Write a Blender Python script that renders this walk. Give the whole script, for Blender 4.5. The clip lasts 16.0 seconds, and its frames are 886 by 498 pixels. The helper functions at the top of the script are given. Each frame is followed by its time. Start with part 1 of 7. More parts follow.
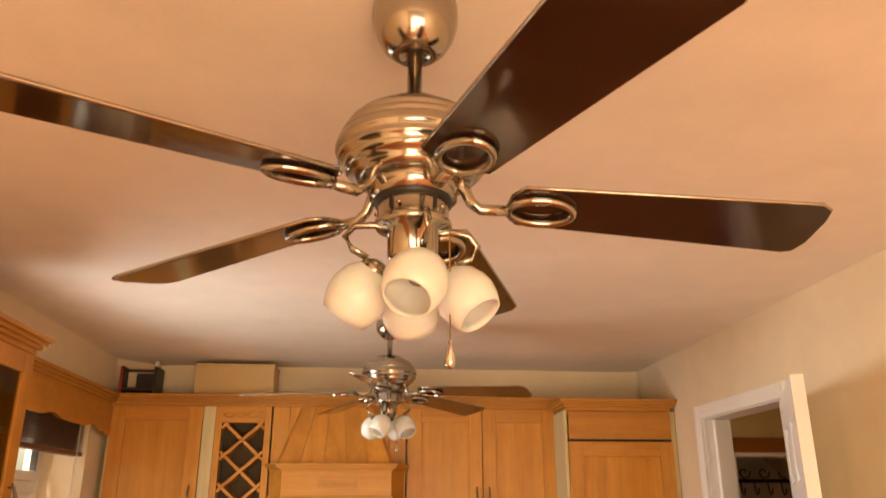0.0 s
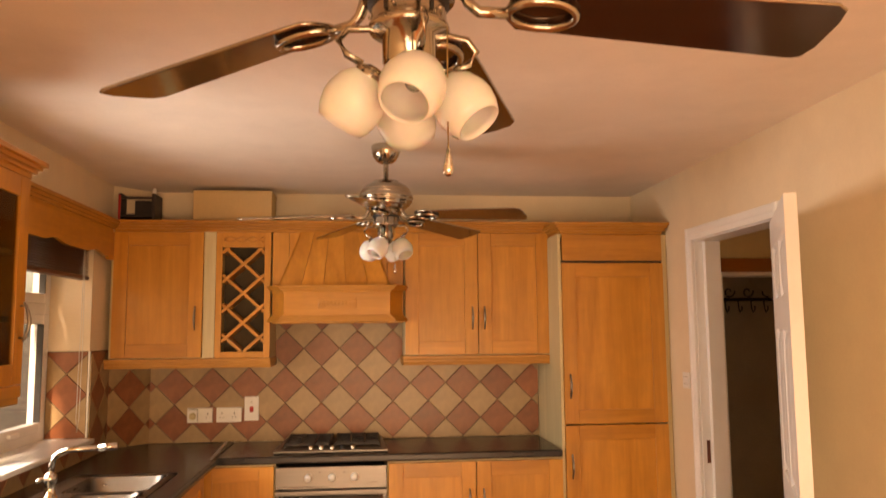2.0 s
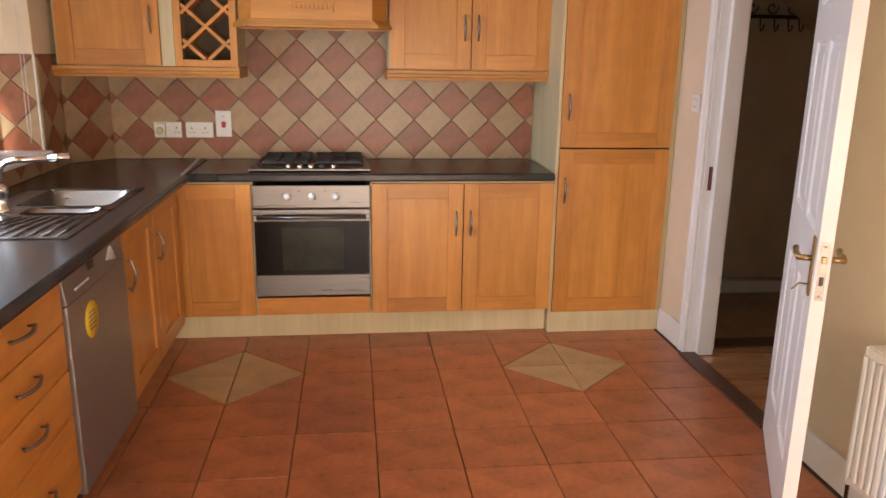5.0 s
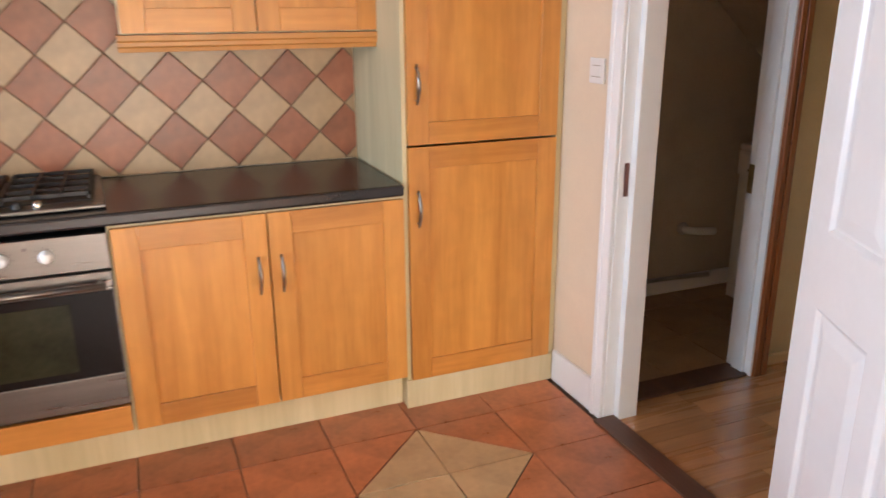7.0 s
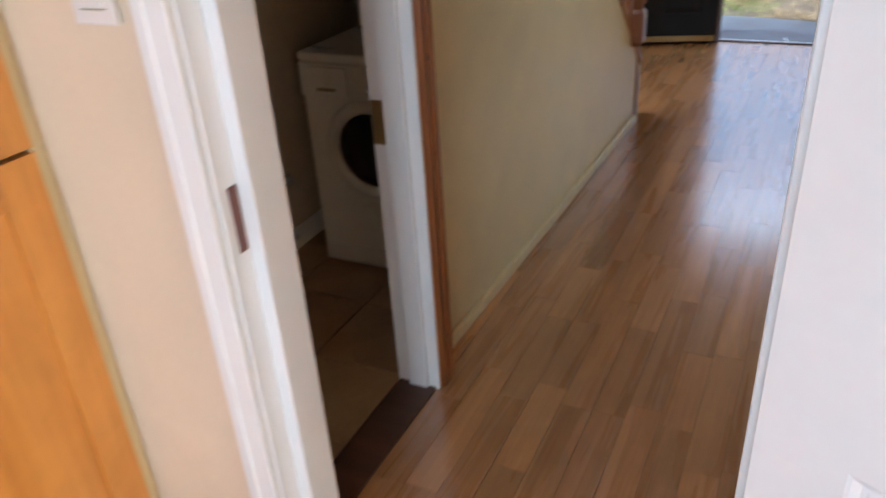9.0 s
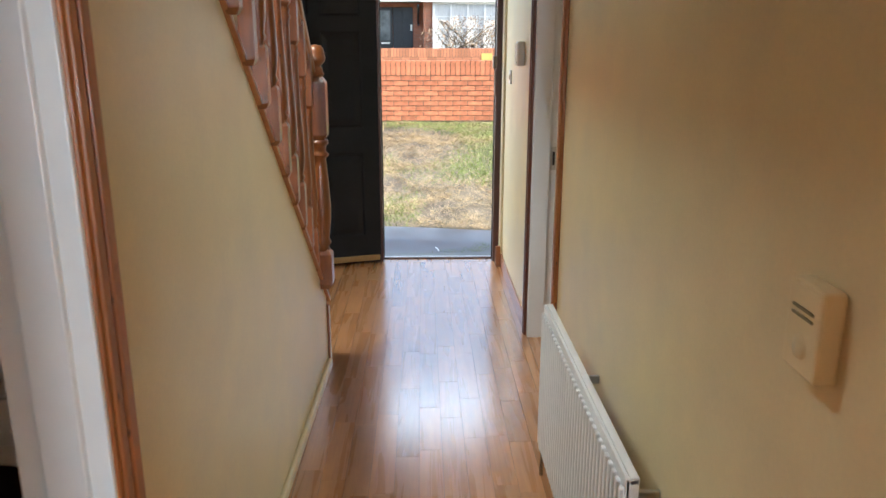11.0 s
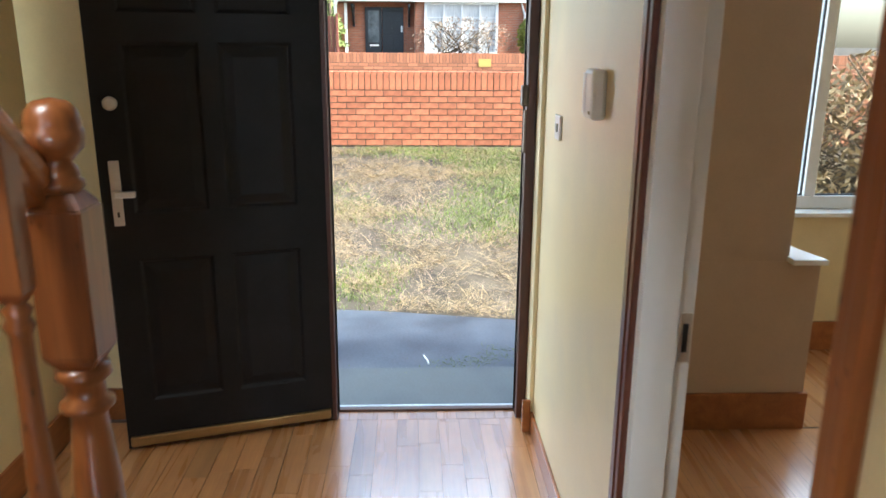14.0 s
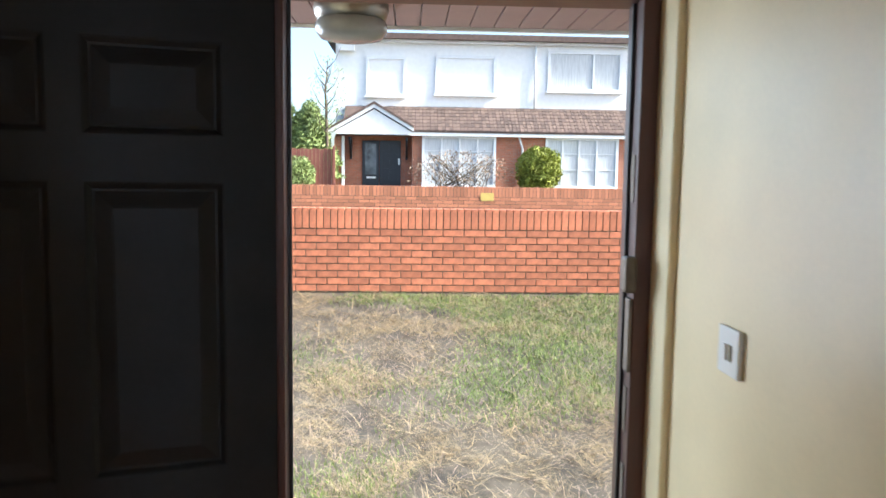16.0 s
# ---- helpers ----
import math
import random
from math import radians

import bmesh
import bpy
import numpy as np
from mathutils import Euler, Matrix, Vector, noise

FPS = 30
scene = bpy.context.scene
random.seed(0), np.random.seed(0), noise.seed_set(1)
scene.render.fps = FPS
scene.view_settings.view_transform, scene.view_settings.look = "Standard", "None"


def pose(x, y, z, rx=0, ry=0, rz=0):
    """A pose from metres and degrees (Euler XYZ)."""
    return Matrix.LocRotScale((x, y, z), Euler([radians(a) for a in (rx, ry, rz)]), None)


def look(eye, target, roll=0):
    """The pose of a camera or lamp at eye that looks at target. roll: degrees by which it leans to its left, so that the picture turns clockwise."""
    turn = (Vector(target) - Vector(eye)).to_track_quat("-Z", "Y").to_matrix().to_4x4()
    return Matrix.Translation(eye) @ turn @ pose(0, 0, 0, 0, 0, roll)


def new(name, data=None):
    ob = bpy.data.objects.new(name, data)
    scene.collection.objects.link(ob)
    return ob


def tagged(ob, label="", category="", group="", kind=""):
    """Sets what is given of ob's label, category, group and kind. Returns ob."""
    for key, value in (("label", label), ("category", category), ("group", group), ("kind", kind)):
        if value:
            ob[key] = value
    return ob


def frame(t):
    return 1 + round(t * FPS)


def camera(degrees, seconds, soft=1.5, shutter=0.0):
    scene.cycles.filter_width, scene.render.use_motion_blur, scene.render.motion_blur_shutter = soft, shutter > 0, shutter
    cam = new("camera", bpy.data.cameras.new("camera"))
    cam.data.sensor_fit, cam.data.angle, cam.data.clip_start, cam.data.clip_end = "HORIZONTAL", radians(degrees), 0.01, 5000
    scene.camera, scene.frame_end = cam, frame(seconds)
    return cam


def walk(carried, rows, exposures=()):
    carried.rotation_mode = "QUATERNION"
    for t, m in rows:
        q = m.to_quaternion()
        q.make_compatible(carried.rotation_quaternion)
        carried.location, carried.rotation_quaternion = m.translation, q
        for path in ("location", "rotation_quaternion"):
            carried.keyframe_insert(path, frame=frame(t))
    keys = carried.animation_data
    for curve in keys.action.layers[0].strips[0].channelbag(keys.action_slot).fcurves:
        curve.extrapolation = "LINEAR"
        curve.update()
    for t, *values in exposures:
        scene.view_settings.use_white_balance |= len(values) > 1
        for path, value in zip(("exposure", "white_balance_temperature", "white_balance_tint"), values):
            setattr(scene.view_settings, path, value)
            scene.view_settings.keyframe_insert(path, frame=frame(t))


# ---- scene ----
cam = camera(60.8, 16.0, shutter=0.4)
PATH = [
    (0, (0.105, 0.577, 1.596), (0.287, 2.462, 2.239), -0.1),
    (0.3, (0.107, 0.578, 1.597), (0.293, 2.452, 2.297), -0.2),
    (0.5, (0.109, 0.579, 1.597), (0.297, 2.451, 2.277), -0.3),
    (1, (0.108, 0.586, 1.587), (0.302, 2.499, 2.137), -0.7),
    (1.5, (0.107, 0.599, 1.576), (0.309, 2.554, 1.944), -0.5),
    (2, (0.102, 0.594, 1.564), (0.304, 2.573, 1.774), -0.5),
    (2.5, (0.099, 0.596, 1.547), (0.278, 2.587, 1.611), -0.4),
    (3, (0.101, 0.608, 1.53), (0.249, 2.601, 1.463), -0.3),
    (3.5, (0.112, 0.612, 1.508), (0.247, 2.598, 1.31), -0.4),
    (4, (0.13, 0.632, 1.508), (0.267, 2.603, 1.197), 0.0),
    (4.2, (0.127, 0.654, 1.493), (0.279, 2.616, 1.134), 0.3),
    (6.3, (0.177, 1.812, 1.479), (0.631, 3.67, 0.893), 0.7),
    (6.5, (0.24, 1.958, 1.478), (0.749, 3.799, 0.886), 0.6),
    (7, (0.317, 2.336, 1.477), (1.048, 4.098, 0.874), -0.4),
    (7.5, (0.478, 2.698, 1.47), (1.395, 4.347, 0.807), 0.1),
    (8, (0.64, 3.053, 1.461), (1.779, 4.522, 0.722), -0.3),
    (8.5, (0.792, 3.395, 1.459), (2.161, 4.563, 0.586), -3.8),
    (9, (1.033, 3.631, 1.442), (2.594, 4.442, 0.491), -3.8),
    (9.5, (1.225, 3.793, 1.48), (2.994, 4.251, 0.668), -2.4),
    (10, (1.306, 3.939, 1.508), (3.199, 4.098, 0.883), -2.0),
    (10.2, (1.335, 3.972, 1.528), (3.252, 4.033, 0.96), -0.5),
    (12.3, (2.43, 4.04, 1.609), (4.355, 3.935, 1.077), -0.3),
    (12.5, (2.593, 4.013, 1.629), (4.519, 3.918, 1.1), -0.1),
    (13, (3.015, 4.02, 1.607), (4.943, 3.926, 1.083), -0.2),
    (13.5, (3.473, 4.004, 1.611), (5.399, 3.903, 1.083), -0.3),
    (14, (3.87, 3.966, 1.633), (5.799, 3.892, 1.108), 0.4),
    (14.5, (4.273, 3.991, 1.618), (6.204, 3.912, 1.105), -0.4),
    (15, (4.645, 3.998, 1.613), (6.589, 3.903, 1.15), 0.5),
    (15.5, (4.959, 3.971, 1.651), (6.934, 3.881, 1.353), 1.2),
    (16, (5.234, 4.034, 1.656), (7.223, 3.945, 1.463), 0.8),
]
walk(cam, [(t, look(eye, target, roll)) for t, eye, target, roll in PATH], exposures=[(0, 0.95, 9600, 18), (1.5, 0.84, 10800, 24), (2.5, 0.73, 12000, 30), (3.2, 0.74, 11500, 30), (4.0, 0.82, 7300, 22), (6.5, 1.42, 5900, 11), (8.5, 1.62, 5550, 6), (9.5, 1.6, 5850, 6), (10.2, 1.95, 6200, 6), (12.5, 1.95, 5450, 2), (14.2, 1.92, 5900, 4), (15.0, 1.92, 6300, 6), (16.0, 1.62, 5600, 6)])

# ---- world, sun and large lights ----
world = bpy.data.worlds.new("world")
scene.world = world
world.use_nodes = True
wn = world.node_tree.nodes
wl = world.node_tree.links
sky = wn.new("ShaderNodeTexSky")
sky.sky_type = "NISHITA"
sky.sun_disc = False
SUN_ELEV = radians(34)
SUN_WAY = Vector((-0.19, -0.982, 0)).normalized()
sky.sun_elevation = SUN_ELEV
sky.sun_rotation = math.atan2(SUN_WAY.x, SUN_WAY.y)
sky.air_density, sky.dust_density = 1.0, 3.0
bg = wn["Background"]
bg.inputs["Strength"].default_value = 0.15
wl.new(sky.outputs[0], bg.inputs["Color"])

sun_data = bpy.data.lights.new("sun", "SUN")
sun_data.energy, sun_data.angle, sun_data.color = 4.0, radians(5.0), (1.0, 0.93, 0.82)
sun = new("sun", sun_data)
to_sun = SUN_WAY * math.cos(SUN_ELEV) + Vector((0, 0, math.sin(SUN_ELEV)))
sun.matrix_world = look(to_sun * 40, (0, 0, 0))


def area_lamp(name, at, towards, wide, high, watts, colour):
    """Area lamp in place of daylight, at an opening or outdoors."""
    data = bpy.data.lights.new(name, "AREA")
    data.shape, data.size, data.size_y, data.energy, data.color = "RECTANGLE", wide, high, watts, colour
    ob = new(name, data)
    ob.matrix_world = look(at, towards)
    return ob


# Low, warm and aimed up, in place of sun bounced off the unseen patio.
area_lamp("patio_bounce", (0.45, -1.88, 0.75), (0.0, 0.25, 2.4), 2.3, 1.2, 50, (1.0, 0.83, 0.64))
area_lamp("kitchen_window_skylight", (-1.585, 3.35, 1.45), (0.5, 3.0, 1.4), 1.5, 0.8, 29, (0.76, 0.88, 1.0)).data.spread = radians(150)
area_lamp("bay_skylight", (7.3, 1.2, 1.4), (4.5, 2.2, 1.0), 1.4, 1.2, 6.5, (0.92, 0.96, 1.0))
# Added fill for the dim hall; no landing window is known.
area_lamp("landing_fill", (3.9, 5.50, 3.75), (4.6, 3.9, 0.8), 1.2, 1.0, 50, (0.97, 0.97, 0.95))
# Unseen panel out past the canopy, added for brighter sky through the door.
area_lamp("front_door_fill", (9.7, 4.5, 4.8), (6.4, 3.9, 0.6), 4.2, 4.4, 112, (0.74, 0.87, 1.0))
# Unseen panel in the garden, added to brighten the hall wall by the door.
area_lamp("porch_side_fill", (10.2, 7.2, 1.7), (6.2, 3.5, 1.4), 2.4, 2.6, 70, (0.90, 0.95, 1.0))


# ---- materials ----
def nodes_of(name):
    m = bpy.data.materials.new(name)
    m.use_nodes = True
    nt = m.node_tree
    return m, nt.nodes, nt.links, nt.nodes["Principled BSDF"]


def surface(name, col, rough=0.5, metal=0.0, vary=0.12, scale=(6, 6, 6), fine=60.0, bump=0.05, coat=0.0, dirt=0.0, rnd=0.0, gloss_vary=0.1):
    """Paint, stone, metal or plastic with two scales of variation and a fine relief."""
    m, n, k, p = nodes_of(name)
    tc = n.new("ShaderNodeTexCoord")
    mp = n.new("ShaderNodeMapping")
    mp.inputs["Scale"].default_value = scale
    k.new(tc.outputs["Object"], mp.inputs["Vector"])
    big = n.new("ShaderNodeTexNoise")
    big.inputs["Scale"].default_value, big.inputs["Detail"].default_value = 1.0, 5.0
    k.new(mp.outputs[0], big.inputs["Vector"])
    small = n.new("ShaderNodeTexNoise")
    small.inputs["Scale"].default_value, small.inputs["Detail"].default_value = fine, 3.0
    k.new(tc.outputs["Object"], small.inputs["Vector"])
    add = n.new("ShaderNodeMath")
    add.operation = "MULTIPLY_ADD"
    k.new(small.outputs["Fac"], add.inputs[0])
    add.inputs[1].default_value = 0.35
    k.new(big.outputs["Fac"], add.inputs[2])
    ramp = n.new("ShaderNodeValToRGB")
    lo = [max(0, c * (1 - vary * 1.6)) for c in col]
    hi = [min(1, c * (1 + vary)) for c in col]
    ramp.color_ramp.elements[0].position, ramp.color_ramp.elements[1].position = 0.42, 0.92
    ramp.color_ramp.elements[0].color, ramp.color_ramp.elements[1].color = (*lo, 1), (*hi, 1)
    k.new(add.outputs[0], ramp.inputs["Fac"])
    out = ramp.outputs["Color"]
    if rnd:
        info = n.new("ShaderNodeObjectInfo")
        hsv = n.new("ShaderNodeHueSaturation")
        mr = n.new("ShaderNodeMapRange")
        mr.inputs["To Min"].default_value, mr.inputs["To Max"].default_value = 1 - rnd, 1 + rnd
        k.new(info.outputs["Random"], mr.inputs["Value"])
        k.new(mr.outputs[0], hsv.inputs["Value"])
        k.new(out, hsv.inputs["Color"])
        out = hsv.outputs["Color"]
    if dirt:
        sp = n.new("ShaderNodeTexNoise")
        sp.inputs["Scale"].default_value, sp.inputs["Detail"].default_value = 3.0, 8.0
        k.new(tc.outputs["Object"], sp.inputs["Vector"])
        dr = n.new("ShaderNodeValToRGB")
        dr.color_ramp.elements[0].position, dr.color_ramp.elements[1].position = 0.55, 0.75
        k.new(sp.outputs["Fac"], dr.inputs["Fac"])
        mx = n.new("ShaderNodeMixRGB")
        mx.blend_type = "MULTIPLY"
        mx.inputs["Color2"].default_value = (1 - dirt, 1 - dirt * 1.1, 1 - dirt * 1.3, 1)
        k.new(dr.outputs["Color"], mx.inputs["Fac"])
        k.new(out, mx.inputs["Color1"])
        out = mx.outputs["Color"]
    k.new(out, p.inputs["Base Color"])
    p.inputs["Metallic"].default_value = metal
    rr = n.new("ShaderNodeMapRange")
    rr.inputs["To Min"].default_value, rr.inputs["To Max"].default_value = max(0.03, rough - gloss_vary), min(1, rough + gloss_vary)
    k.new(big.outputs["Fac"], rr.inputs["Value"])
    k.new(rr.outputs[0], p.inputs["Roughness"])
    if coat:
        p.inputs["Coat Weight"].default_value, p.inputs["Coat Roughness"].default_value = coat, 0.08
    b = n.new("ShaderNodeBump")
    b.inputs["Strength"].default_value, b.inputs["Distance"].default_value = bump, 0.01
    k.new(add.outputs[0], b.inputs["Height"])
    k.new(b.outputs[0], p.inputs["Normal"])
    return m


def timber(name, dark, light, grain=(14, 14, 0.9), rough=0.35, coat=0.0, rnd=0.12, rings=7.0, knots=0.0, bump=0.04, figure=0.0):
    """Wood whose grain runs along the axis with the small scale."""
    m, n, k, p = nodes_of(name)
    tc = n.new("ShaderNodeTexCoord")
    info = n.new("ShaderNodeObjectInfo")
    shift = n.new("ShaderNodeVectorMath")
    shift.operation = "MULTIPLY_ADD"
    k.new(info.outputs["Random"], shift.inputs[0])
    shift.inputs[1].default_value = (9.7, 5.3, 3.1)
    k.new(tc.outputs["Object"], shift.inputs[2])
    mp = n.new("ShaderNodeMapping")
    mp.inputs["Scale"].default_value = grain
    k.new(shift.outputs[0], mp.inputs["Vector"])
    n1 = n.new("ShaderNodeTexNoise")
    n1.inputs["Scale"].default_value, n1.inputs["Detail"].default_value, n1.inputs["Distortion"].default_value = 1.0, 6.0, 0.8
    k.new(mp.outputs[0], n1.inputs["Vector"])
    mp2 = n.new("ShaderNodeMapping")
    mp2.inputs["Scale"].default_value = [g * rings for g in grain]
    k.new(shift.outputs[0], mp2.inputs["Vector"])
    n2 = n.new("ShaderNodeTexNoise")
    n2.inputs["Scale"].default_value, n2.inputs["Detail"].default_value = 1.0, 3.0
    k.new(mp2.outputs[0], n2.inputs["Vector"])
    mixf = n.new("ShaderNodeMath")
    mixf.operation = "MULTIPLY_ADD"
    k.new(n2.outputs["Fac"], mixf.inputs[0])
    mixf.inputs[1].default_value = 0.45
    k.new(n1.outputs["Fac"], mixf.inputs[2])
    ramp = n.new("ShaderNodeValToRGB")
    ramp.color_ramp.elements[0].position, ramp.color_ramp.elements[1].position = 0.48, 0.98
    ramp.color_ramp.elements[0].color, ramp.color_ramp.elements[1].color = (*dark, 1), (*light, 1)
    k.new(mixf.outputs[0], ramp.inputs["Fac"])
    out = ramp.outputs["Color"]
    if knots:
        vo = n.new("ShaderNodeTexVoronoi")
        mp3 = n.new("ShaderNodeMapping")
        mp3.inputs["Scale"].default_value = (7, 7, 3.2)
        k.new(shift.outputs[0], mp3.inputs["Vector"])
        k.new(mp3.outputs[0], vo.inputs["Vector"])
        kr = n.new("ShaderNodeValToRGB")
        kr.color_ramp.elements[0].position, kr.color_ramp.elements[1].position = 0.05, 0.16
        kr.color_ramp.elements[0].color, kr.color_ramp.elements[1].color = (1 - knots, 1 - knots, 1 - knots, 1), (1, 1, 1, 1)
        k.new(vo.outputs["Distance"], kr.inputs["Fac"])
        mx = n.new("ShaderNodeMixRGB")
        mx.blend_type = "MULTIPLY"
        mx.inputs["Fac"].default_value = 1
        k.new(out, mx.inputs["Color1"])
        k.new(kr.outputs["Color"], mx.inputs["Color2"])
        out = mx.outputs["Color"]
    if figure:
        fg = n.new("ShaderNodeTexNoise")
        fg.inputs["Scale"].default_value, fg.inputs["Detail"].default_value, fg.inputs["Distortion"].default_value = 11.0, 3.0, 0.6
        k.new(shift.outputs[0], fg.inputs["Vector"])
        fh = n.new("ShaderNodeHueSaturation")
        fm = n.new("ShaderNodeMapRange")
        fm.inputs["From Min"].default_value, fm.inputs["From Max"].default_value = 0.3, 0.7
        fm.inputs["To Min"].default_value, fm.inputs["To Max"].default_value = 1 - figure, 1 + figure
        k.new(fg.outputs["Fac"], fm.inputs["Value"])
        k.new(fm.outputs[0], fh.inputs["Value"])
        k.new(out, fh.inputs["Color"])
        out = fh.outputs["Color"]
    if rnd:
        hsv = n.new("ShaderNodeHueSaturation")
        mr = n.new("ShaderNodeMapRange")
        mr.inputs["To Min"].default_value, mr.inputs["To Max"].default_value = 1 - rnd, 1 + rnd
        k.new(info.outputs["Random"], mr.inputs["Value"])
        k.new(mr.outputs[0], hsv.inputs["Value"])
        k.new(out, hsv.inputs["Color"])
        out = hsv.outputs["Color"]
    k.new(out, p.inputs["Base Color"])
    rr = n.new("ShaderNodeMapRange")
    rr.inputs["To Min"].default_value, rr.inputs["To Max"].default_value = rough - 0.06, rough + 0.1
    k.new(n1.outputs["Fac"], rr.inputs["Value"])
    k.new(rr.outputs[0], p.inputs["Roughness"])
    if coat:
        p.inputs["Coat Weight"].default_value, p.inputs["Coat Roughness"].default_value = coat, 0.12
    b = n.new("ShaderNodeBump")
    b.inputs["Strength"].default_value, b.inputs["Distance"].default_value = bump, 0.004
    k.new(mixf.outputs[0], b.inputs["Height"])
    k.new(b.outputs[0], p.inputs["Normal"])
    return m


def pane_glass(name, tint=(0.95, 0.97, 0.97), gloss=0.08, rough=0.02):
    m, n, k, p = nodes_of(name)
    n.remove(p)
    t = n.new("ShaderNodeBsdfTransparent")
    t.inputs["Color"].default_value = (*tint, 1)
    g = n.new("ShaderNodeBsdfGlossy")
    g.inputs["Roughness"].default_value = rough
    mx = n.new("ShaderNodeMixShader")
    mx.inputs["Fac"].default_value = gloss
    k.new(t.outputs[0], mx.inputs[1])
    k.new(g.outputs[0], mx.inputs[2])
    k.new(mx.outputs[0], n["Material Output"].inputs["Surface"])
    return m


def leafy(name, col, vary=0.35):
    m, n, k, p = nodes_of(name)
    geo = n.new("ShaderNodeNewGeometry")
    ramp = n.new("ShaderNodeValToRGB")
    ramp.color_ramp.elements[0].color = (*[c * (1 - vary) for c in col], 1)
    ramp.color_ramp.elements[1].color = (*[min(1, c * (1 + vary)) for c in col], 1)
    k.new(geo.outputs["Random Per Island"], ramp.inputs["Fac"])
    k.new(ramp.outputs[0], p.inputs["Base Color"])
    p.inputs["Roughness"].default_value = 0.7
    return m


M_MAPLE = timber("maple", (0.47, 0.19, 0.032), (0.66, 0.30, 0.060), grain=(10, 10, 0.8), rough=0.34, coat=0.2, rnd=0.06, rings=6, figure=0.05)
M_MAPLE_H = timber("maple_rail", (0.44, 0.175, 0.030), (0.62, 0.275, 0.055), grain=(0.8, 10, 10), rough=0.34, coat=0.2, rnd=0.09, rings=6, figure=0.06)
M_MAPLE_DK = timber("maple_moulding", (0.42, 0.175, 0.032), (0.56, 0.26, 0.055), grain=(0.8, 9, 9), rough=0.4, coat=0.1, rnd=0.05, figure=0.06)
M_SAGE = timber("pale_panel", (0.54, 0.465, 0.265), (0.68, 0.59, 0.375), grain=(9, 9, 0.8), rough=0.5, rnd=0.04)
M_PINE = timber("stained_pine", (0.125, 0.035, 0.008), (0.26, 0.080, 0.018), grain=(16, 16, 1.2), rough=0.30, coat=0.32, rnd=0.12, knots=0.6)
M_PINE.node_tree.nodes["Principled BSDF"].inputs["Coat Roughness"].default_value = 0.2
M_PINE_T = timber("stained_pine_trim", (0.20, 0.058, 0.013), (0.42, 0.145, 0.034), grain=(16, 16, 1.2), rough=0.36, coat=0.15, rnd=0.1, knots=0.8)
M_PINE_X = timber("stained_pine_flat", (0.25, 0.080, 0.020), (0.43, 0.155, 0.043), grain=(1.2, 16, 16), rough=0.30, coat=0.5, rnd=0.12)
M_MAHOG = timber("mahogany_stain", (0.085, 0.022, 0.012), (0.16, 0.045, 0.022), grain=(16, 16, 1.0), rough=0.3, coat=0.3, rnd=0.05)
M_MAHOG_D = timber("dark_mahogany_stain", (0.045, 0.013, 0.008), (0.09, 0.026, 0.014), grain=(16, 16, 1.0), rough=0.4, coat=0.1, rnd=0.05)
M_THRESH = timber("threshold_wood", (0.07, 0.032, 0.02), (0.13, 0.06, 0.035), grain=(16, 1.0, 16), rough=0.4, rnd=0.05)
M_LAMIN = timber("oak_strip", (0.375, 0.163, 0.060), (0.56, 0.285, 0.112), grain=(1.0, 16, 16), rough=0.26, coat=1.0, rnd=0.17, rings=6, bump=0.015, figure=0.05)
M_LAMIN.node_tree.nodes["Principled BSDF"].inputs["Coat IOR"].default_value = 1.75
M_LAMIN.node_tree.nodes["Principled BSDF"].inputs["Coat Roughness"].default_value = 0.19
M_WALL = surface("cream_wall_paint", (0.80, 0.672, 0.40), 0.36, vary=0.05, fine=90, bump=0.04, dirt=0.05)
M_WALL_K = surface("pale_cream_wall_paint", (0.80, 0.69, 0.52), 0.45, vary=0.04, fine=90, bump=0.04, dirt=0.04)
M_CEIL = surface("ceiling_paint", (0.82, 0.75, 0.68), 0.85, vary=0.04, fine=120, bump=0.05, dirt=0.05)
M_WHITE = surface("white_gloss_paint", (0.85, 0.87, 0.865), 0.30, vary=0.02, fine=40, bump=0.03, gloss_vary=0.03)
M_WHITE_P = surface("white_plastic", (0.80, 0.80, 0.77), 0.3, vary=0.04, bump=0.01)
M_UPVC = surface("white_upvc", (0.82, 0.82, 0.80), 0.25, vary=0.03, bump=0.01, dirt=0.05)
M_TERRA = surface("terracotta_floor_tile", (0.46, 0.165, 0.070), 0.30, vary=0.26, scale=(7, 7, 7), fine=40, bump=0.10, rnd=0.12, dirt=0.12)
M_SAND = surface("sand_floor_tile", (0.52, 0.36, 0.19), 0.32, vary=0.16, scale=(7, 7, 7), fine=40, bump=0.10, rnd=0.06, dirt=0.10)
M_GROUT = surface("dark_grout", (0.12, 0.075, 0.05), 0.8, vary=0.2, bump=0.2)
M_WTERRA = surface("terracotta_wall_tile", (0.27, 0.092, 0.043), 0.33, vary=0.22, scale=(9, 9, 9), fine=30, bump=0.12, rnd=0.14)
M_WSAND = surface("sand_wall_tile", (0.385, 0.262, 0.142), 0.33, vary=0.14, scale=(9, 9, 9), fine=30, bump=0.12, rnd=0.07)
M_WGROUT = surface("wall_grout", (0.20, 0.14, 0.09), 0.8, vary=0.15, bump=0.1)
M_WORKTOP = surface("dark_worktop", (0.024, 0.021, 0.020), 0.24, vary=0.3, fine=220, bump=0.012, gloss_vary=0.04)
M_STEEL = surface("brushed_steel", (0.20, 0.19, 0.18), 0.30, metal=1.0, vary=0.08, scale=(2, 60, 60), fine=80, bump=0.03)
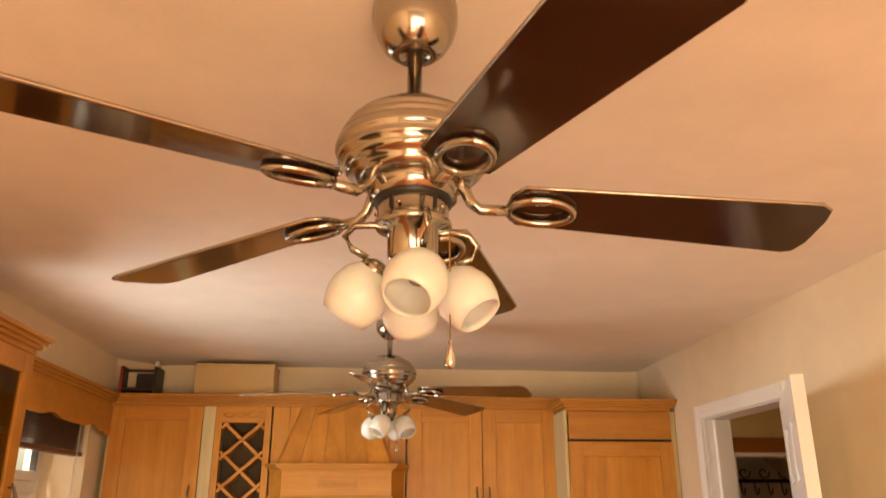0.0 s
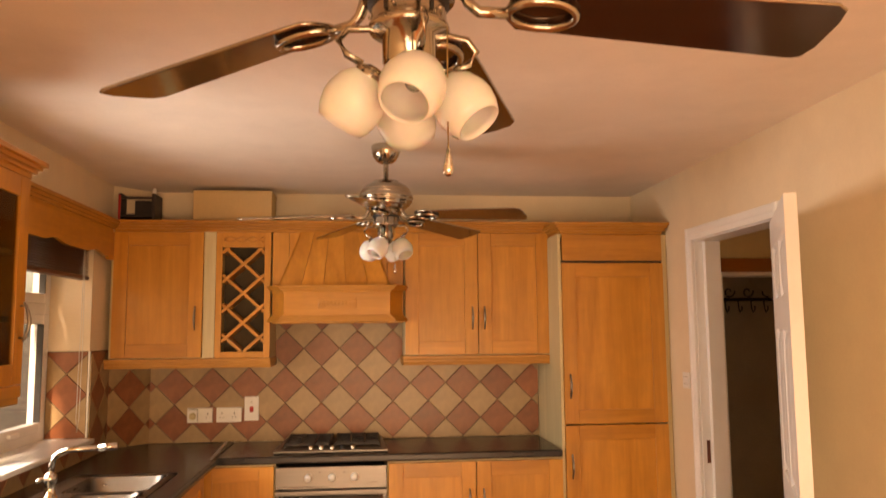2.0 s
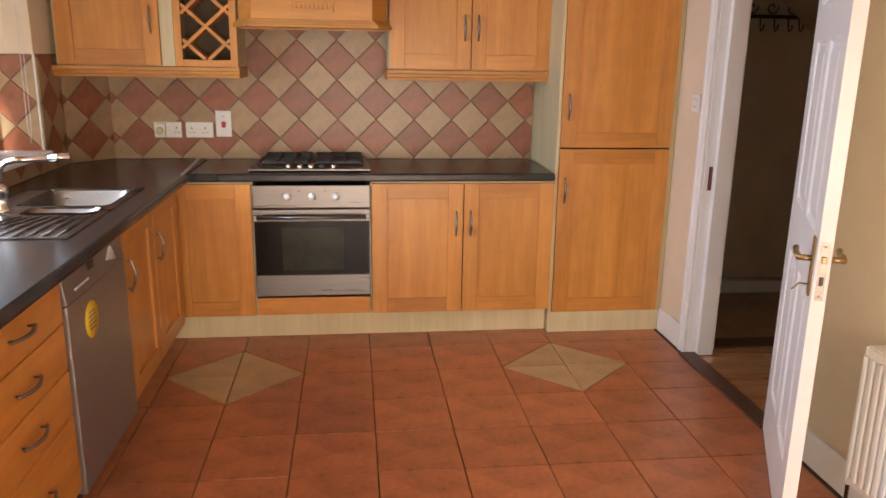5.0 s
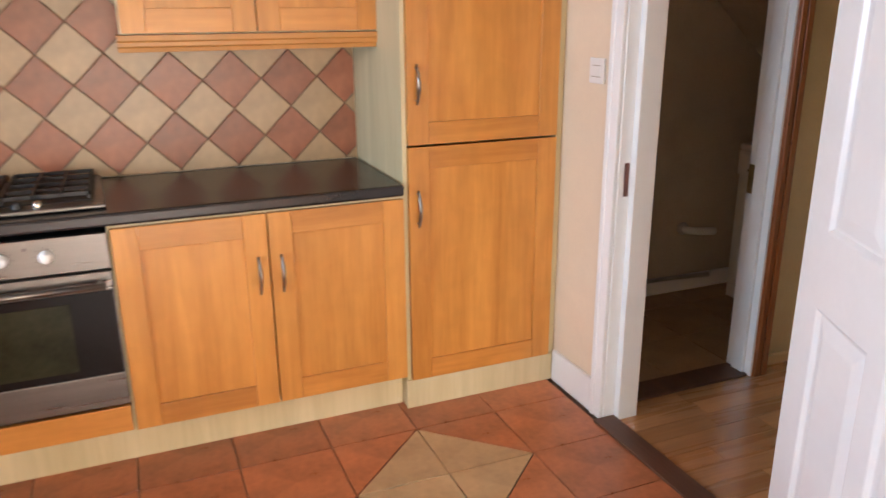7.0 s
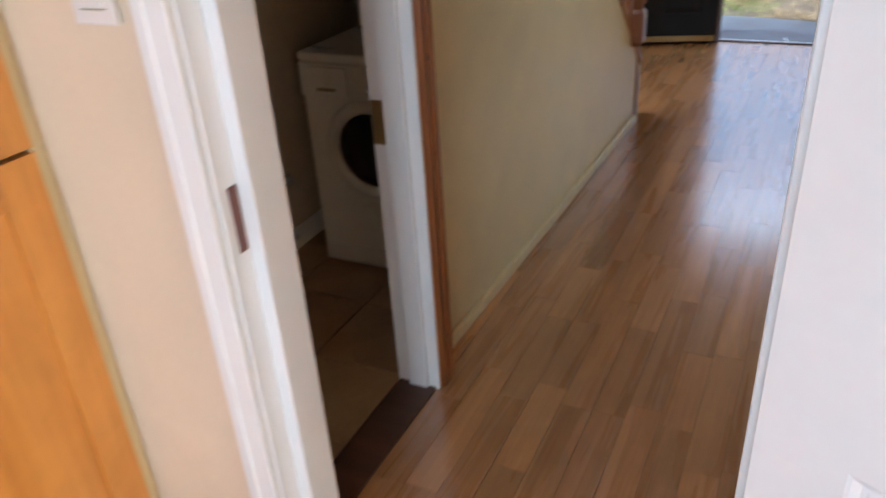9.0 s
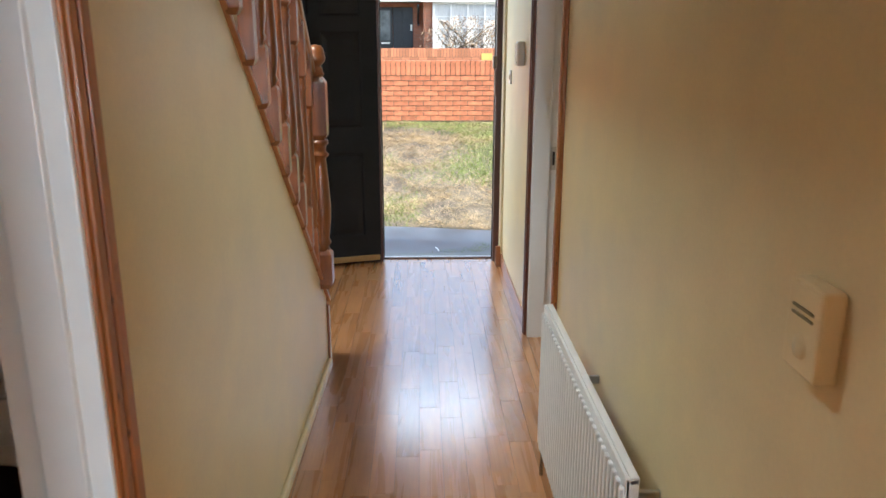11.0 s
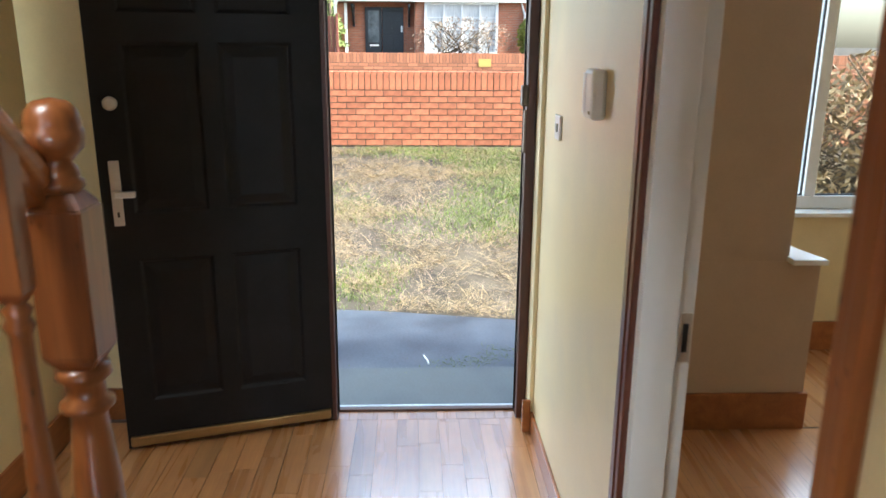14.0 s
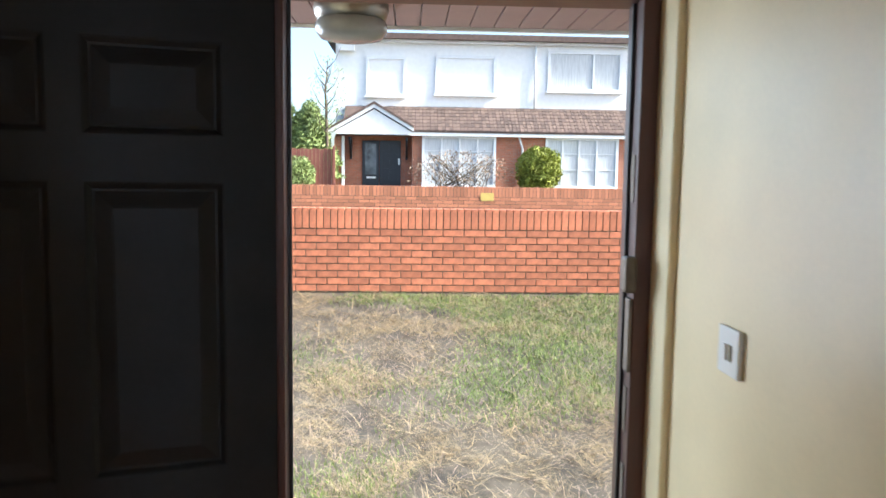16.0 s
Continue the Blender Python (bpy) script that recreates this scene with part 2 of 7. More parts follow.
M_CHROME = surface("chrome", (0.72, 0.70, 0.66), 0.10, metal=1.0, vary=0.03, bump=0.0, gloss_vary=0.04)
M_NICKEL = surface("satin_nickel", (0.46, 0.42, 0.36), 0.17, metal=1.0, vary=0.08, bump=0.01, gloss_vary=0.08)
M_PEWTER = surface("pewter_handle", (0.30, 0.27, 0.235), 0.34, metal=1.0, vary=0.12, bump=0.03)
M_TARNISH = surface("tarnished_metal", (0.16, 0.13, 0.10), 0.5, metal=0.6, vary=0.25, bump=0.05)
M_BRASS = surface("brass", (0.42, 0.30, 0.14), 0.38, metal=1.0, vary=0.1, bump=0.02)
M_BLACK = surface("black_iron", (0.015, 0.014, 0.014), 0.45, vary=0.3, bump=0.05)
M_OVENGLASS = surface("oven_glass", (0.012, 0.010, 0.010), 0.07, vary=0.2, bump=0.0, gloss_vary=0.03)
M_OVENGLASS.node_tree.nodes["Principled BSDF"].inputs["Specular IOR Level"].default_value = 0.2
M_OVENWIN = surface("oven_window", (0.032, 0.032, 0.018), 0.14, vary=0.3, bump=0.0, gloss_vary=0.03)
M_OVENWIN.node_tree.nodes["Principled BSDF"].inputs["Specular IOR Level"].default_value = 0.2
M_BLADE = timber("fan_blade_wood", (0.018, 0.007, 0.004), (0.035, 0.014, 0.008), grain=(1.0, 14, 14), rough=0.10, coat=0.3, rnd=0.05)
M_OPAL = surface("opal_glass", (0.84, 0.83, 0.83), 0.25, vary=0.05, scale=(9, 9, 9), bump=0.01)
M_OPAL.node_tree.nodes["Principled BSDF"].inputs["Subsurface Weight"].default_value = 0.3
M_DOORBLK = surface("black_door_paint", (0.0095, 0.010, 0.0115), 0.45, vary=0.25, fine=70, bump=0.04)
M_DOORBLK.node_tree.nodes["Principled BSDF"].inputs["Specular IOR Level"].default_value = 0.22
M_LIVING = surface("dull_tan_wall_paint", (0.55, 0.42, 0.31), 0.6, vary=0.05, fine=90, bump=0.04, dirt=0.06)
M_DISHW = surface("dishwasher_silver", (0.30, 0.29, 0.28), 0.38, metal=0.7, vary=0.06, bump=0.01)
M_CARD = surface("cardboard", (0.58, 0.42, 0.22), 0.7, vary=0.08, scale=(3, 3, 3), bump=0.03)
M_BLIND = timber("blind_slat", (0.10, 0.035, 0.02), (0.18, 0.07, 0.04), grain=(14, 1, 14), rough=0.45, rnd=0.1)
M_DARK = surface("dark_clutter", (0.03, 0.018, 0.014), 0.5, vary=0.4)
# Brown darkened for the shade inside the wine rack.
M_RACKSHADE = surface("shaded_rack_back", (0.10, 0.075, 0.040), 0.6, vary=0.2)
M_RED = surface("red_switch", (0.45, 0.02, 0.02), 0.35, vary=0.05)
M_YELLOW = surface("yellow_label", (0.80, 0.55, 0.02), 0.5, vary=0.05)
M_SIGN = surface("faded_yellow_plate", (0.62, 0.45, 0.12), 0.6, vary=0.1)
M_GREYTXT = surface("grey_print", (0.25, 0.22, 0.12), 0.6, vary=0.1)
M_PLASTER = surface("utility_plaster", (0.60, 0.53, 0.42), 0.8, vary=0.08, bump=0.06, dirt=0.1)
M_UTILE = surface("utility_floor_tile", (0.40, 0.26, 0.14), 0.4, vary=0.15, bump=0.06, rnd=0.08)
M_GLASS = pane_glass("window_glass")
M_CABGLASS = pane_glass("cabinet_glass", (0.60, 0.55, 0.47), 0.08, 0.10)
M_BRICK = surface("orange_brick", (0.49, 0.172, 0.085), 0.8, vary=0.20, scale=(14, 14, 14), fine=90, bump=0.25, rnd=0.18)
M_MORTAR = surface("mortar", (0.15, 0.12, 0.085), 0.95, vary=0.2, bump=0.3)
M_PATH = surface("wet_concrete_path", (0.066, 0.074, 0.088), 0.44, vary=0.40, scale=(2.3, 2.3, 2.3), fine=60, bump=0.15, dirt=0.25, gloss_vary=0.18)
M_STEP = surface("pale_worn_concrete", (0.082, 0.090, 0.086), 0.5, vary=0.22, scale=(3, 3, 3), fine=70, bump=0.12, dirt=0.2)
M_SOIL = surface("rough_lawn_soil", (0.10, 0.078, 0.052), 0.95, vary=0.5, scale=(2.2, 2.2, 2.2), fine=24, bump=0.5)
M_GRASS = leafy("grass_blades", (0.18, 0.23, 0.05), 0.5)
M_STRAW = leafy("dry_straw", (0.34, 0.245, 0.125), 0.65)
M_THATCH = leafy("dead_brown_thatch", (0.29, 0.205, 0.145), 0.55)
M_RENDER = surface("white_render", (0.86, 0.85, 0.82), 0.85, vary=0.03, fine=50, bump=0.08)
M_ROOF = surface("brown_roof_tile", (0.13, 0.085, 0.065), 0.8, vary=0.2, bump=0.1, rnd=0.1)
M_HDOOR = surface("charcoal_door_paint", (0.02, 0.022, 0.026), 0.4, vary=0.1)
M_FENCE = timber("red_fence_board", (0.18, 0.06, 0.04), (0.28, 0.10, 0.065), grain=(8, 8, 1), rough=0.7, rnd=0.1)
M_HEDGE = leafy("conifer_leaf", (0.23, 0.28, 0.085), 0.45)
M_LIME = leafy("golden_bush_leaf", (0.24, 0.26, 0.03), 0.35)
M_DEADFL = leafy("dried_flower_heads", (0.36, 0.26, 0.17), 0.3)
M_BARK = surface("bark", (0.12, 0.09, 0.06), 0.9, vary=0.3, bump=0.3)
M_SOFFIT = surface("soffit_board", (0.38, 0.265, 0.25), 0.5, vary=0.08, bump=0.02)
M_LAMPGLASS = surface("grey_lamp_glass", (0.28, 0.28, 0.27), 0.2, vary=0.1)
M_ROAD = surface("asphalt", (0.06, 0.06, 0.06), 0.85, vary=0.2, bump=0.2)
M_GALV = surface("aluminium_sill", (0.62, 0.62, 0.60), 0.35, metal=0.9, vary=0.08, bump=0.02)
M_DARKGLASS = surface("far_window_glass", (0.10, 0.12, 0.13), 0.06, vary=0.5, scale=(2, 2, 2), bump=0.0, gloss_vary=0.03)
M_CURTAIN = surface("net_curtain", (0.62, 0.63, 0.62), 0.8, vary=0.12, scale=(20, 20, 2))


# ---- building helpers ----
def boxes(*items, bev=0.0):
    """A bmesh of boxes (x0, x1, y0, y1, z0, z1) with slightly rounded edges."""
    bm = bmesh.new()
    for x0, x1, y0, y1, z0, z1 in items:
        vs = [bm.verts.new((x, y, z)) for z in (z0, z1) for y in (y0, y1) for x in (x0, x1)]
        for q in ((0, 2, 3, 1), (4, 5, 7, 6), (0, 1, 5, 4), (2, 6, 7, 3), (0, 4, 6, 2), (1, 3, 7, 5)):
            bm.faces.new([vs[i] for i in q])
    if bev:
        bmesh.ops.bevel(bm, geom=bm.edges[:], offset=bev, segments=2, affect="EDGES", profile=0.5)
    return bm


def lathe(profile, seg=28, at=(0, 0, 0), squash=1.0):
    """A turned body: rows of radius and height round z."""
    bm = bmesh.new()
    rings = []
    for r, z in profile:
        if r < 1e-5:
            rings.append([bm.verts.new((at[0], at[1], at[2] + z))])
        else:
            rings.append([bm.verts.new((at[0] + r * math.cos(2 * math.pi * i / seg), at[1] + squash * r * math.sin(2 * math.pi * i / seg), at[2] + z)) for i in range(seg)])
    for a, b in zip(rings, rings[1:]):
        for i in range(seg):
            j = (i + 1) % seg
            if len(a) == 1 and len(b) == 1:
                continue
            if len(a) == 1:
                bm.faces.new((a[0], b[j], b[i]))
            elif len(b) == 1:
                bm.faces.new((a[i], a[j], b[0]))
            else:
                bm.faces.new((a[i], a[j], b[j], b[i]))
    for f in bm.faces:
        f.smooth = True
    bmesh.ops.recalc_face_normals(bm, faces=bm.faces[:])
    return bm


def tube(points, r, seg=10, closed=False):
    """A round bar along a line of points."""
    bm = bmesh.new()
    pts = [Vector(p) for p in points]
    n = len(pts)
    rings = []
    up = Vector((0.13, 0.21, 0.97)).normalized()
    for i, p in enumerate(pts):
        a = pts[(i - 1) % n] if closed or i > 0 else p
        b = pts[(i + 1) % n] if closed or i < n - 1 else p
        d = (b - a).normalized()
        u = d.cross(up)
        if u.length < 0.05:
            u = d.cross(Vector((1, 0, 0)))
        u.normalize()
        v = d.cross(u).normalized()
        rad = r[i] if isinstance(r, (list, tuple)) else r
        rings.append([bm.verts.new(p + rad * (math.cos(2 * math.pi * j / seg) * u + math.sin(2 * math.pi * j / seg) * v)) for j in range(seg)])
    pairs = list(zip(rings, rings[1:])) + ([(rings[-1], rings[0])] if closed else [])
    for a, b in pairs:
        for j in range(seg):
            bm.faces.new((a[j], a[(j + 1) % seg], b[(j + 1) % seg], b[j]))
    if not closed:
        bm.faces.new(rings[0][::-1])
        bm.faces.new(rings[-1])
    for f in bm.faces:
        f.smooth = True
    bmesh.ops.recalc_face_normals(bm, faces=bm.faces[:])
    return bm


def prism(outline, a, b, axis="y", bev=0.0):
    """A flat outline drawn out from a to b along an axis; outline pairs are the other two axes in order."""
    bm = bmesh.new()

    def place(u, v, w):
        return {"x": (w, u, v), "y": (u, w, v), "z": (u, v, w)}[axis]
    lo = [bm.verts.new(place(u, v, a)) for u, v in outline]
    hi = [bm.verts.new(place(u, v, b)) for u, v in outline]
    n = len(outline)
    bm.faces.new(lo)
    bm.faces.new(hi[::-1])
    for i in range(n):
        bm.faces.new((lo[i], hi[i], hi[(i + 1) % n], lo[(i + 1) % n]))
    bmesh.ops.recalc_face_normals(bm, faces=bm.faces[:])
    if bev:
        bmesh.ops.bevel(bm, geom=bm.edges[:], offset=bev, segments=2, affect="EDGES", profile=0.5)
    return bm


def joined(*bms):
    out = bmesh.new()
    for b in bms:
        me = bpy.data.meshes.new("tmp")
        b.to_mesh(me)
        b.free()
        out.from_mesh(me)
        bpy.data.meshes.remove(me)
    return out


def moved(bm, m):
    bmesh.ops.transform(bm, matrix=m, verts=bm.verts[:])
    return bm


def mesh_of(name, bm, material):
    me = bpy.data.meshes.new(name)
    bm.to_mesh(me)
    bm.free()
    me.materials.append(material)
    return me


def part(name, bm, material, parent, label=""):
    ob = new(name, mesh_of(name, bm, material))
    ob.parent = parent
    if label:
        ob["label"] = label
    return ob


def thing(name, label, category, at=(0, 0, 0), rz=0, group="", kind=""):
    ob = new(name)
    ob.empty_display_size = 0.1
    ob.matrix_basis = pose(*at, 0, 0, rz)
    return tagged(ob, label, category, group, kind)


def solo(name, bm, material, label, category, kind="", group=""):
    return tagged(new(name, mesh_of(name, bm, material)), label, category, group, kind)


def structure(name, bm, material, label, category):
    return solo(name, bm, material, label, category, "structure")


def piece(name, me, parent, m=None):
    ob = new(name, me)
    ob.parent = parent
    if m is not None:
        ob.matrix_basis = m
    return ob


# ---- plan ----
CEIL = 2.42
XL, XR = -1.38, 1.84         # kitchen side walls
YB, YF = -1.95, 5.38         # kitchen rear wall behind the start, wall with the cooker
DOOR_A, DOOR_B = 3.597, 4.44  # kitchen doorway along y
HX = 1.97                    # hall side of the kitchen wall
HR, HL = 3.455, 4.50         # hall walls
STW = 5.44                   # stair wall
FX, FO = 6.84, 7.16          # front wall inside and outside
LD_A, LD_B = 4.68, 5.50      # living room doorway along x
FD_A, FD_B = 3.47, 4.38      # front door frame along y
UT_A, UT_B = 2.03, 2.60      # under-stairs doorway along x

# ---- structure: kitchen ----
structure("wall_cooker", boxes((XL - 0.3, HX, YF, YF + 0.2, 0, CEIL)), M_WALL_K, "cream painted plaster wall behind the kitchen units", "wall")
structure("wall_window", boxes((XL - 0.28, XL, YB, 2.45, 0, CEIL), (XL - 0.28, XL, 4.87, YF, 0, CEIL), (XL - 0.28, XL, 2.45, 4.87, 0, 0.974), (XL - 0.28, XL, 2.45, 4.87, 2.12, CEIL)), M_WALL_K, "cream plaster wall with a deep window opening", "wall")
structure("wall_hall_side", boxes((XR, HX, YB, DOOR_A, 0, CEIL), (XR, HX, DOOR_B + 0.02, YF, 0, CEIL), (XR, HX, DOOR_A, DOOR_B + 0.02, 2.04, CEIL)), M_WALL_K, "cream plaster wall with the kitchen doorway", "wall")
structure("wall_rear", boxes((XL - 0.28, -0.95, YB - 0.25, YB, 0, CEIL), (1.45, HX, YB - 0.25, YB, 0, CEIL), (-0.95, 1.45, YB - 0.25, YB, 2.1, CEIL)), M_WALL_K, "cream plaster wall with a wide garden opening", "wall")
structure("ceiling_kitchen", boxes((XL - 0.28, HX, YB - 0.25, YF + 0.2, CEIL, CEIL + 0.15)), M_CEIL, "off-white painted plaster ceiling", "ceiling")
kfloor = structure("floor_kitchen", boxes((XL, XR - 0.002, YB, YF, -0.12, -0.008)), M_GROUT, "terracotta tiled kitchen floor with sand diamonds", "floor")
corner = structure("wall_corner_boxing", prism([(XL, YF), (XL, 5.16), (-1.20, YF)], 0.9, CEIL, "z"), M_WALL_K, "boxed pipe corner beside the cooker wall", "wall")

# ---- structure: hall, utility, living room ----
structure("wall_hall_right", boxes((HX, LD_A, HR - 0.12, HR, 0, CEIL), (LD_B, FX, HR - 0.12, HR, 0, CEIL), (LD_A, LD_B, HR - 0.12, HR, 2.04, CEIL)), M_WALL, "cream hall wall with the living room doorway", "wall")
STR_X, STR_Z, SLOPE = 5.15, 0.345, 0.872     # foot of the stair string and its slope


def string_z(x):
    return STR_Z + (STR_X - x) * SLOPE


xt = STR_X - (CEIL - STR_Z) / SLOPE
SKEW = Matrix(((1, 0, 0, 0), (-0.024, 1, 0, 0.024 * 5.1), (0, 0, 1, 0), (0, 0, 0, 1)))   # the wall stands a little out of line
structure("wall_under_stairs", joined(moved(prism([(UT_B + 0.10, 0), (5.10, 0), (5.10, string_z(5.10) - 0.016), (xt, CEIL - 0.016), (UT_B + 0.10, CEIL - 0.02)], HL, HL + 0.1, "y"), SKEW), boxes((HX, UT_A - 0.06, HL, HL + 0.1, 0, CEIL), (UT_A - 0.06, UT_B + 0.12, HL, HL + 0.1, 1.87, CEIL))), M_WALL, "cream plaster wall under the stairs", "wall")
structure("wall_stair", boxes((HX, FX, STW, STW + 0.2, 0, CEIL)), M_WALL, "cream plaster wall beside the stairs", "wall")
structure("wall_utility_end", boxes((3.86, 3.96, HL + 0.1, STW, 0, 1.2)), M_PLASTER, "bare plaster end wall under the stairs", "wall")
structure("wall_front", boxes((6.992, FO, FD_B, STW + 0.2, 0, CEIL), (FX, FO, FD_A, FD_B, 2.12, CEIL), (FX, FO, HR - 0.12, FD_A, 0, CEIL), (FX, FO, -0.4, 0.3, 0, CEIL), (FX, FO, 0.3, 2.41, 2.1, CEIL)), M_WALL, "cream front wall with the front door and bay openings", "wall")
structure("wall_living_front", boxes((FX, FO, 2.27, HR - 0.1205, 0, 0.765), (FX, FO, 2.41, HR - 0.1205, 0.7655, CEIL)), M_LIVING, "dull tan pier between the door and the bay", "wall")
# Unseen slab added to keep the sun off the path and near lawn.
structure("upper_shade_wall", boxes((FX + 0.02, FO, -6.0, 9.5, 2.575, 5.1)), M_RENDER, "unseen upper wall added to cast shadow on the near lawn", "wall")
structure("wall_living", boxes((HX, FX, -0.4, -0.2, 0, CEIL)), M_WALL, "plain cream living room wall", "wall")
structure("ceiling_hall", boxes((HX, FX + 0.2, -0.4, HL + 0.06, CEIL, CEIL + 0.15), (HX, 2.6, HL + 0.06, STW + 0.2, CEIL, CEIL + 0.15), (5.0, FX + 0.2, HL + 0.06, STW + 0.2, CEIL, CEIL + 0.15)), M_CEIL, "off-white hall and living room ceiling", "ceiling")
hfloor = structure("floor_hall", boxes((XR + 0.045, FX + 0.2, HR - 0.12, HL + 0.12, -0.12, -0.006), (4.95, 6.99, HL + 0.12, STW, -0.12, -0.006)), M_GROUT, "oak strip laminate hall floor", "floor")
lfloor = structure("floor_living", boxes((HX, FX, -0.2, HR - 0.12, -0.12, -0.006), (FX, 7.73, 0.3, 2.409, -0.12, -0.006)), M_GROUT, "oak strip laminate living room floor", "floor")
ufloor = structure("floor_utility", boxes((HX, 4.0, HL + 0.12, STW, -0.12, -0.006)), M_GROUT, "beige tiled utility floor", "floor")
# Unseen shell: casts the house shadow outside and carries the landing lamp's opening.
UX0, UX1, UY0, UY1, UZ0, UZ1 = XL - 0.28, FO, YB - 0.25, STW + 0.2, CEIL + 0.16, 5.0
structure("upper_storey", boxes((UX0, UX0 + 0.2, UY0, UY1, UZ0, UZ1), (UX1 - 0.2, UX1, UY0, UY1, UZ0, UZ1), (UX0 + 0.2, UX1 - 0.2, UY0, UY0 + 0.2, UZ0, UZ1), (UX0 + 0.2, 3.2, UY1 - 0.2, UY1, UZ0, UZ1), (4.6, UX1 - 0.2, UY1 - 0.2, UY1, UZ0, UZ1), (3.2, 4.6, UY1 - 0.2, UY1, UZ0, 3.2), (3.2, 4.6, UY1 - 0.2, UY1, 4.3, UZ1), (UX0, UX1, UY0, UY1, UZ1, UZ1 + 0.2)), M_RENDER, "unseen upper floor shell with an opening added for the landing lamp", "wall")
structure("bay_front", boxes((7.72, 7.86, 0.25, 2.41, 0, 0.765), (7.72, 7.86, 0.25, 2.41, 2.1, CEIL), (FO, 7.86, 2.41, 2.53, 0, 0.765), (FO, 7.86, 2.41, 2.53, 2.1, CEIL), (FO, 7.86, 0.2, 0.3, 0, CEIL), (FO, 7.86, 0.2, 2.53, CEIL, CEIL + 0.12)), M_WALL, "cream bay walls below and above the window", "wall")
structure("bay_sill", joined(prism([(FX - 0.065, 2.272), (7.22, 2.375), (7.66, 2.385), (7.66, 2.52), (FO + 0.01, 2.52), (FO + 0.01, 2.409), (FX - 0.065, 2.42)], 0.766, 0.79, "z", bev=0.004), boxes((7.66, 7.80, 0.3, 2.409, 0.766, 0.79), bev=0.004)), M_WHITE, "white painted window board in the bay", "window sill")

# ---- kitchen units ----
RAIL, DT = 0.078, 0.022


def bow_handle(parent, x, z, length=0.135, y=-0.021, flat=False):
    pts, rad = [], []
    for i in range(13):
        s = i / 12
        a = (s - 0.5) * length
        out = y - 0.012 - 0.020 * math.sin(math.pi * s)
        pts.append((x + a, out, z) if flat else (x, out, z + a))
        rad.append(0.0035 + 0.0035 * math.sin(math.pi * s))
    bar = tube(pts, rad, 8)
    posts = []
    for s in (-0.40, 0.40):
        c = (x + s * length, z) if flat else (x, z + s * length)
        posts.append(tube([(c[0], y, c[1]), (c[0], y - 0.024, c[1])], 0.004, 8))
    return part("handle", joined(bar, *posts), M_PEWTER, parent, "bowed pewter handle")


def cab_door(cab, x, z, w, h, handle=None, y=0.0):
    """A framed shaker door: recessed panel, two stiles, two rails."""
    d = part("door", boxes((RAIL - 0.006, w - RAIL + 0.006, -DT + 0.011, -0.002, RAIL - 0.006, h - RAIL + 0.006)), M_MAPLE, cab)
    d.location = (x, y, z)
    for x0 in (0, w - RAIL):
        part("stile", boxes((x0, x0 + RAIL, -DT, 0, 0, h), bev=0.0016), M_MAPLE, d)
    for z0 in (0, h - RAIL):
        part("rail", boxes((RAIL + 0.0004, w - RAIL - 0.0004, -DT + 0.0006, 0, z0, z0 + RAIL), bev=0.0016), M_MAPLE_H, d)
    if handle:
        bow_handle(d, handle[0], handle[1])
    return d


def carcass(cab, material, *boards):
    """The boards of a cabinet box, each a part of its own."""
    for name, dims in boards:
        part(name, boxes(dims), material, cab)


BASE_Y = 4.822               # carcass front of the cooker wall
DZ0, DZ1 = 0.138, 0.838      # base doors


def base_unit(label, at, rz, w, doors, deep=0.55):
    c = thing("base_cabinet", label, "cabinet", at, rz, "base cabinets")
    carcass(c, M_SAGE, ("side_panel", (0.001, 0.019, 0, deep, 0.135, 0.85)), ("side_panel", (w - 0.019, w - 0.001, 0, deep, 0.135, 0.85)), ("bottom", (0.019, w - 0.019, 0, deep, 0.135, 0.153)), ("back", (0.019, w - 0.019, deep - 0.01, deep, 0.153, 0.85)), ("top_rail", (0.019, w - 0.019, 0.0, 0.06, 0.832, 0.85)))
    for x, dw, hs in doors:
        cab_door(c, x, DZ0, dw, DZ1 - DZ0, hs)
    return c


HZ = 0.49
base_unit("maple corner base cabinet with a shaker door", (-0.80, BASE_Y, 0), 0, 0.415, [(0.012, 0.40, None)])
base_unit("double maple base cabinet with shaker doors", (0.222, BASE_Y, 0), 0, 0.975, [(0.003, 0.478, (0.442, HZ)), (0.486, 0.482, (0.036, HZ))])

oven_case = thing("oven_housing", "maple oven housing with a pale side strip", "cabinet", (-0.385, BASE_Y, 0), 0, "base cabinets")
carcass(oven_case, M_SAGE, ("side_panel", (0, 0.005, 0, 0.55, 0.135, 0.85)), ("side_panel", (0.601, 0.606, 0, 0.55, 0.135, 0.85)), ("bottom", (0.005, 0.601, 0, 0.55, 0.135, 0.15)), ("back", (0.005, 0.601, 0.5, 0.55, 0.15, 0.85)))
part("drawer_front", boxes((0.008, 0.598, -0.021, 0, 0.14, 0.232), bev=0.002), M_MAPLE_H, oven_case, "plain maple strip below the oven")

oven = thing("oven", "built-in stainless steel oven with dark glass door", "oven", (-0.379, BASE_Y, 0.24))
part("body", boxes((0.012, 0.582, 0.0, 0.49, 0.0, 0.59)), M_BLACK, oven)
part("control_panel", boxes((0, 0.594, -0.024, -0.002, 0.475, 0.592), bev=0.003), M_STEEL, oven)
odoor = part("oven_door", joined(boxes((0, 0.594, -0.026, -0.002, 0.405, 0.468), (0, 0.594, -0.026, -0.002, 0.004, 0.118), bev=0.003), boxes((0.0, 0.594, -0.020, -0.002, 0.118, 0.405))), M_STEEL, oven)
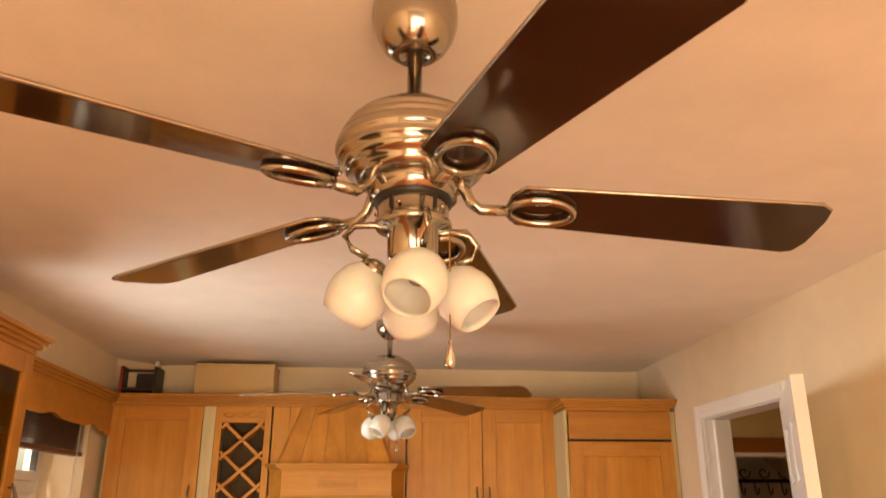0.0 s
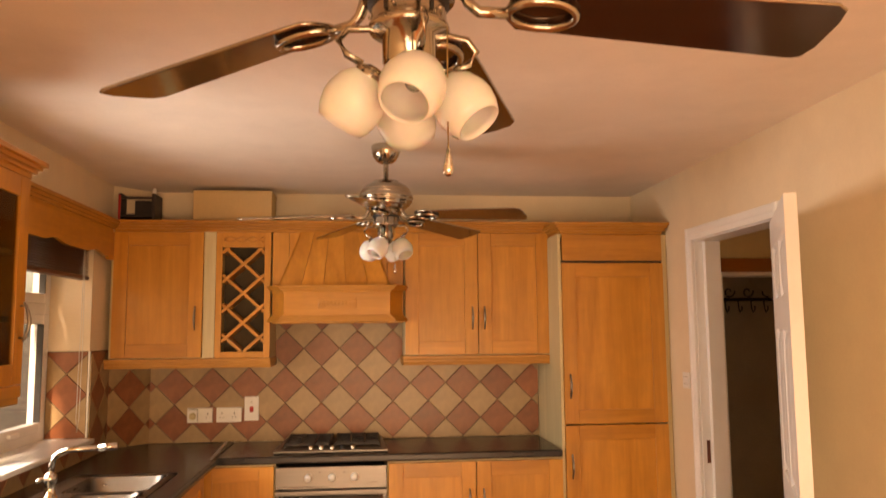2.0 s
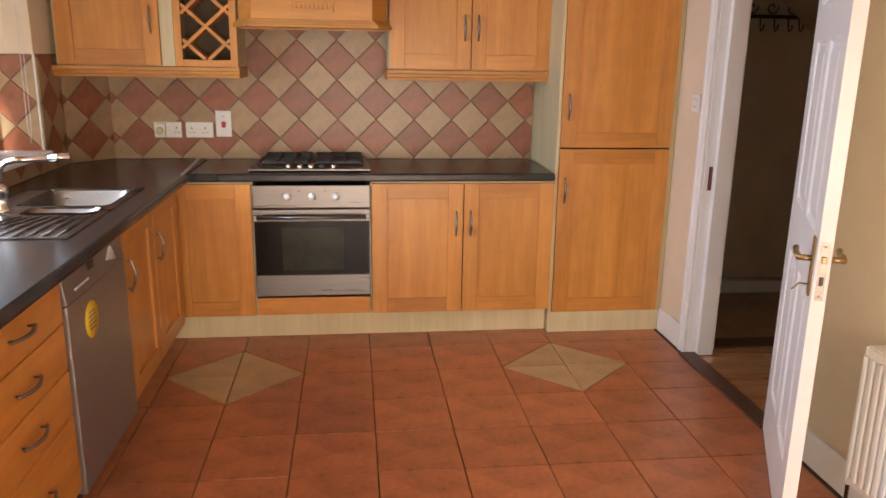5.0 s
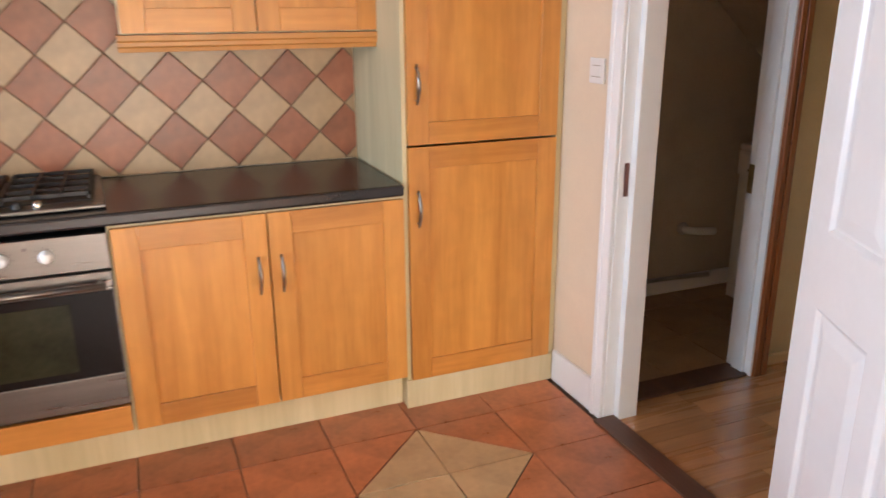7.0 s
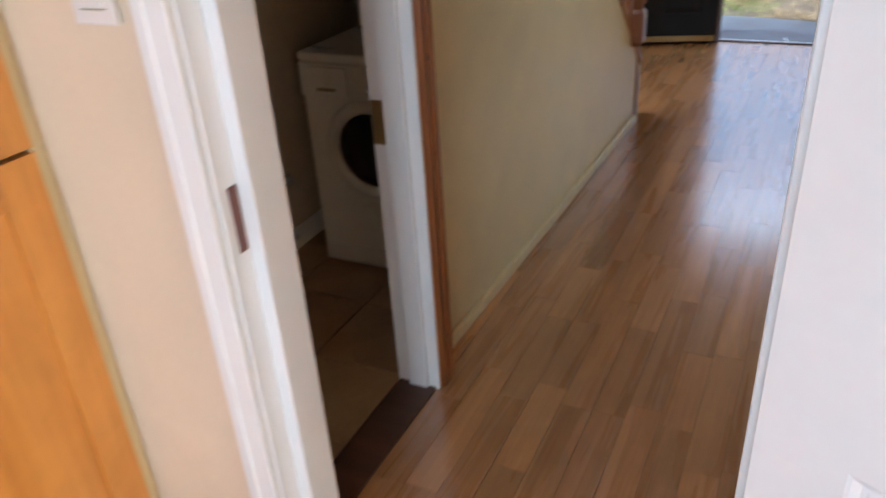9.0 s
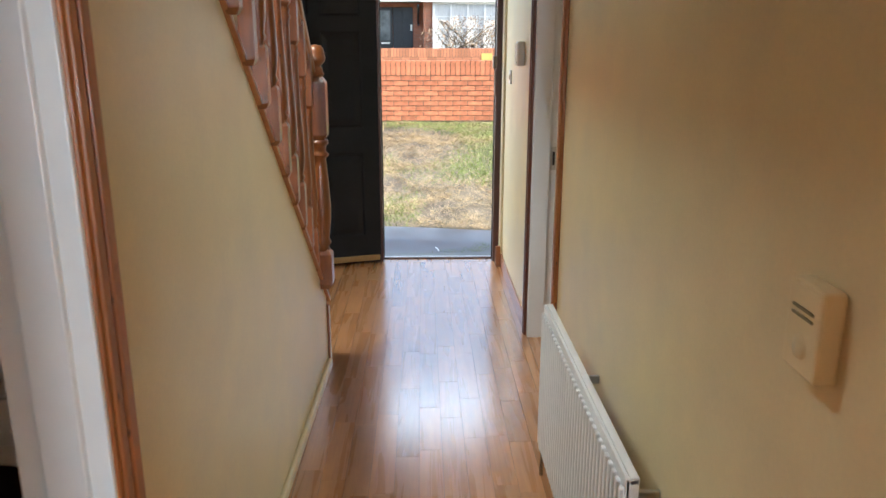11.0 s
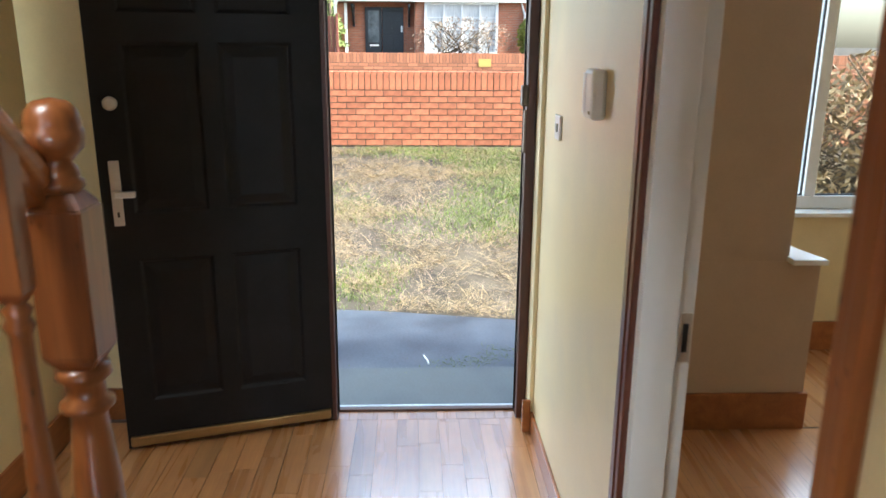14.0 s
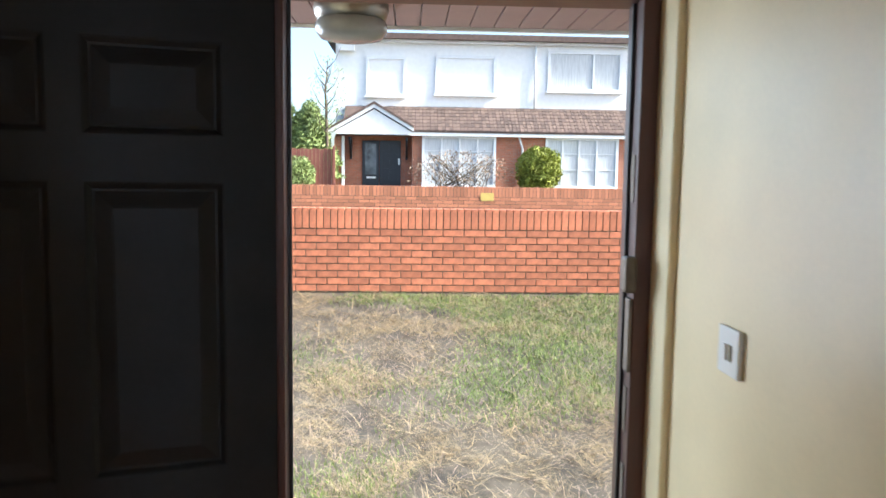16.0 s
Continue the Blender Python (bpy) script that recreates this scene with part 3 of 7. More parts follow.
part("door_glass", boxes((0.004, 0.590, -0.025, -0.0205, 0.119, 0.404)), M_OVENGLASS, odoor, "black glass")
part("window", boxes((0.14, 0.46, -0.0275, -0.0252, 0.145, 0.375), bev=0.001), M_OVENWIN, odoor, "olive tinted oven window")
part("handle", joined(tube([(0.02, -0.062, 0.432), (0.574, -0.062, 0.432)], 0.010, 12), boxes((0.03, 0.045, -0.06, -0.026, 0.424, 0.440), (0.549, 0.564, -0.06, -0.026, 0.424, 0.440))), M_STEEL, odoor)
for kx in (0.175, 0.300, 0.420):
    part("knob", moved(lathe([(0.021, 0), (0.021, 0.006), (0.017, 0.009), (0.016, 0.022), (0.013, 0.025), (0, 0.025)], 20), Matrix.Translation((kx, -0.024, 0.535)) @ pose(0, 0, 0, 90)), M_WHITE_P, oven, "white round knob")
    part("marking", joined(*[boxes((kx + 0.03 * math.cos(a) - 0.0015, kx + 0.03 * math.cos(a) + 0.0015, -0.0245, -0.0238, 0.535 + 0.03 * math.sin(a) - 0.0015, 0.535 + 0.03 * math.sin(a) + 0.0015)) for a in [i * 0.6 for i in range(9)]]), M_BLACK, oven)
for kx in (0.235, 0.365):
    part("indicator", boxes((kx - 0.004, kx + 0.004, -0.0255, -0.0235, 0.56, 0.568)), M_BLACK, oven)

hob = thing("gas_hob", "stainless steel gas hob with black pan supports", "hob", (-0.40, 4.85, 0.896))
part("well", boxes((0.035, 0.588, 0.075, 0.478, 0.0142, 0.017), bev=0.001), M_BLACK, hob, "blackened burner well")
part("tray", prism([(0, 0.0), (0.622, 0.0), (0.600, 0.49), (0.022, 0.49)], 0.0, 0.014, "z", bev=0.004), M_STEEL, hob)
for gx in (0.05, 0.325):
    for gy0, gy1 in ((0.09, 0.47),):
        bars = [boxes((gx, gx + 0.255, y, y + 0.009, 0.028, 0.040)) for y in (gy0, gy0 + 0.09, (gy0 + gy1) / 2, gy1 - 0.09, gy1)]
        bars += [boxes((gx + s, gx + s + 0.009, gy0, gy1, 0.028, 0.040)) for s in (0.0, 0.085, 0.165, 0.246)]
        bars += [boxes((gx + s, gx + s + 0.01, y, y + 0.01, 0.013, 0.030)) for s in (0.0, 0.245) for y in (gy0, gy1 - 0.01)]
        sup = part("pan_support", bars[0], M_BLACK, hob, "black cast pan support")
        for bar in bars[1:]:
            part("bar", bar, M_BLACK, sup)
for bx, by, r in ((0.13, 0.18, 0.032), (0.13, 0.37, 0.042), (0.46, 0.18, 0.042), (0.46, 0.37, 0.032)):
    part("burner", lathe([(r * 1.3, 0.012), (r * 1.3, 0.018), (r, 0.020), (r, 0.028), (r * 0.6, 0.031), (0, 0.031)], 20, (bx, by, 0)), M_BLACK, hob)
for kx in (0.20, 0.258, 0.316, 0.374, 0.432):
    part("knob", lathe([(0.016, 0.012), (0.016, 0.024), (0.012, 0.034), (0, 0.034)], 16, (kx, 0.042, 0)), M_NICKEL if kx != 0.374 else M_BLACK, hob)

tall = thing("tall_cabinet", "tall maple fridge housing with two shaker doors", "cabinet", (1.205, BASE_Y, 0))
carcass(tall, M_SAGE, ("side_panel", (-0.012, 0.004, -0.008, 0.555, 0.0, 2.1)), ("side_panel", (0.604, 0.620, -0.008, 0.555, 0.0, 2.1)), ("bottom", (0.004, 0.604, 0, 0.555, 0.1, 0.118)), ("back", (0.004, 0.604, 0.54, 0.555, 0.118, 2.1)), ("top", (0.004, 0.604, 0, 0.54, 2.082, 2.1)))
cab_door(tall, 0.006, 0.118, 0.597, 0.900, (0.032, 0.68))
cab_door(tall, 0.006, 1.026, 0.597, 0.905, (0.032, 0.21))
part("top_panel", boxes((0.012, 0.600, -0.021, 0, 1.945, 2.098), bev=0.002), M_MAPLE_H, tall)
# Black strip stands for the shade in the gap above the upper door.
part("shadow_gap", boxes((0.004, 0.604, -0.004, 0.0, 1.931, 1.945)), M_BLACK, tall)
part("filler", boxes((0.620, 0.634, -0.004, 0.02, 0.0, 2.1)), M_SAGE, tall)


def cornice(name, runs, z, parent):
    """Stepped moulding; runs of (x0, x1, y0, y1) grow outwards with height."""
    steps = []
    for x0, x1, y0, y1 in runs:
        for i, (h0, h1, o) in enumerate(((0, 0.018, 0.0), (0.018, 0.032, 0.014), (0.032, 0.046, 0.026), (0.046, 0.064, 0.040))):
            steps.append(boxes((x0 - (o if x0 < x1 else 0), x1 + o, y0 - o, y1, z + h0, z + h1), bev=0.002))
    return part(name, joined(*steps), M_MAPLE_DK, parent, "stepped maple cornice")


cornice("cornice", [(0.0, 0.606, -0.022, 0.30)], 2.1, tall)

plinth = thing("plinth", "pale sage kitchen plinth boards at floor level", "plinth")
part("board", boxes((-0.83, 1.188, 4.862, 4.878, 0.0, 0.135)), M_SAGE, plinth)
part("board", boxes((1.190, 1.835, 4.806, 4.822, 0.0, 0.117)), M_SAGE, plinth)
part("board", boxes((-0.846, -0.830, 3.80, 4.862, 0.0, 0.135)), M_SAGE, plinth)

# left run: units face +x
LFX = -0.755


def left_unit(label, y, w, fronts, deep=0.56):
    c = thing("base_cabinet", label, "cabinet", (LFX, y, 0), 90, "base cabinets")
    carcass(c, M_SAGE, ("side_panel", (0.0, 0.018, 0, deep, 0.0 if y < 3 else 0.135, 0.85)), ("side_panel", (w - 0.018, w, 0, deep, 0.135, 0.85)), ("bottom", (0.018, w - 0.018, 0, deep, 0.135, 0.153)), ("back", (0.018, w - 0.018, deep - 0.01, deep, 0.153, 0.85)))
    return c


drawers = left_unit("maple drawer unit with shallow drawers and pewter handles", 2.56, 0.63, None)
for z0, z1 in ((0.694, 0.838), (0.546, 0.690), (0.398, 0.542), (0.138, 0.394)):
    d = part("drawer_front", boxes((0.004, 0.626, -0.021, 0, z0, z1), bev=0.003), M_MAPLE_H, drawers)
    bow_handle(d, 0.33, (z0 + z1) / 2 + 0.004, 0.15, flat=True)
dish = thing("dishwasher", "silver grey dishwasher with a yellow round sticker", "dishwasher", (LFX, 3.195, 0), 90)
part("body", boxes((0.008, 0.592, 0.0, 0.55, 0.10, 0.845)), M_DARK, dish)
part("door_panel", boxes((0.004, 0.596, -0.030, 0, 0.105, 0.735), bev=0.004), M_DISHW, dish)
cp = part("control_panel", prism([(-0.030, 0.738), (0.0, 0.738), (0.0, 0.842), (-0.018, 0.842)], 0.004, 0.596, "x", bev=0.003), M_DISHW, dish)
part("paper_tag", prism([(0.40, 0.775), (0.455, 0.812), (0.50, 0.755)], -0.0305, -0.0225, "y"), M_WHITE_P, cp, "white triangular tag")
part("display", boxes((0.22, 0.27, -0.0285, -0.0245, 0.79, 0.815)), M_BLACK, cp)
for i in range(6):
    part("button", boxes((0.09 + i * 0.022, 0.102 + i * 0.022, -0.0300, -0.0262, 0.762, 0.769)), M_WHITE_P, cp)
st = part("sticker", moved(lathe([(0, 0.0), (0.062, 0.0), (0.062, 0.001), (0, 0.001)], 32, squash=1.0), Matrix.Translation((0.20, -0.0300, 0.63)) @ pose(0, 0, 0, 90)), M_YELLOW, dish, "yellow round sticker with dark print")
part("print", joined(*[boxes((0.165 + (0.008 if i in (0, 4) else 0), 0.235 - (0.008 if i in (0, 4) else 0), -0.0318, -0.0312, 0.598 + i * 0.014, 0.604 + i * 0.014)) for i in range(5)]), M_GREYTXT, st)
part("kick_plate", boxes((0.0, 0.60, 0.05, 0.06, 0.0, 0.10)), M_BLACK, dish)
sinkc = left_unit("maple sink base cabinet with two shaker doors", 3.80, 1.0, None)
cab_door(sinkc, 0.004, DZ0, 0.45, DZ1 - DZ0, (0.036, HZ + 0.02))
cab_door(sinkc, 0.458, DZ0, 0.46, DZ1 - DZ0, (0.036, HZ + 0.02))

# worktops
WT0, WT1 = 0.852, 0.893
wt = thing("worktop", "dark laminate worktop with rounded front edge", "worktop", group="worktops")
part("slab", boxes((-0.690, 1.188, 4.782, 5.372, WT0, WT1), bev=0.009), M_WORKTOP, wt)
part("joint_strip", prism([(-0.715, 4.760), (-0.700, 4.752), (-0.730, 5.36), (-0.745, 5.36)], WT1 - 0.002, WT1 + 0.0025, "z"), M_GALV, wt, "aluminium joint strip")
wt2 = thing("worktop", "dark laminate worktop over the sink units, pale end", "worktop", group="worktops")
SX0, SX1, SY0, SY1 = -1.255, -0.785, 3.42, 4.37
part("slab", boxes((XL, SX0 + 0.02, 2.50, 5.375, WT0, WT1), (SX1 - 0.02, -0.692, 2.50, 5.375, WT0, WT1), (SX0 + 0.02, SX1 - 0.02, 2.50, SY0 + 0.38, WT0, WT1), (SX0 + 0.02, SX1 - 0.02, SY1 - 0.02, 5.375, WT0, WT1)), M_WORKTOP, wt2)
part("front_edge", tube([(-0.693, 2.50, 0.8725), (-0.693, 4.775, 0.8725)], 0.0203, 14), M_WORKTOP, wt2)
part("end_strip", boxes((XL, -0.678, 2.490, 2.499, WT0 - 0.004, WT1 + 0.001), bev=0.003), M_WHITE_P, wt2, "white end strip with a screw")
part("screw", moved(lathe([(0.004, 0), (0.004, 0.0015), (0, 0.0015)], 12), Matrix.Translation((-0.72, 2.490, 0.873)) @ pose(0, 0, 0, 90)), M_BLACK, wt2)

sink = thing("sink", "stainless steel sink with one and a half bowls and drainer", "sink", (0, 0, WT1))
T = 0.004


def bowl(x0, x1, y0, y1, deep):
    b = bmesh.new()
    rows = []
    for z, ins in ((T, 0.0), (-0.01, 0.006), (-deep + 0.03, 0.012), (-deep, 0.04)):
        ring = []
        for cx, cy, a0 in ((x1, y1, 0), (x0, y1, 90), (x0, y0, 180), (x1, y0, 270)):
            rr = 0.05
            sx, sy = (1 if cx == x1 else -1), (1 if cy == y1 else -1)
            for i in range(5):
                a = radians(a0 + 22.5 * i)
                ring.append(b.verts.new((cx - sx * (rr + ins) + rr * math.cos(a), cy - sy * (rr + ins) + rr * math.sin(a), z)))
        rows.append(ring)
    for p, q in zip(rows, rows[1:]):
        for i in range(len(p)):
            b.faces.new((p[i], p[(i + 1) % len(p)], q[(i + 1) % len(p)], q[i]))
    b.faces.new(rows[-1])
    for f in b.faces:
        f.smooth = True
    return b


part("rim", joined(boxes((SX0, SX1, SY1 - 0.05, SY1, 0.0005, T), (SX0, SX1, SY0, SY0 + 0.012, 0.0005, T + 0.002), (SX0, SX0 + 0.09, SY0, SY1, 0.0005, T), (SX1 - 0.03, SX1, SY0, SY1, 0.0005, T), bev=0.0012)), M_STEEL, sink)
drainer = part("drainer", boxes((SX0 + 0.09, SX1 - 0.03, SY0 + 0.012, SY0 + 0.40, -0.006, -0.001)), M_STEEL, sink, "ribbed steel drainer")
for i in range(8):
    part("rib", tube([(SX0 + 0.10 + i * 0.047, SY0 + 0.03, 0.0), (SX0 + 0.125 + i * 0.043, SY0 + 0.20, 0.001), (SX0 + 0.19 + i * 0.034, SY0 + 0.36, -0.001)], 0.005, 8), M_STEEL, drainer)
part("half_bowl", bowl(SX0 + 0.16, SX1 - 0.04, SY0 + 0.405, SY0 + 0.525, 0.09), M_STEEL, sink)
part("divider", boxes((SX0 + 0.09, SX1 - 0.03, SY0 + 0.52, SY0 + 0.545, -0.004, T)), M_STEEL, sink)
part("bowl", bowl(SX0 + 0.095, SX1 - 0.035, SY0 + 0.545, SY1 - 0.045, 0.16), M_STEEL, sink)
part("bowl_side", boxes((SX0 + 0.085, SX0 + 0.165, SY0 + 0.40, SY0 + 0.53, -0.004, T - 0.001)), M_STEEL, sink)
tap = thing("tap", "chrome mixer tap with a long spout", "tap", (-1.165, 3.868, WT1 + T))
part("column", lathe([(0.030, 0), (0.030, 0.008), (0.022, 0.014), (0.019, 0.055), (0.026, 0.070), (0.026, 0.090), (0.016, 0.102), (0.0, 0.106)], 20), M_CHROME, tap)
part("spout", tube([(0, 0, 0.085), (0.002, 0.0, 0.135), (0.012, 0.0, 0.165), (0.032, 0.0, 0.182), (0.065, 0.003, 0.190), (0.19, 0.012, 0.196)], 0.012, 12), M_CHROME, tap)
part("nozzle", tube([(0.18, 0.011, 0.196), (0.252, 0.016, 0.200)], 0.016, 14), M_CHROME, tap)
part("lever", tube([(0, 0, 0.07), (-0.02, -0.05, 0.085), (-0.02, -0.075, 0.082)], 0.008, 10), M_CHROME, tap)

# wall units on the cooker wall
WY = 5.082


def wall_unit(name, label, x, w, z0, z1):
    c = thing(name, label, "cabinet", (x, WY, 0), 0, "wall cabinets")
    carcass(c, M_SAGE, ("side_panel", (0, 0.018, 0, 0.29, z0, z1)), ("side_panel", (w - 0.018, w, 0, 0.29, z0, z1)), ("bottom", (0.018, w - 0.018, 0, 0.29, z0, z0 + 0.018)), ("top", (0.018, w - 0.018, 0, 0.29, z1 - 0.018, z1)), ("back", (0.018, w - 0.018, 0.28, 0.29, z0 + 0.018, z1 - 0.018)))
    return c


WZ0, WZ1 = 1.408, 2.135
w1 = wall_unit("wall_cabinet", "maple wall cabinet with one shaker door", -1.352, 0.520, WZ0, WZ1)
cab_door(w1, 0.016, WZ0 + 0.004, 0.500, 0.722, (0.462, 0.225))
fil = thing("filler_panel", "pale sage filler strip between wall cabinets", "panel", (-0.832, WY, 0))
part("board", boxes((0.002, 0.066, -0.018, 0.29, WZ0, WZ1)), M_SAGE, fil)
wr = wall_unit("wine_rack", "maple wine rack with crossed lattice", -0.764, 0.312, WZ0, WZ1)
part("face_frame", boxes((0, 0.036, -0.021, 0, WZ0, WZ1), (0.276, 0.312, -0.021, 0, WZ0, WZ1), (0.036, 0.276, -0.021, 0, WZ0, WZ0 + 0.035), (0.036, 0.276, -0.021, 0, 2.045, WZ1), bev=0.002), M_MAPLE, wr)
part("carved_rail", joined(*[tube([(0.045 + 0.0185 * i, -0.022, 2.09 + 0.017 * math.sin(i * 0.9 + s)) for i in range(13)], 0.004, 6) for s in (0, 3.14)]), M_MAPLE_H, wr, "carved wavy rail")
lat = []
for k in range(-1, 5):
    for sgn in (1, -1):
        x0, x1 = 0.036, 0.276
        zc = 1.949 - 0.171 * k
        a, b = (x0, zc - sgn * 0.108), (x1, zc + sgn * 0.108)
        dx, dz = b[0] - a[0], b[1] - a[1]
        ts = [0.0, 1.0]
        for bound in (1.443, 2.045):
            if dz:
                ts.append((bound - a[1]) / dz)
        ts = sorted(t for t in ts if 0 <= t <= 1)
        segs = [(t0, t1) for t0, t1 in zip(ts, ts[1:]) if 1.443 <= a[1] + dz * (t0 + t1) / 2 <= 2.045 and t1 - t0 > 0.02]
        for t0, t1 in segs:
            p, q = Vector((a[0] + dx * t0, 0, a[1] + dz * t0)), Vector((a[0] + dx * t1, 0, a[1] + dz * t1))
            ln = (q - p).length
            lat.append(((p + q) / 2, ln, math.atan2(q.z - p.z, q.x - p.x), sgn))
for c, ln, ang, sgn in lat:
    y = -0.016 if sgn > 0 else -0.009
    part("lattice_bar", moved(boxes((-ln / 2, ln / 2, y, y + 0.14, -0.009, 0.009), bev=0.001), Matrix.Translation(c) @ Matrix.Rotation(-ang, 4, "Y")), M_MAPLE_H, wr)
# Added sheet ahead of the real back, coloured as the shaded inside.
part("shade_sheet", boxes((0.02, 0.292, 0.15, 0.16, WZ0 + 0.02, 2.10)), M_RACKSHADE, wr, "sheet coloured for the shaded rack interior")
w3 = wall_unit("wall_cabinet", "double maple wall cabinet with shaker doors", 0.328, 0.876, WZ0, WZ1)
cab_door(w3, 0.004, WZ0 + 0.004, 0.432, 0.722, (0.398, 0.215))
cab_door(w3, 0.440, WZ0 + 0.004, 0.432, 0.722, (0.034, 0.215))
for kx in (0.115, 0.225, 0.335):
    part("knot", moved(lathe([(0.0, 0.0006), (0.004, 0.0)], 10), Matrix.Translation((kx, -0.0127, 1.66)) @ pose(0, 0, 0, 90)), M_MAPLE_DK, w3)

pel = thing("light_pelmet", "maple light pelmet below the wall cabinets", "pelmet")
for x0, x1 in ((-1.378, -0.446), (0.318, 1.206)):
    part("rail", prism([(5.08, 1.352), (5.068, 1.352), (5.066, 1.366), (5.061, 1.370), (5.061, 1.384), (5.056, 1.388), (5.056, 1.406), (5.08, 1.406)], x0, x1, "x", bev=0.0012), M_MAPLE_DK, pel)
part("return", boxes((-0.470, -0.446, 5.08, 5.37, 1.352, 1.404), bev=0.002), M_MAPLE_DK, pel)
part("return", boxes((0.318, 0.342, 5.08, 5.37, 1.352, 1.404), bev=0.002), M_MAPLE_DK, pel)
crn = thing("wall_cabinet_cornice", "long stepped maple cornice above the wall cabinets", "cornice")
cornice("moulding", [(-1.335, 1.186, 5.060, 5.10)], 2.136, crn)
top = thing("cabinet_top_board", "maple top boards closing the wall cabinets", "panel")
part("board", boxes((-1.35, 1.19, 5.10, 5.375, 2.136, 2.150)), M_SAGE, top)

# cooker hood
hood = thing("cooker_hood", "maple mantel cooker hood with boarded chimney", "cooker hood", (-0.446, 5.0, 0))
for i in range(8):
    x0 = 0.004 + i * 0.0955
    part("board", boxes((x0, x0 + 0.0935, 0.068, 0.082, 1.60, 2.135), bev=0.002), M_MAPLE, hood)
for i in range(5):
    s0, s1 = i / 5 + 0.002, (i + 1) / 5 - 0.002
    bmx = bmesh.new()
    quad = []
    for s, z, y in ((s0, 1.815, -0.07), (s1, 1.815, -0.07), (s1, 2.135, 0.045), (s0, 2.135, 0.045)):
        xa, xb = (0.055, 0.685) if z < 2 else (0.165, 0.58)
        quad.append((xa + (xb - xa) * s, y, z))
    f = [bmx.verts.new(p) for p in quad]
    g = [bmx.verts.new((p[0], p[1] + 0.016, p[2])) for p in quad]
    bmx.faces.new(f)
    bmx.faces.new(g[::-1])
    for j in range(4):
        bmx.faces.new((f[j], g[j], g[(j + 1) % 4], f[(j + 1) % 4]))
    bmesh.ops.recalc_face_normals(bmx, faces=bmx.faces[:])
    part("chimney_board", bmx, M_MAPLE, hood)
for xa, xb in ((0.055, 0.165), (0.685, 0.58)):
    bmx = bmesh.new()
    vs = [bmx.verts.new(p) for p in ((xa, -0.07, 1.815), (xb, 0.045, 2.135), (xb, 0.066, 2.135), (xa, 0.066, 1.815))]
    bmx.faces.new(vs)
    ex = bmesh.ops.extrude_face_region(bmx, geom=bmx.faces[:])
    bmesh.ops.translate(bmx, vec=(0.012 if xa < 0.3 else -0.012, 0, 0), verts=[v for v in ex["geom"] if isinstance(v, bmesh.types.BMVert)])
    bmesh.ops.recalc_face_normals(bmx, faces=bmx.faces[:])
    part("chimney_cheek", bmx, M_MAPLE, hood)
OCT = [(0.0, 0.06), (0.0, 0.03), (0.075, -0.10), (0.695, -0.10), (0.77, 0.03), (0.77, 0.06)]


def grown(o):
    return [(x - o if x < 0.3 else x + o, y - o if y < 0.05 else y) for x, y in OCT]


part("canopy", prism(grown(-0.012), 1.645, 1.775, "z"), M_MAPLE_H, hood)
part("upper_moulding", joined(prism(grown(-0.004), 1.775, 1.789, "z", bev=0.002), prism(grown(0.012), 1.789, 1.802, "z", bev=0.002), prism(grown(0.022), 1.802, 1.815, "z", bev=0.002)), M_MAPLE_DK, hood)
part("lower_moulding", joined(prism(grown(0.0), 1.633, 1.645, "z", bev=0.002), prism(grown(0.012), 1.622, 1.633, "z", bev=0.002), prism(grown(0.018), 1.608, 1.622, "z", bev=0.002)), M_MAPLE_DK, hood)
carv = [boxes((0.278, 0.492, -0.094, -0.0885, 1.683, 1.742), bev=0.002)]
for i in range(9):
    cx = 0.300 + i * 0.021
    carv.append(tube([(cx + 0.011 * math.cos(a), -0.095, 1.712 + 0.016 * math.sin(a)) for a in [j * 0.785 for j in range(8)]], 0.0022, 5, closed=True))
part("carving", joined(*carv), M_MAPLE_H, hood, "carved scroll panel")

# glass fronted cabinet and valance on the window wall
gcab = thing("glass_wall_cabinet", "maple wall cabinet with dark glass door", "cabinet", (-1.092, 2.36, 0), 90, "wall cabinets")
gw = 0.985
part("body", boxes((0, 0.018, 0, 0.285, 1.385, 2.10), (gw - 0.018, gw, 0, 0.285, 1.385, 2.10), (0.018, gw - 0.018, 0, 0.285, 1.385, 1.403), (0.018, gw - 0.018, 0, 0.285, 2.082, 2.10), (0.018, gw - 0.018, 0.275, 0.285, 1.403, 2.082)), M_MAPLE, gcab)
part("shelf", boxes((0.02, gw - 0.02, 0.02, 0.27, 1.60, 1.618), (0.02, gw - 0.02, 0.02, 0.27, 1.83, 1.848)), M_SAGE, gcab)
for gx in (0.004, 0.496):
    gd = part("door", boxes((gx, gx + 0.07, -0.021, 0, 1.388, 2.098), (gx + 0.415, gx + 0.485, -0.021, 0, 1.388, 2.098), (gx + 0.07, gx + 0.415, -0.021, 0, 1.388, 1.458), (gx + 0.07, gx + 0.415, -0.021, 0, 2.028, 2.098), bev=0.002), M_MAPLE, gcab)
    part("glass", boxes((gx + 0.065, gx + 0.42, -0.012, -0.008, 1.453, 2.033)), M_CABGLASS, gd, "smoked glass")
    bow_handle(gd, gx + (0.45 if gx > 0.3 else 0.45), 1.60)
cornice("cornice", [(-0.02, gw, -0.022, 0.28)], 2.1, gcab)
part("pelmet", joined(boxes((0, gw, -0.02, 0.0, 1.345, 1.385), bev=0.003), boxes((0.0, gw, -0.012, 0.0, 1.320, 1.345), bev=0.003)), M_MAPLE_DK, gcab)

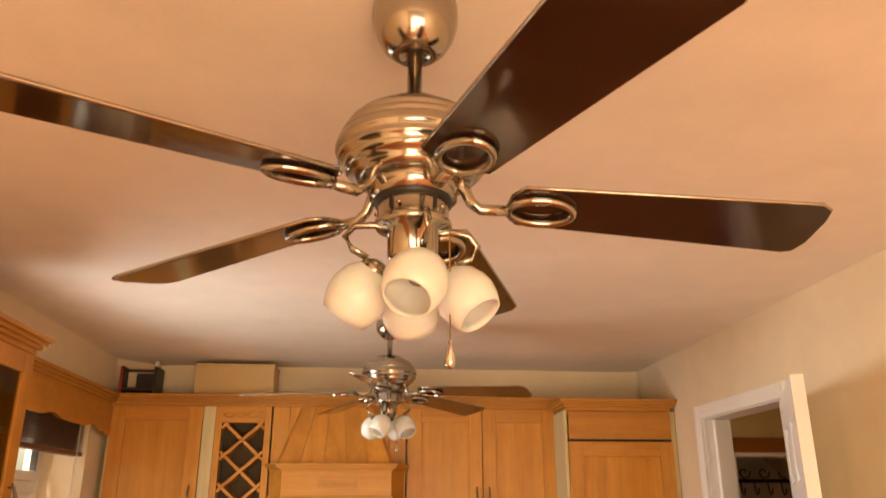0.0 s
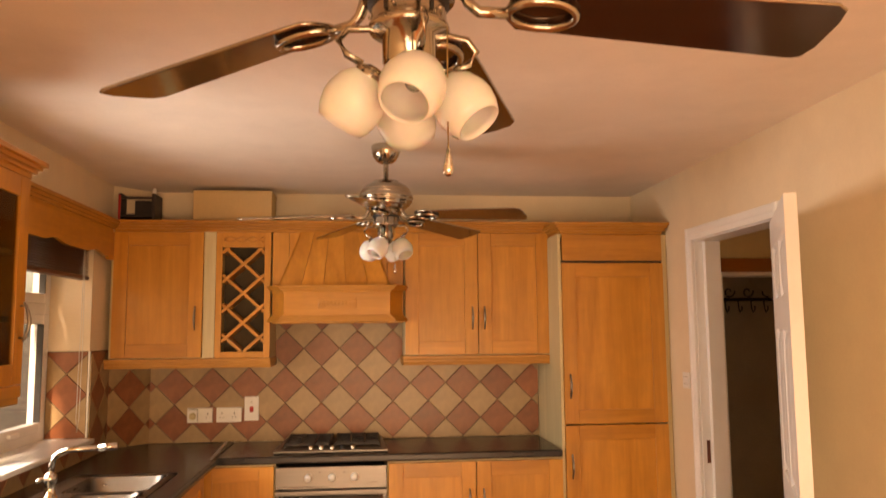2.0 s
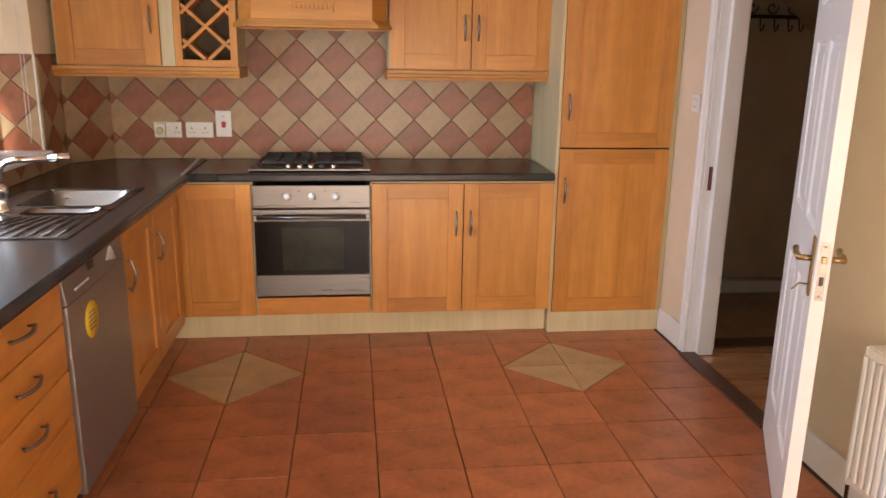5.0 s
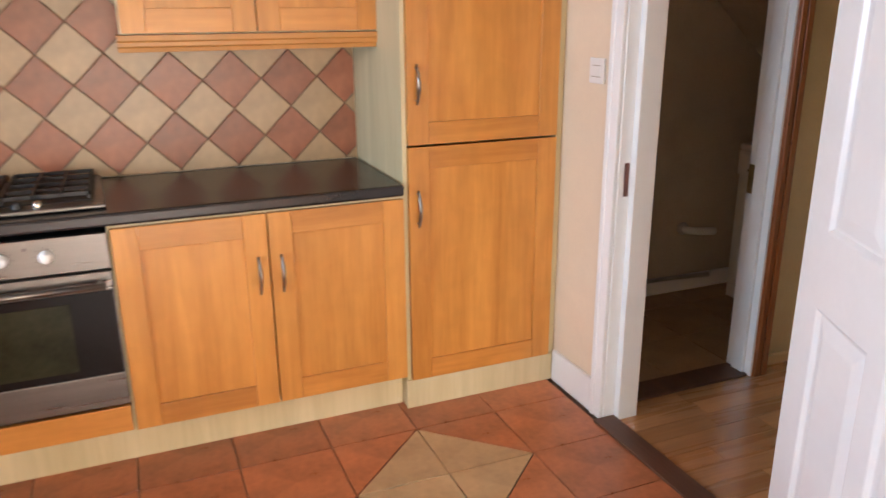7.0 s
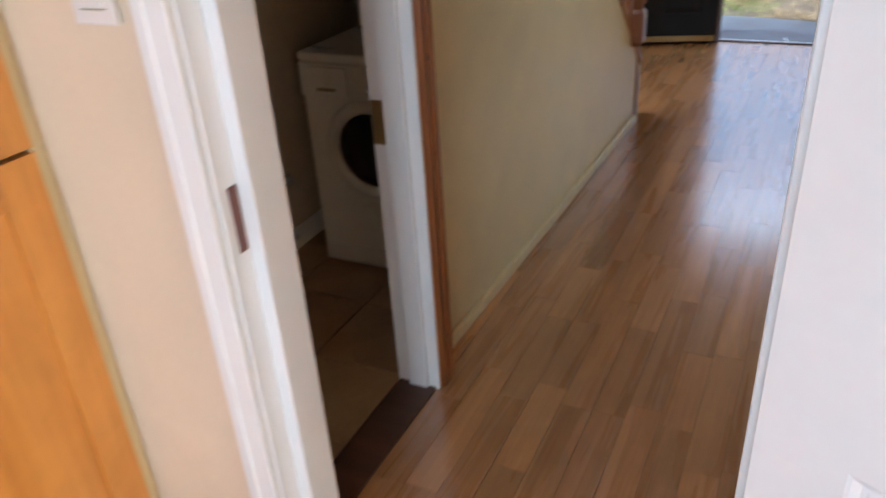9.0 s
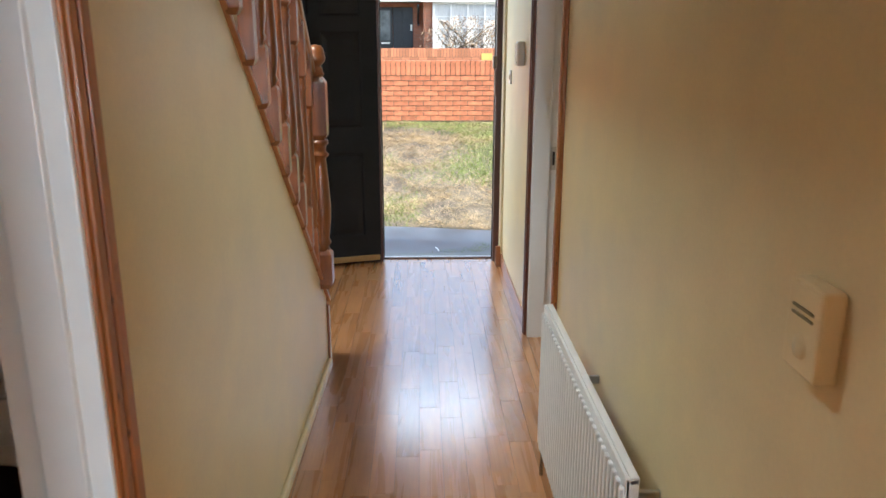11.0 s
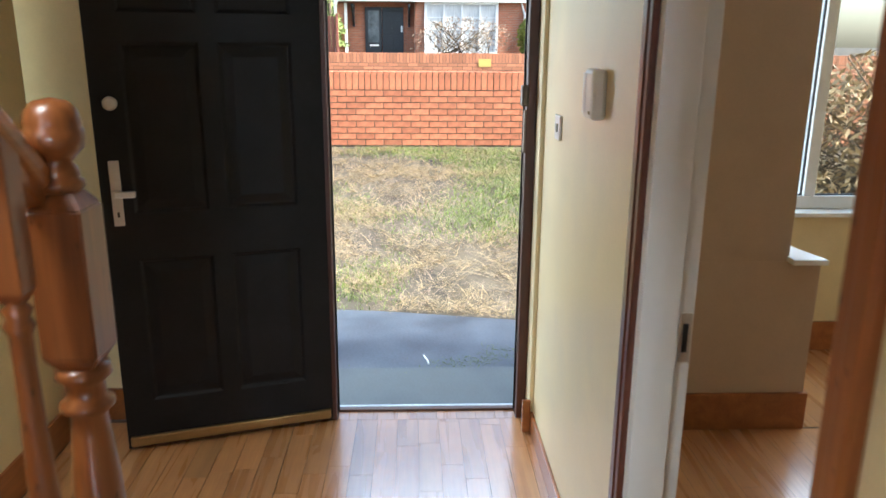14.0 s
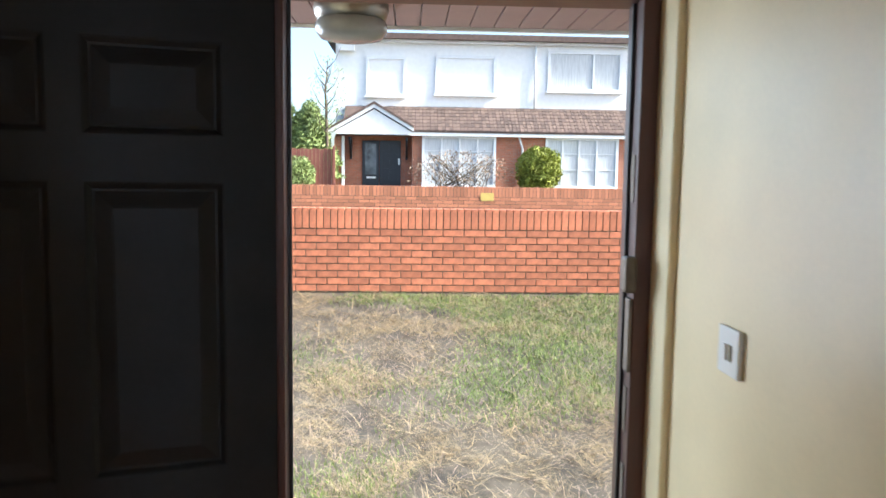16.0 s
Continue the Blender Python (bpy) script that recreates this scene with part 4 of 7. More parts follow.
val = thing("window_valance", "maple scalloped valance board above the window", "valance", (-1.335, 3.36, 0), 90)
edge = [(0.0, 2.13), (1.70, 2.13)]
n = 68
for i in range(n, -1, -1):
    x = 1.70 * i / n
    edge.append((x, 1.985 + 0.020 * max(0.0, math.cos(2 * math.pi * (x - 1.70 + 0.27) / 0.54)) ** 2 - (0.016 if 1.70 - x < 0.09 else 0.0)))
part("board", prism(edge, 0.0, 0.018, "y"), M_MAPLE_H, val)
cornice("cornice", [(0.0, 1.68, 0.0, 0.03)], 2.13, val)
blind = thing("venetian_blind", "brown wooden venetian blind pulled up", "blind", (XL - 0.036, 3.36, 0), 90)
part("head_rail", boxes((0.02, 1.49, -0.02, 0.03, 2.035, 2.075), bev=0.003), M_UPVC, blind, "white head rail")
for i in range(14):
    part("slat", boxes((0.025, 1.485, -0.022, 0.026, 1.862 + i * 0.0123, 1.865 + i * 0.0123)), M_BLIND, blind)
part("bottom_rail", boxes((0.02, 1.49, -0.025, 0.03, 1.842, 1.860), bev=0.002), M_BLIND, blind)
part("cord", tube([(1.40, -0.03, 2.04), (1.405, -0.035, 1.5), (1.38, -0.04, 1.12), (1.36, -0.04, 1.05), (1.34, -0.04, 1.13), (1.37, -0.035, 1.6), (1.39, -0.03, 2.04)], 0.0016, 5), M_WHITE_P, blind, "thin white cord")

# kitchen window
win = thing("window_kitchen", "white upvc window with fanlights and a deep sill", "window", (XL - 0.25, 2.45, 0), 90, kind="structure")
ww = 2.42
fr = [(0, ww, -0.035, 0.035, 0.99, 1.05), (0, ww, -0.035, 0.035, 2.05, 2.11), (0, 0.06, -0.035, 0.035, 1.05, 2.05), (ww - 0.06, ww, -0.035, 0.035, 1.05, 2.05), (0.06, ww - 0.06, -0.035, 0.035, 1.655, 1.715)]
for mx in (0.80, 1.62):
    fr += [(mx - 0.035, mx + 0.035, -0.035, 0.035, 1.05, 1.655), (mx - 0.035, mx + 0.035, -0.035, 0.035, 1.715, 2.05)]
part("window_frame", boxes(*fr, bev=0.004), M_UPVC, win)
for x0, x1 in ((0.06, 0.765), (0.835, 1.585), (1.655, ww - 0.06)):
    for z0, z1 in ((1.05, 1.655), (1.715, 2.05)):
        sa = part("casement", boxes((x0, x0 + 0.05, -0.05, -0.005, z0, z1), (x1 - 0.05, x1, -0.05, -0.005, z0, z1), (x0 + 0.05, x1 - 0.05, -0.05, -0.005, z0, z0 + 0.05), (x0 + 0.05, x1 - 0.05, -0.05, -0.005, z1 - 0.05, z1), bev=0.004), M_UPVC, win)
        gl = part("pane", boxes((x0 + 0.045, x1 - 0.045, -0.02, -0.014, z0 + 0.045, z1 - 0.045)), M_GLASS, sa)
        gl.visible_shadow = False
        part("seal", boxes((x0 + 0.047, x0 + 0.053, -0.052, -0.02, z0 + 0.05, z1 - 0.05), (x1 - 0.053, x1 - 0.047, -0.052, -0.02, z0 + 0.05, z1 - 0.05)), M_BLACK, sa)
        part("latch", boxes((x0 + 0.30, x0 + 0.40, -0.068, -0.050, z0 + 0.012, z0 + 0.032), bev=0.004), M_WHITE_P, sa)
structure("window_sill_kitchen", boxes((XL - 0.22, XL + 0.045, 2.45, 4.868, 0.975, 1.000), bev=0.006), M_WHITE, "white painted window board over the sink", "window sill")

# sockets and switches
def plate(name, label, at, w, h, extra, rz=0, cat="socket"):
    p = thing(name, label, cat, at, rz)
    part("plate", boxes((0, w, -0.010, 0, 0, h), bev=0.003), M_WHITE_P, p)
    for nm, bx, mt in extra:
        part(nm, boxes(bx), mt, p)
    return p


def pins(x):
    return [("pin_hole", (x + 0.019, x + 0.024, -0.0108, -0.0098, 0.048, 0.060), M_BLACK), ("pin_hole", (x + 0.009, x + 0.015, -0.0108, -0.0098, 0.028, 0.032), M_BLACK), ("pin_hole", (x + 0.028, x + 0.034, -0.0108, -0.0098, 0.028, 0.032), M_BLACK), ("rocker", (x + 0.016, x + 0.027, -0.013, -0.0098, 0.066, 0.078), M_WHITE_P)]


sy = YF - 0.010
plate("double_socket", "white double wall socket with a timer plugged in", (-0.972, sy, 1.012), 0.150, 0.088, pins(0.10))
tm = thing("plug_timer", "small cream plug-in timer in the socket", "timer", (-0.960, sy - 0.011, 1.019))
part("case", boxes((0, 0.055, -0.035, 0, 0, 0.075), bev=0.006), M_WHITE_P, tm)
part("dial", moved(lathe([(0.021, 0), (0.021, 0.006), (0.006, 0.008), (0, 0.008)], 20), Matrix.Translation((0.028, -0.035, 0.036)) @ pose(0, 0, 0, 90)), M_SAGE, tm)
plate("double_socket", "white double wall socket over the worktop", (-0.800, sy, 1.012), 0.150, 0.088, pins(0.012) + pins(0.085))
plate("cooker_switch", "white cooker isolator switch with a red rocker", (-0.634, sy, 1.018), 0.086, 0.146, [("rocker", (0.032, 0.054, -0.015, -0.0095, 0.052, 0.085), M_RED), ("label_bar", (0.036, 0.050, -0.0108, -0.0095, 0.112, 0.116), M_GREYTXT)], cat="switch")
plate("light_switch", "white light switch beside the kitchen doorway", (XR - 0.001, 4.635, 1.232), 0.086, 0.086, [("rocker", (0.020, 0.066, -0.013, -0.0095, 0.028, 0.054), M_WHITE_P), ("line", (0.018, 0.068, -0.0112, -0.0098, 0.060, 0.062), M_GREYTXT), ("line", (0.018, 0.068, -0.0112, -0.0098, 0.022, 0.024), M_GREYTXT)], rz=-90, cat="switch")

# clutter above the units
box = thing("cardboard_box", "plain buff box standing on the wall cabinets", "box", (-0.915, 5.12, 2.151))
part("carton", boxes((0, 0.455, 0, 0.235, 0, 0.235), bev=0.003), M_CARD, box)
part("lid_edge", boxes((-0.003, 0.458, -0.003, 0.238, 0.226, 0.240), bev=0.002), M_CARD, box)
rack = thing("bottle_rack", "small dark red bottle rack on the wall cabinets", "rack", (-1.345, 5.13, 2.151))
part("side", boxes((0, 0.02, 0, 0.16, 0, 0.22), bev=0.003), M_DARK, rack)
part("side", boxes((0.19, 0.21, 0, 0.16, 0, 0.22), bev=0.003), M_DARK, rack)
part("shelf", boxes((0.02, 0.19, 0, 0.16, 0.08, 0.095), (0.02, 0.19, 0, 0.16, 0.0, 0.012)), M_DARK, rack)
part("back", boxes((0.02, 0.19, 0.14, 0.152, 0.0, 0.20), bev=0.002), M_DARK, rack)
part("rail", boxes((0.02, 0.19, 0.0, 0.012, 0.185, 0.20), bev=0.002), M_DARK, rack)
part("front_strip", boxes((0.004, 0.016, -0.004, 0.0, 0.05, 0.21)), M_RED, rack, "dull red strip")
part("white_cap", lathe([(0.012, 0), (0.012, 0.03), (0, 0.032)], 14, (0.20, 0.02, 0.22)), M_WHITE_P, rack)


# ---- ceiling fans ----
def ceiling_fan(label, at, turn, drop, wide=1.0, tall=1.0):
    f = thing("ceiling_fan", label, "ceiling fan", at, turn, "kitchen ceiling fans")
    part("canopy", lathe([(r * wide, h * tall) for r, h in ((0.064, 0), (0.067, -0.004), (0.0675, -0.018), (0.066, -0.034), (0.060, -0.053), (0.049, -0.070), (0.036, -0.081), (0.025, -0.084), (0.023, -0.080), (0, -0.080))]), M_NICKEL, f)
    part("downrod", lathe([(0.0125, -0.078), (0.0125, -drop), (0.022, -drop), (0.022, -drop - 0.012), (0, -drop - 0.012)], 16), M_NICKEL, f)
    z = -drop
    ridges = [(0.03, z), (0.058, z - 0.004), (0.066, z - 0.012), (0.086, z - 0.022), (0.100, z - 0.032), (0.101, z - 0.036), (0.108, z - 0.040), (0.112, z - 0.048), (0.109, z - 0.051), (0.117, z - 0.055), (0.120, z - 0.063), (0.117, z - 0.066), (0.124, z - 0.070), (0.127, z - 0.080), (0.127, z - 0.088), (0.121, z - 0.093), (0.124, z - 0.097), (0.122, z - 0.105), (0.114, z - 0.109), (0.116, z - 0.113), (0.108, z - 0.122), (0.098, z - 0.126), (0.099, z - 0.130), (0.085, z - 0.140), (0.07, z - 0.143), (0, z - 0.143)]
    part("motor_housing", lathe(ridges, 44), M_NICKEL, f, "ridged nickel motor housing")
    part("flywheel", lathe([(0.070, z - 0.143), (0.070, z - 0.166), (0, z - 0.166)], 32), M_NICKEL, f)
    part("vent_band", lathe([(0.062, z - 0.164), (0.062, z - 0.176), (0, z - 0.176)], 32), M_BLACK, f, "black recess below the motor")
    for i in range(5):
        ms = Matrix.Rotation(radians(72 * i - 128), 4, "Z")
        part("slot", moved(boxes((0.0555, 0.0585, -0.003, 0.003, z - 0.196, z - 0.174)), ms), M_BLACK, f)
        part("screw", moved(moved(lathe([(0.0035, 0), (0.003, 0.002), (0, 0.0025)], 8), pose(0.0575, 0.014, z - 0.190, 0, 90)), ms), M_NICKEL, f)
    part("switch_housing", lathe([(0.057, z - 0.170), (0.057, z - 0.200), (0.060, z - 0.204), (0.062, z - 0.210), (0.058, z - 0.216), (0.040, z - 0.220), (0.040, z - 0.262), (0.034, z - 0.274), (0, z - 0.276)], 32), M_NICKEL, f)
    zb = z - 0.175
    for i in range(5):
        m = Matrix.Rotation(radians(72 * i), 4, "Z") @ Matrix.Translation((0.2, 0, zb)) @ Matrix.Rotation(radians(3.2), 4, "Y") @ Matrix.Translation((-0.2, 0, 0)) @ Matrix.Rotation(radians(-11), 4, "X")
        out = []
        for s in range(9):
            a = s / 8
            out.append((0.165 + 0.445 * a, -0.052 - 0.020 * a))
        out += [(0.628, -0.060), (0.634, -0.030), (0.634, 0.035), (0.625, 0.066)]
        for s in range(8, -1, -1):
            a = s / 8
            out.append((0.165 + 0.445 * a, 0.052 + 0.020 * a))
        out += [(0.150, 0.030), (0.146, 0.0), (0.150, -0.030)]
        b = part("blade", moved(prism([(x * 1.045, y) for x, y in out], 0.0, 0.006, "z"), m), M_BLADE, f, "glossy dark walnut blade")
        part("edge", moved(tube([(x * 1.045, y, 0.003) for x, y in out], 0.0034, 5, closed=True), m), M_NICKEL, b)
        ring = tube([(0.205 + 0.052 * math.cos(j * 0.3142), 0.034 * math.sin(j * 0.3142), -0.006) for j in range(20)], 0.0075, 8, closed=True)
        m2 = Matrix.Rotation(radians(72 * i), 4, "Z")
        arm = moved(tube([(0.066, 0, zb + 0.042), (0.082, 0, zb + 0.03), (0.092, 0, zb + 0.008), (0.108, 0, zb - 0.004), (0.152, 0, zb - 0.005)], [0.010, 0.010, 0.009, 0.009, 0.009], 8), m2)
        part("bracket", joined(moved(ring, m), arm), M_NICKEL, b, "polished ring bracket")
    for i in range(4):
        m = Matrix.Rotation(radians(90 * i + 10), 4, "Z")
        zs = z - 0.224
        arm = moved(tube([(0.034, 0, zs), (0.060, 0, zs + 0.010), (0.092, 0, zs + 0.006), (0.106, 0, zs - 0.012), (0.094, 0, zs - 0.032), (0.070, 0, zs - 0.044)], 0.0055, 8), m)
        tilt = m @ Matrix.Translation((0.066, 0, zs - 0.052)) @ Matrix.Rotation(radians(-40), 4, "Z") @ Matrix.Rotation(radians(-38), 4, "Y") @ Matrix.Translation((-0.014, 0, 0)) @ Matrix.Diagonal((0.86, 0.86, 0.86, 1))
        sh = part("lamp_shade", moved(lathe([(0.016, 0.002), (0.030, -0.006), (0.046, -0.024), (0.054, -0.048), (0.055, -0.066), (0.050, -0.088), (0.042, -0.104), (0.039, -0.104), (0.047, -0.086), (0.051, -0.066), (0.050, -0.048), (0.042, -0.026), (0.026, -0.010), (0.012, -0.004)], 28), tilt), M_OPAL, f, "white opal glass shade")
        part("arm", arm, M_NICKEL, f, "curved nickel arm")
        part("lamp_holder", moved(lathe([(0.0, 0.014), (0.012, 0.012), (0.024, 0.004), (0.030, -0.008), (0.026, -0.012), (0.014, -0.03), (0.014, -0.055), (0.0, -0.058)], 18), tilt), M_NICKEL, sh)
    part("pull_chain", tube([(0.052, -0.02, z - 0.205), (0.056, -0.022, z - 0.215), (0.056, -0.022, z - 0.395)], 0.0012, 5), M_BRASS, f)
    part("pull_knob", lathe([(0, -0.394), (0.003, -0.396), (0.005, -0.408), (0.008, -0.426), (0.007, -0.435), (0, -0.439)], 12, (0.056, -0.022, z)), M_CHROME, f, "silver drop pull")
    return f


ceiling_fan("nickel ceiling fan with five dark blades and four globes", (0.165, 1.690, CEIL), -1, 0.198, 1.1, 1.2)
ceiling_fan("nickel ceiling fan with dark blades near the cooker wall", (0.192, 4.075, CEIL), -27, 0.166)


# ---- kitchen door and its frame ----
def architrave(parent, name, inner, outer, z1, axis, plane, proud, material):
    """Three mouldings round an opening; inner and outer are pairs along the wall."""
    a0, a1 = inner
    b0, b1 = outer
    top = z1 + (b1 - a1)
    rows = [(b0, a0, 0, top), (a1, b1, 0, top), (a0, a1, z1, top)]
    for u0, u1, z0, zz in rows:
        lo, hi = sorted((plane, plane + proud))
        if axis == "y":
            bm = joined(boxes((lo, hi, u0, u1, z0, zz), bev=0.004), boxes((lo - 0.004, hi + 0.004, u0 + (u1 - u0) * 0.58, u1 - 0.006, z0, zz), bev=0.003) if u1 - u0 < 0.2 else boxes((lo - 0.004, hi + 0.004, u0, u1, z0 + 0.03, zz - 0.006), bev=0.003))
        else:
            bm = joined(boxes((u0, u1, lo, hi, z0, zz), bev=0.004), boxes((u0 + (u1 - u0) * 0.4, u1 - 0.006, lo - 0.004, hi + 0.004, z0, zz), bev=0.003) if u1 - u0 < 0.2 else boxes((u0, u1, lo - 0.004, hi + 0.004, z0 + 0.03, zz - 0.006), bev=0.003))
        part(name, bm, material, parent)


kf = thing("door_frame_kitchen", "white painted door frame between kitchen and hall", "door frame", kind="structure")
part("jamb", boxes((XR, HX, DOOR_A - 0.001, DOOR_A + 0.022, 0, 2.04), bev=0.002), M_WHITE, kf)
part("jamb", boxes((XR, HX, DOOR_B, DOOR_B + 0.019, 0, 2.04), bev=0.002), M_WHITE, kf)
part("head", boxes((XR, HX, DOOR_A + 0.022, DOOR_B, 2.015, 2.038), bev=0.002), M_WHITE, kf)
part("stop", boxes((XR + 0.045, HX, DOOR_B - 0.030, DOOR_B - 0.001, 0, 2.014), bev=0.003), M_WHITE, kf)
part("stop", boxes((XR + 0.045, HX, DOOR_A + 0.023, DOOR_A + 0.040, 0, 2.014), bev=0.003), M_WHITE, kf)
part("strike_plate", boxes((XR + 0.022, XR + 0.040, DOOR_B - 0.003, DOOR_B - 0.0005, 0.86, 0.977)), M_MAHOG, kf, "worn brown strike recess")
architrave(kf, "architrave", (DOOR_A + 0.018, DOOR_B + 0.004), (DOOR_A - 0.05, DOOR_B + 0.072), 2.02, "y", XR, -0.018, M_WHITE)
architrave(kf, "architrave", (DOOR_A + 0.018, DOOR_B + 0.004), (DOOR_A - 0.05, HL - 0.004), 2.02, "y", HX, 0.018, M_WHITE)


def sunk_panel(x0, x1, z0, z1, y, s):
    """A moulded field: it falls away from the face and rises again to a raised middle."""
    bm = bmesh.new()
    rings = []
    for inset, deep in ((0.0, 0.0), (0.005, 0.0015), (0.014, 0.0095), (0.020, 0.0100), (0.050, 0.0025), (0.056, 0.0015)):
        rings.append([bm.verts.new((x, y - s * deep, z)) for x, z in ((x0 + inset, z0 + inset), (x1 - inset, z0 + inset), (x1 - inset, z1 - inset), (x0 + inset, z1 - inset))])
    for p, q in zip(rings, rings[1:]):
        for i in range(4):
            bm.faces.new((p[i], p[(i + 1) % 4], q[(i + 1) % 4], q[i]))
    bm.faces.new(rings[-1])
    if s > 0:
        bmesh.ops.reverse_faces(bm, faces=bm.faces[:])
    return bm


def panel_door(door, w, h, t, material, columns, rows):
    """A moulded door: stiles, mullion and rails round sunk fields on both faces."""
    y = t / 2
    uprights = [(0, columns[0][0])] + [(a[1], b[0]) for a, b in zip(columns, columns[1:])] + [(columns[-1][1], w)]
    for x0, x1 in uprights:
        part("stile", boxes((x0, x1, -y, y, 0, h)), material, door)
    cross = [(0, rows[0][0])] + [(a[1], b[0]) for a, b in zip(rows, rows[1:])] + [(rows[-1][1], h)]
    for x0, x1 in columns:
        for z0, z1 in cross:
            part("rail", boxes((x0, x1, -y, y, z0, z1)), material, door)
        for z0, z1 in rows:
            for s in (-1, 1):
                part("panel", sunk_panel(x0, x1, z0, z1, s * y, s), material, door)


HINGE = Vector((XR - 0.012, DOOR_A + 0.020))
way = math.degrees(math.atan2(2.897 - HINGE.y, 1.475 - HINGE.x))
kd = thing("door_kitchen", "open white six-panel door with brass lever handles", "door", (HINGE.x, HINGE.y, 0.006), way, kind="structure")
DW = 0.800
panel_door(kd, DW, 1.99, 0.040, M_WHITE, ((0.11, 0.365), (0.435, 0.69)), ((0.21, 0.80), (0.98, 1.55), (1.66, 1.88)))
part("lock_plate", boxes((DW - 0.001, DW + 0.002, -0.011, 0.011, 0.80, 0.975)), M_PEWTER, kd, "dull metal lock edge plate")
part("latch", boxes((DW + 0.001, DW + 0.009, -0.006, 0.006, 0.913, 0.933), bev=0.002), M_BRASS, kd)
for lz in (0.812, 0.962):
    part("screw", moved(lathe([(0.004, 0), (0.0035, 0.0012), (0, 0.0014)], 10), pose(DW + 0.002, 0, lz, 0, 90)), M_BRASS, kd)
part("bolt_slot", boxes((DW + 0.0015, DW + 0.003, -0.006, 0.006, 0.845, 0.872)), M_BLACK, kd)
for s in (-1, 1):
    part("escutcheon", boxes((DW - 0.075, DW - 0.035, min(s * 0.02, s * 0.026), max(s * 0.02, s * 0.026), 0.80, 0.978), bev=0.002), M_BRASS, kd)
    part("lever", joined(tube([(DW - 0.055, s * 0.022, 0.913), (DW - 0.055, s * 0.062, 0.913)], 0.009, 10), tube([(DW - 0.055, s * 0.060, 0.913), (DW - 0.10, s * 0.064, 0.916), (DW - 0.13, s * 0.060, 0.910), (DW - 0.155, s * 0.060, 0.920)], [0.010, 0.008, 0.007, 0.010], 10)), M_BRASS, kd, "brass lever handle")
part("key", tube([(DW - 0.055, -0.026, 0.833), (DW - 0.055, -0.05, 0.833), (DW - 0.045, -0.062, 0.823), (DW - 0.055, -0.07, 0.813)], 0.003, 6), M_BRASS, kd)

structure("baseboard_kitchen", boxes((XR - 0.016, XR, DOOR_B + 0.074, 4.80, 0.0, 0.135), (XR - 0.016, XR, YB, DOOR_A - 0.052, 0.0, 0.135), bev=0.004), M_WHITE, "white painted kitchen skirting board", "baseboard")


def radiator(label, at, rz, length, z0, z1, deep=0.07, gap=0.034):
    r = thing("radiator", label, "radiator", at, rz, "radiators")
    n = int(length / 0.033)
    w = length / n
    fp = part("front_panel", boxes((0, length, -0.004, 0.004, z0, z1), bev=0.002), M_WHITE, r)
    me_rib = mesh_of("rib", boxes((-w / 2 + 0.007, w / 2 - 0.007, -0.014, -0.003, z0 + 0.025, z1 - 0.025), bev=0.0045), M_WHITE)
    for i in range(n):
        piece("rib", me_rib, fp, Matrix.Translation(((i + 0.5) * w, 0, 0)))
    part("top_grille", boxes((0, length, 0.004, deep, z1 - 0.012, z1 + 0.004), bev=0.002), M_WHITE, r)
    for x0 in (0.0, length - 0.012):
        part("end_panel", boxes((x0, x0 + 0.012, -0.006, deep, z0 + 0.01, z1 + 0.002), bev=0.003), M_WHITE, r)
    part("back_panel", boxes((0.01, length - 0.01, deep - 0.008, deep, z0 + 0.01, z1 - 0.02)), M_WHITE, r)
    for x0 in (-0.03, length + 0.03):
        part("pipe", tube([(x0, deep * 0.5, 0.0), (x0, deep * 0.5, z0 + 0.02), (x0 + (0.03 if x0 < 0 else -0.03), deep * 0.5, z0 + 0.045)], 0.0075, 8), M_NICKEL, r)
        part("valve", lathe([(0.012, 0), (0.014, 0.01), (0.014, 0.05), (0.018, 0.055), (0.018, 0.085), (0, 0.09)], 14, (x0, deep * 0.5, z0 - 0.03)), M_WHITE_P, r)
    for x0 in (length * 0.2, length * 0.8):
        part("bracket", boxes((x0, x0 + 0.012, deep, deep + gap, z0 + 0.36, z0 + 0.385)), M_GALV, r)
    return r


radiator("white panel radiator on the kitchen wall", (XR - 0.105, 3.00, 0), -90, 1.0, 0.14, 0.615)

# ---- hall woodwork ----
uf = thing("door_frame_under_stairs", "white painted frame with stained pine trim, under the stairs", "door frame", kind="structure")
part("jamb", boxes((UT_B, UT_B + 0.034, HL - 0.012, HL + 0.125, 0, 1.87), bev=0.002), M_WHITE, uf)
part("jamb", boxes((UT_A - 0.05, UT_A - 0.015, HL - 0.012, HL + 0.125, 0, 1.87), bev=0.002), M_WHITE, uf)
part("stop", boxes((UT_B - 0.016, UT_B, HL + 0.02, HL + 0.08, 0, 1.855), bev=0.002), M_WHITE, uf)
part("head", boxes((UT_A - 0.015, UT_B, HL - 0.012, HL + 0.125, 1.835, 1.87), bev=0.002), M_WHITE, uf)
part("trim", joined(boxes((UT_B + 0.010, UT_B + 0.086, HL - 0.018, HL + 0.004, 0, 1.93), bev=0.004), boxes((UT_B + 0.016, UT_B + 0.040, HL - 0.026, HL - 0.017, 0, 1.924), bev=0.004), boxes((UT_B + 0.050, UT_B + 0.080, HL - 0.026, HL - 0.017, 0, 1.918), bev=0.004)), M_PINE_T, uf, "knotty stained pine trim")
part("trim", boxes((UT_A - 0.05, UT_B + 0.009, HL - 0.026, HL + 0.004, 1.855, 1.93), bev=0.004), M_PINE_X, uf, "stained pine head trim")
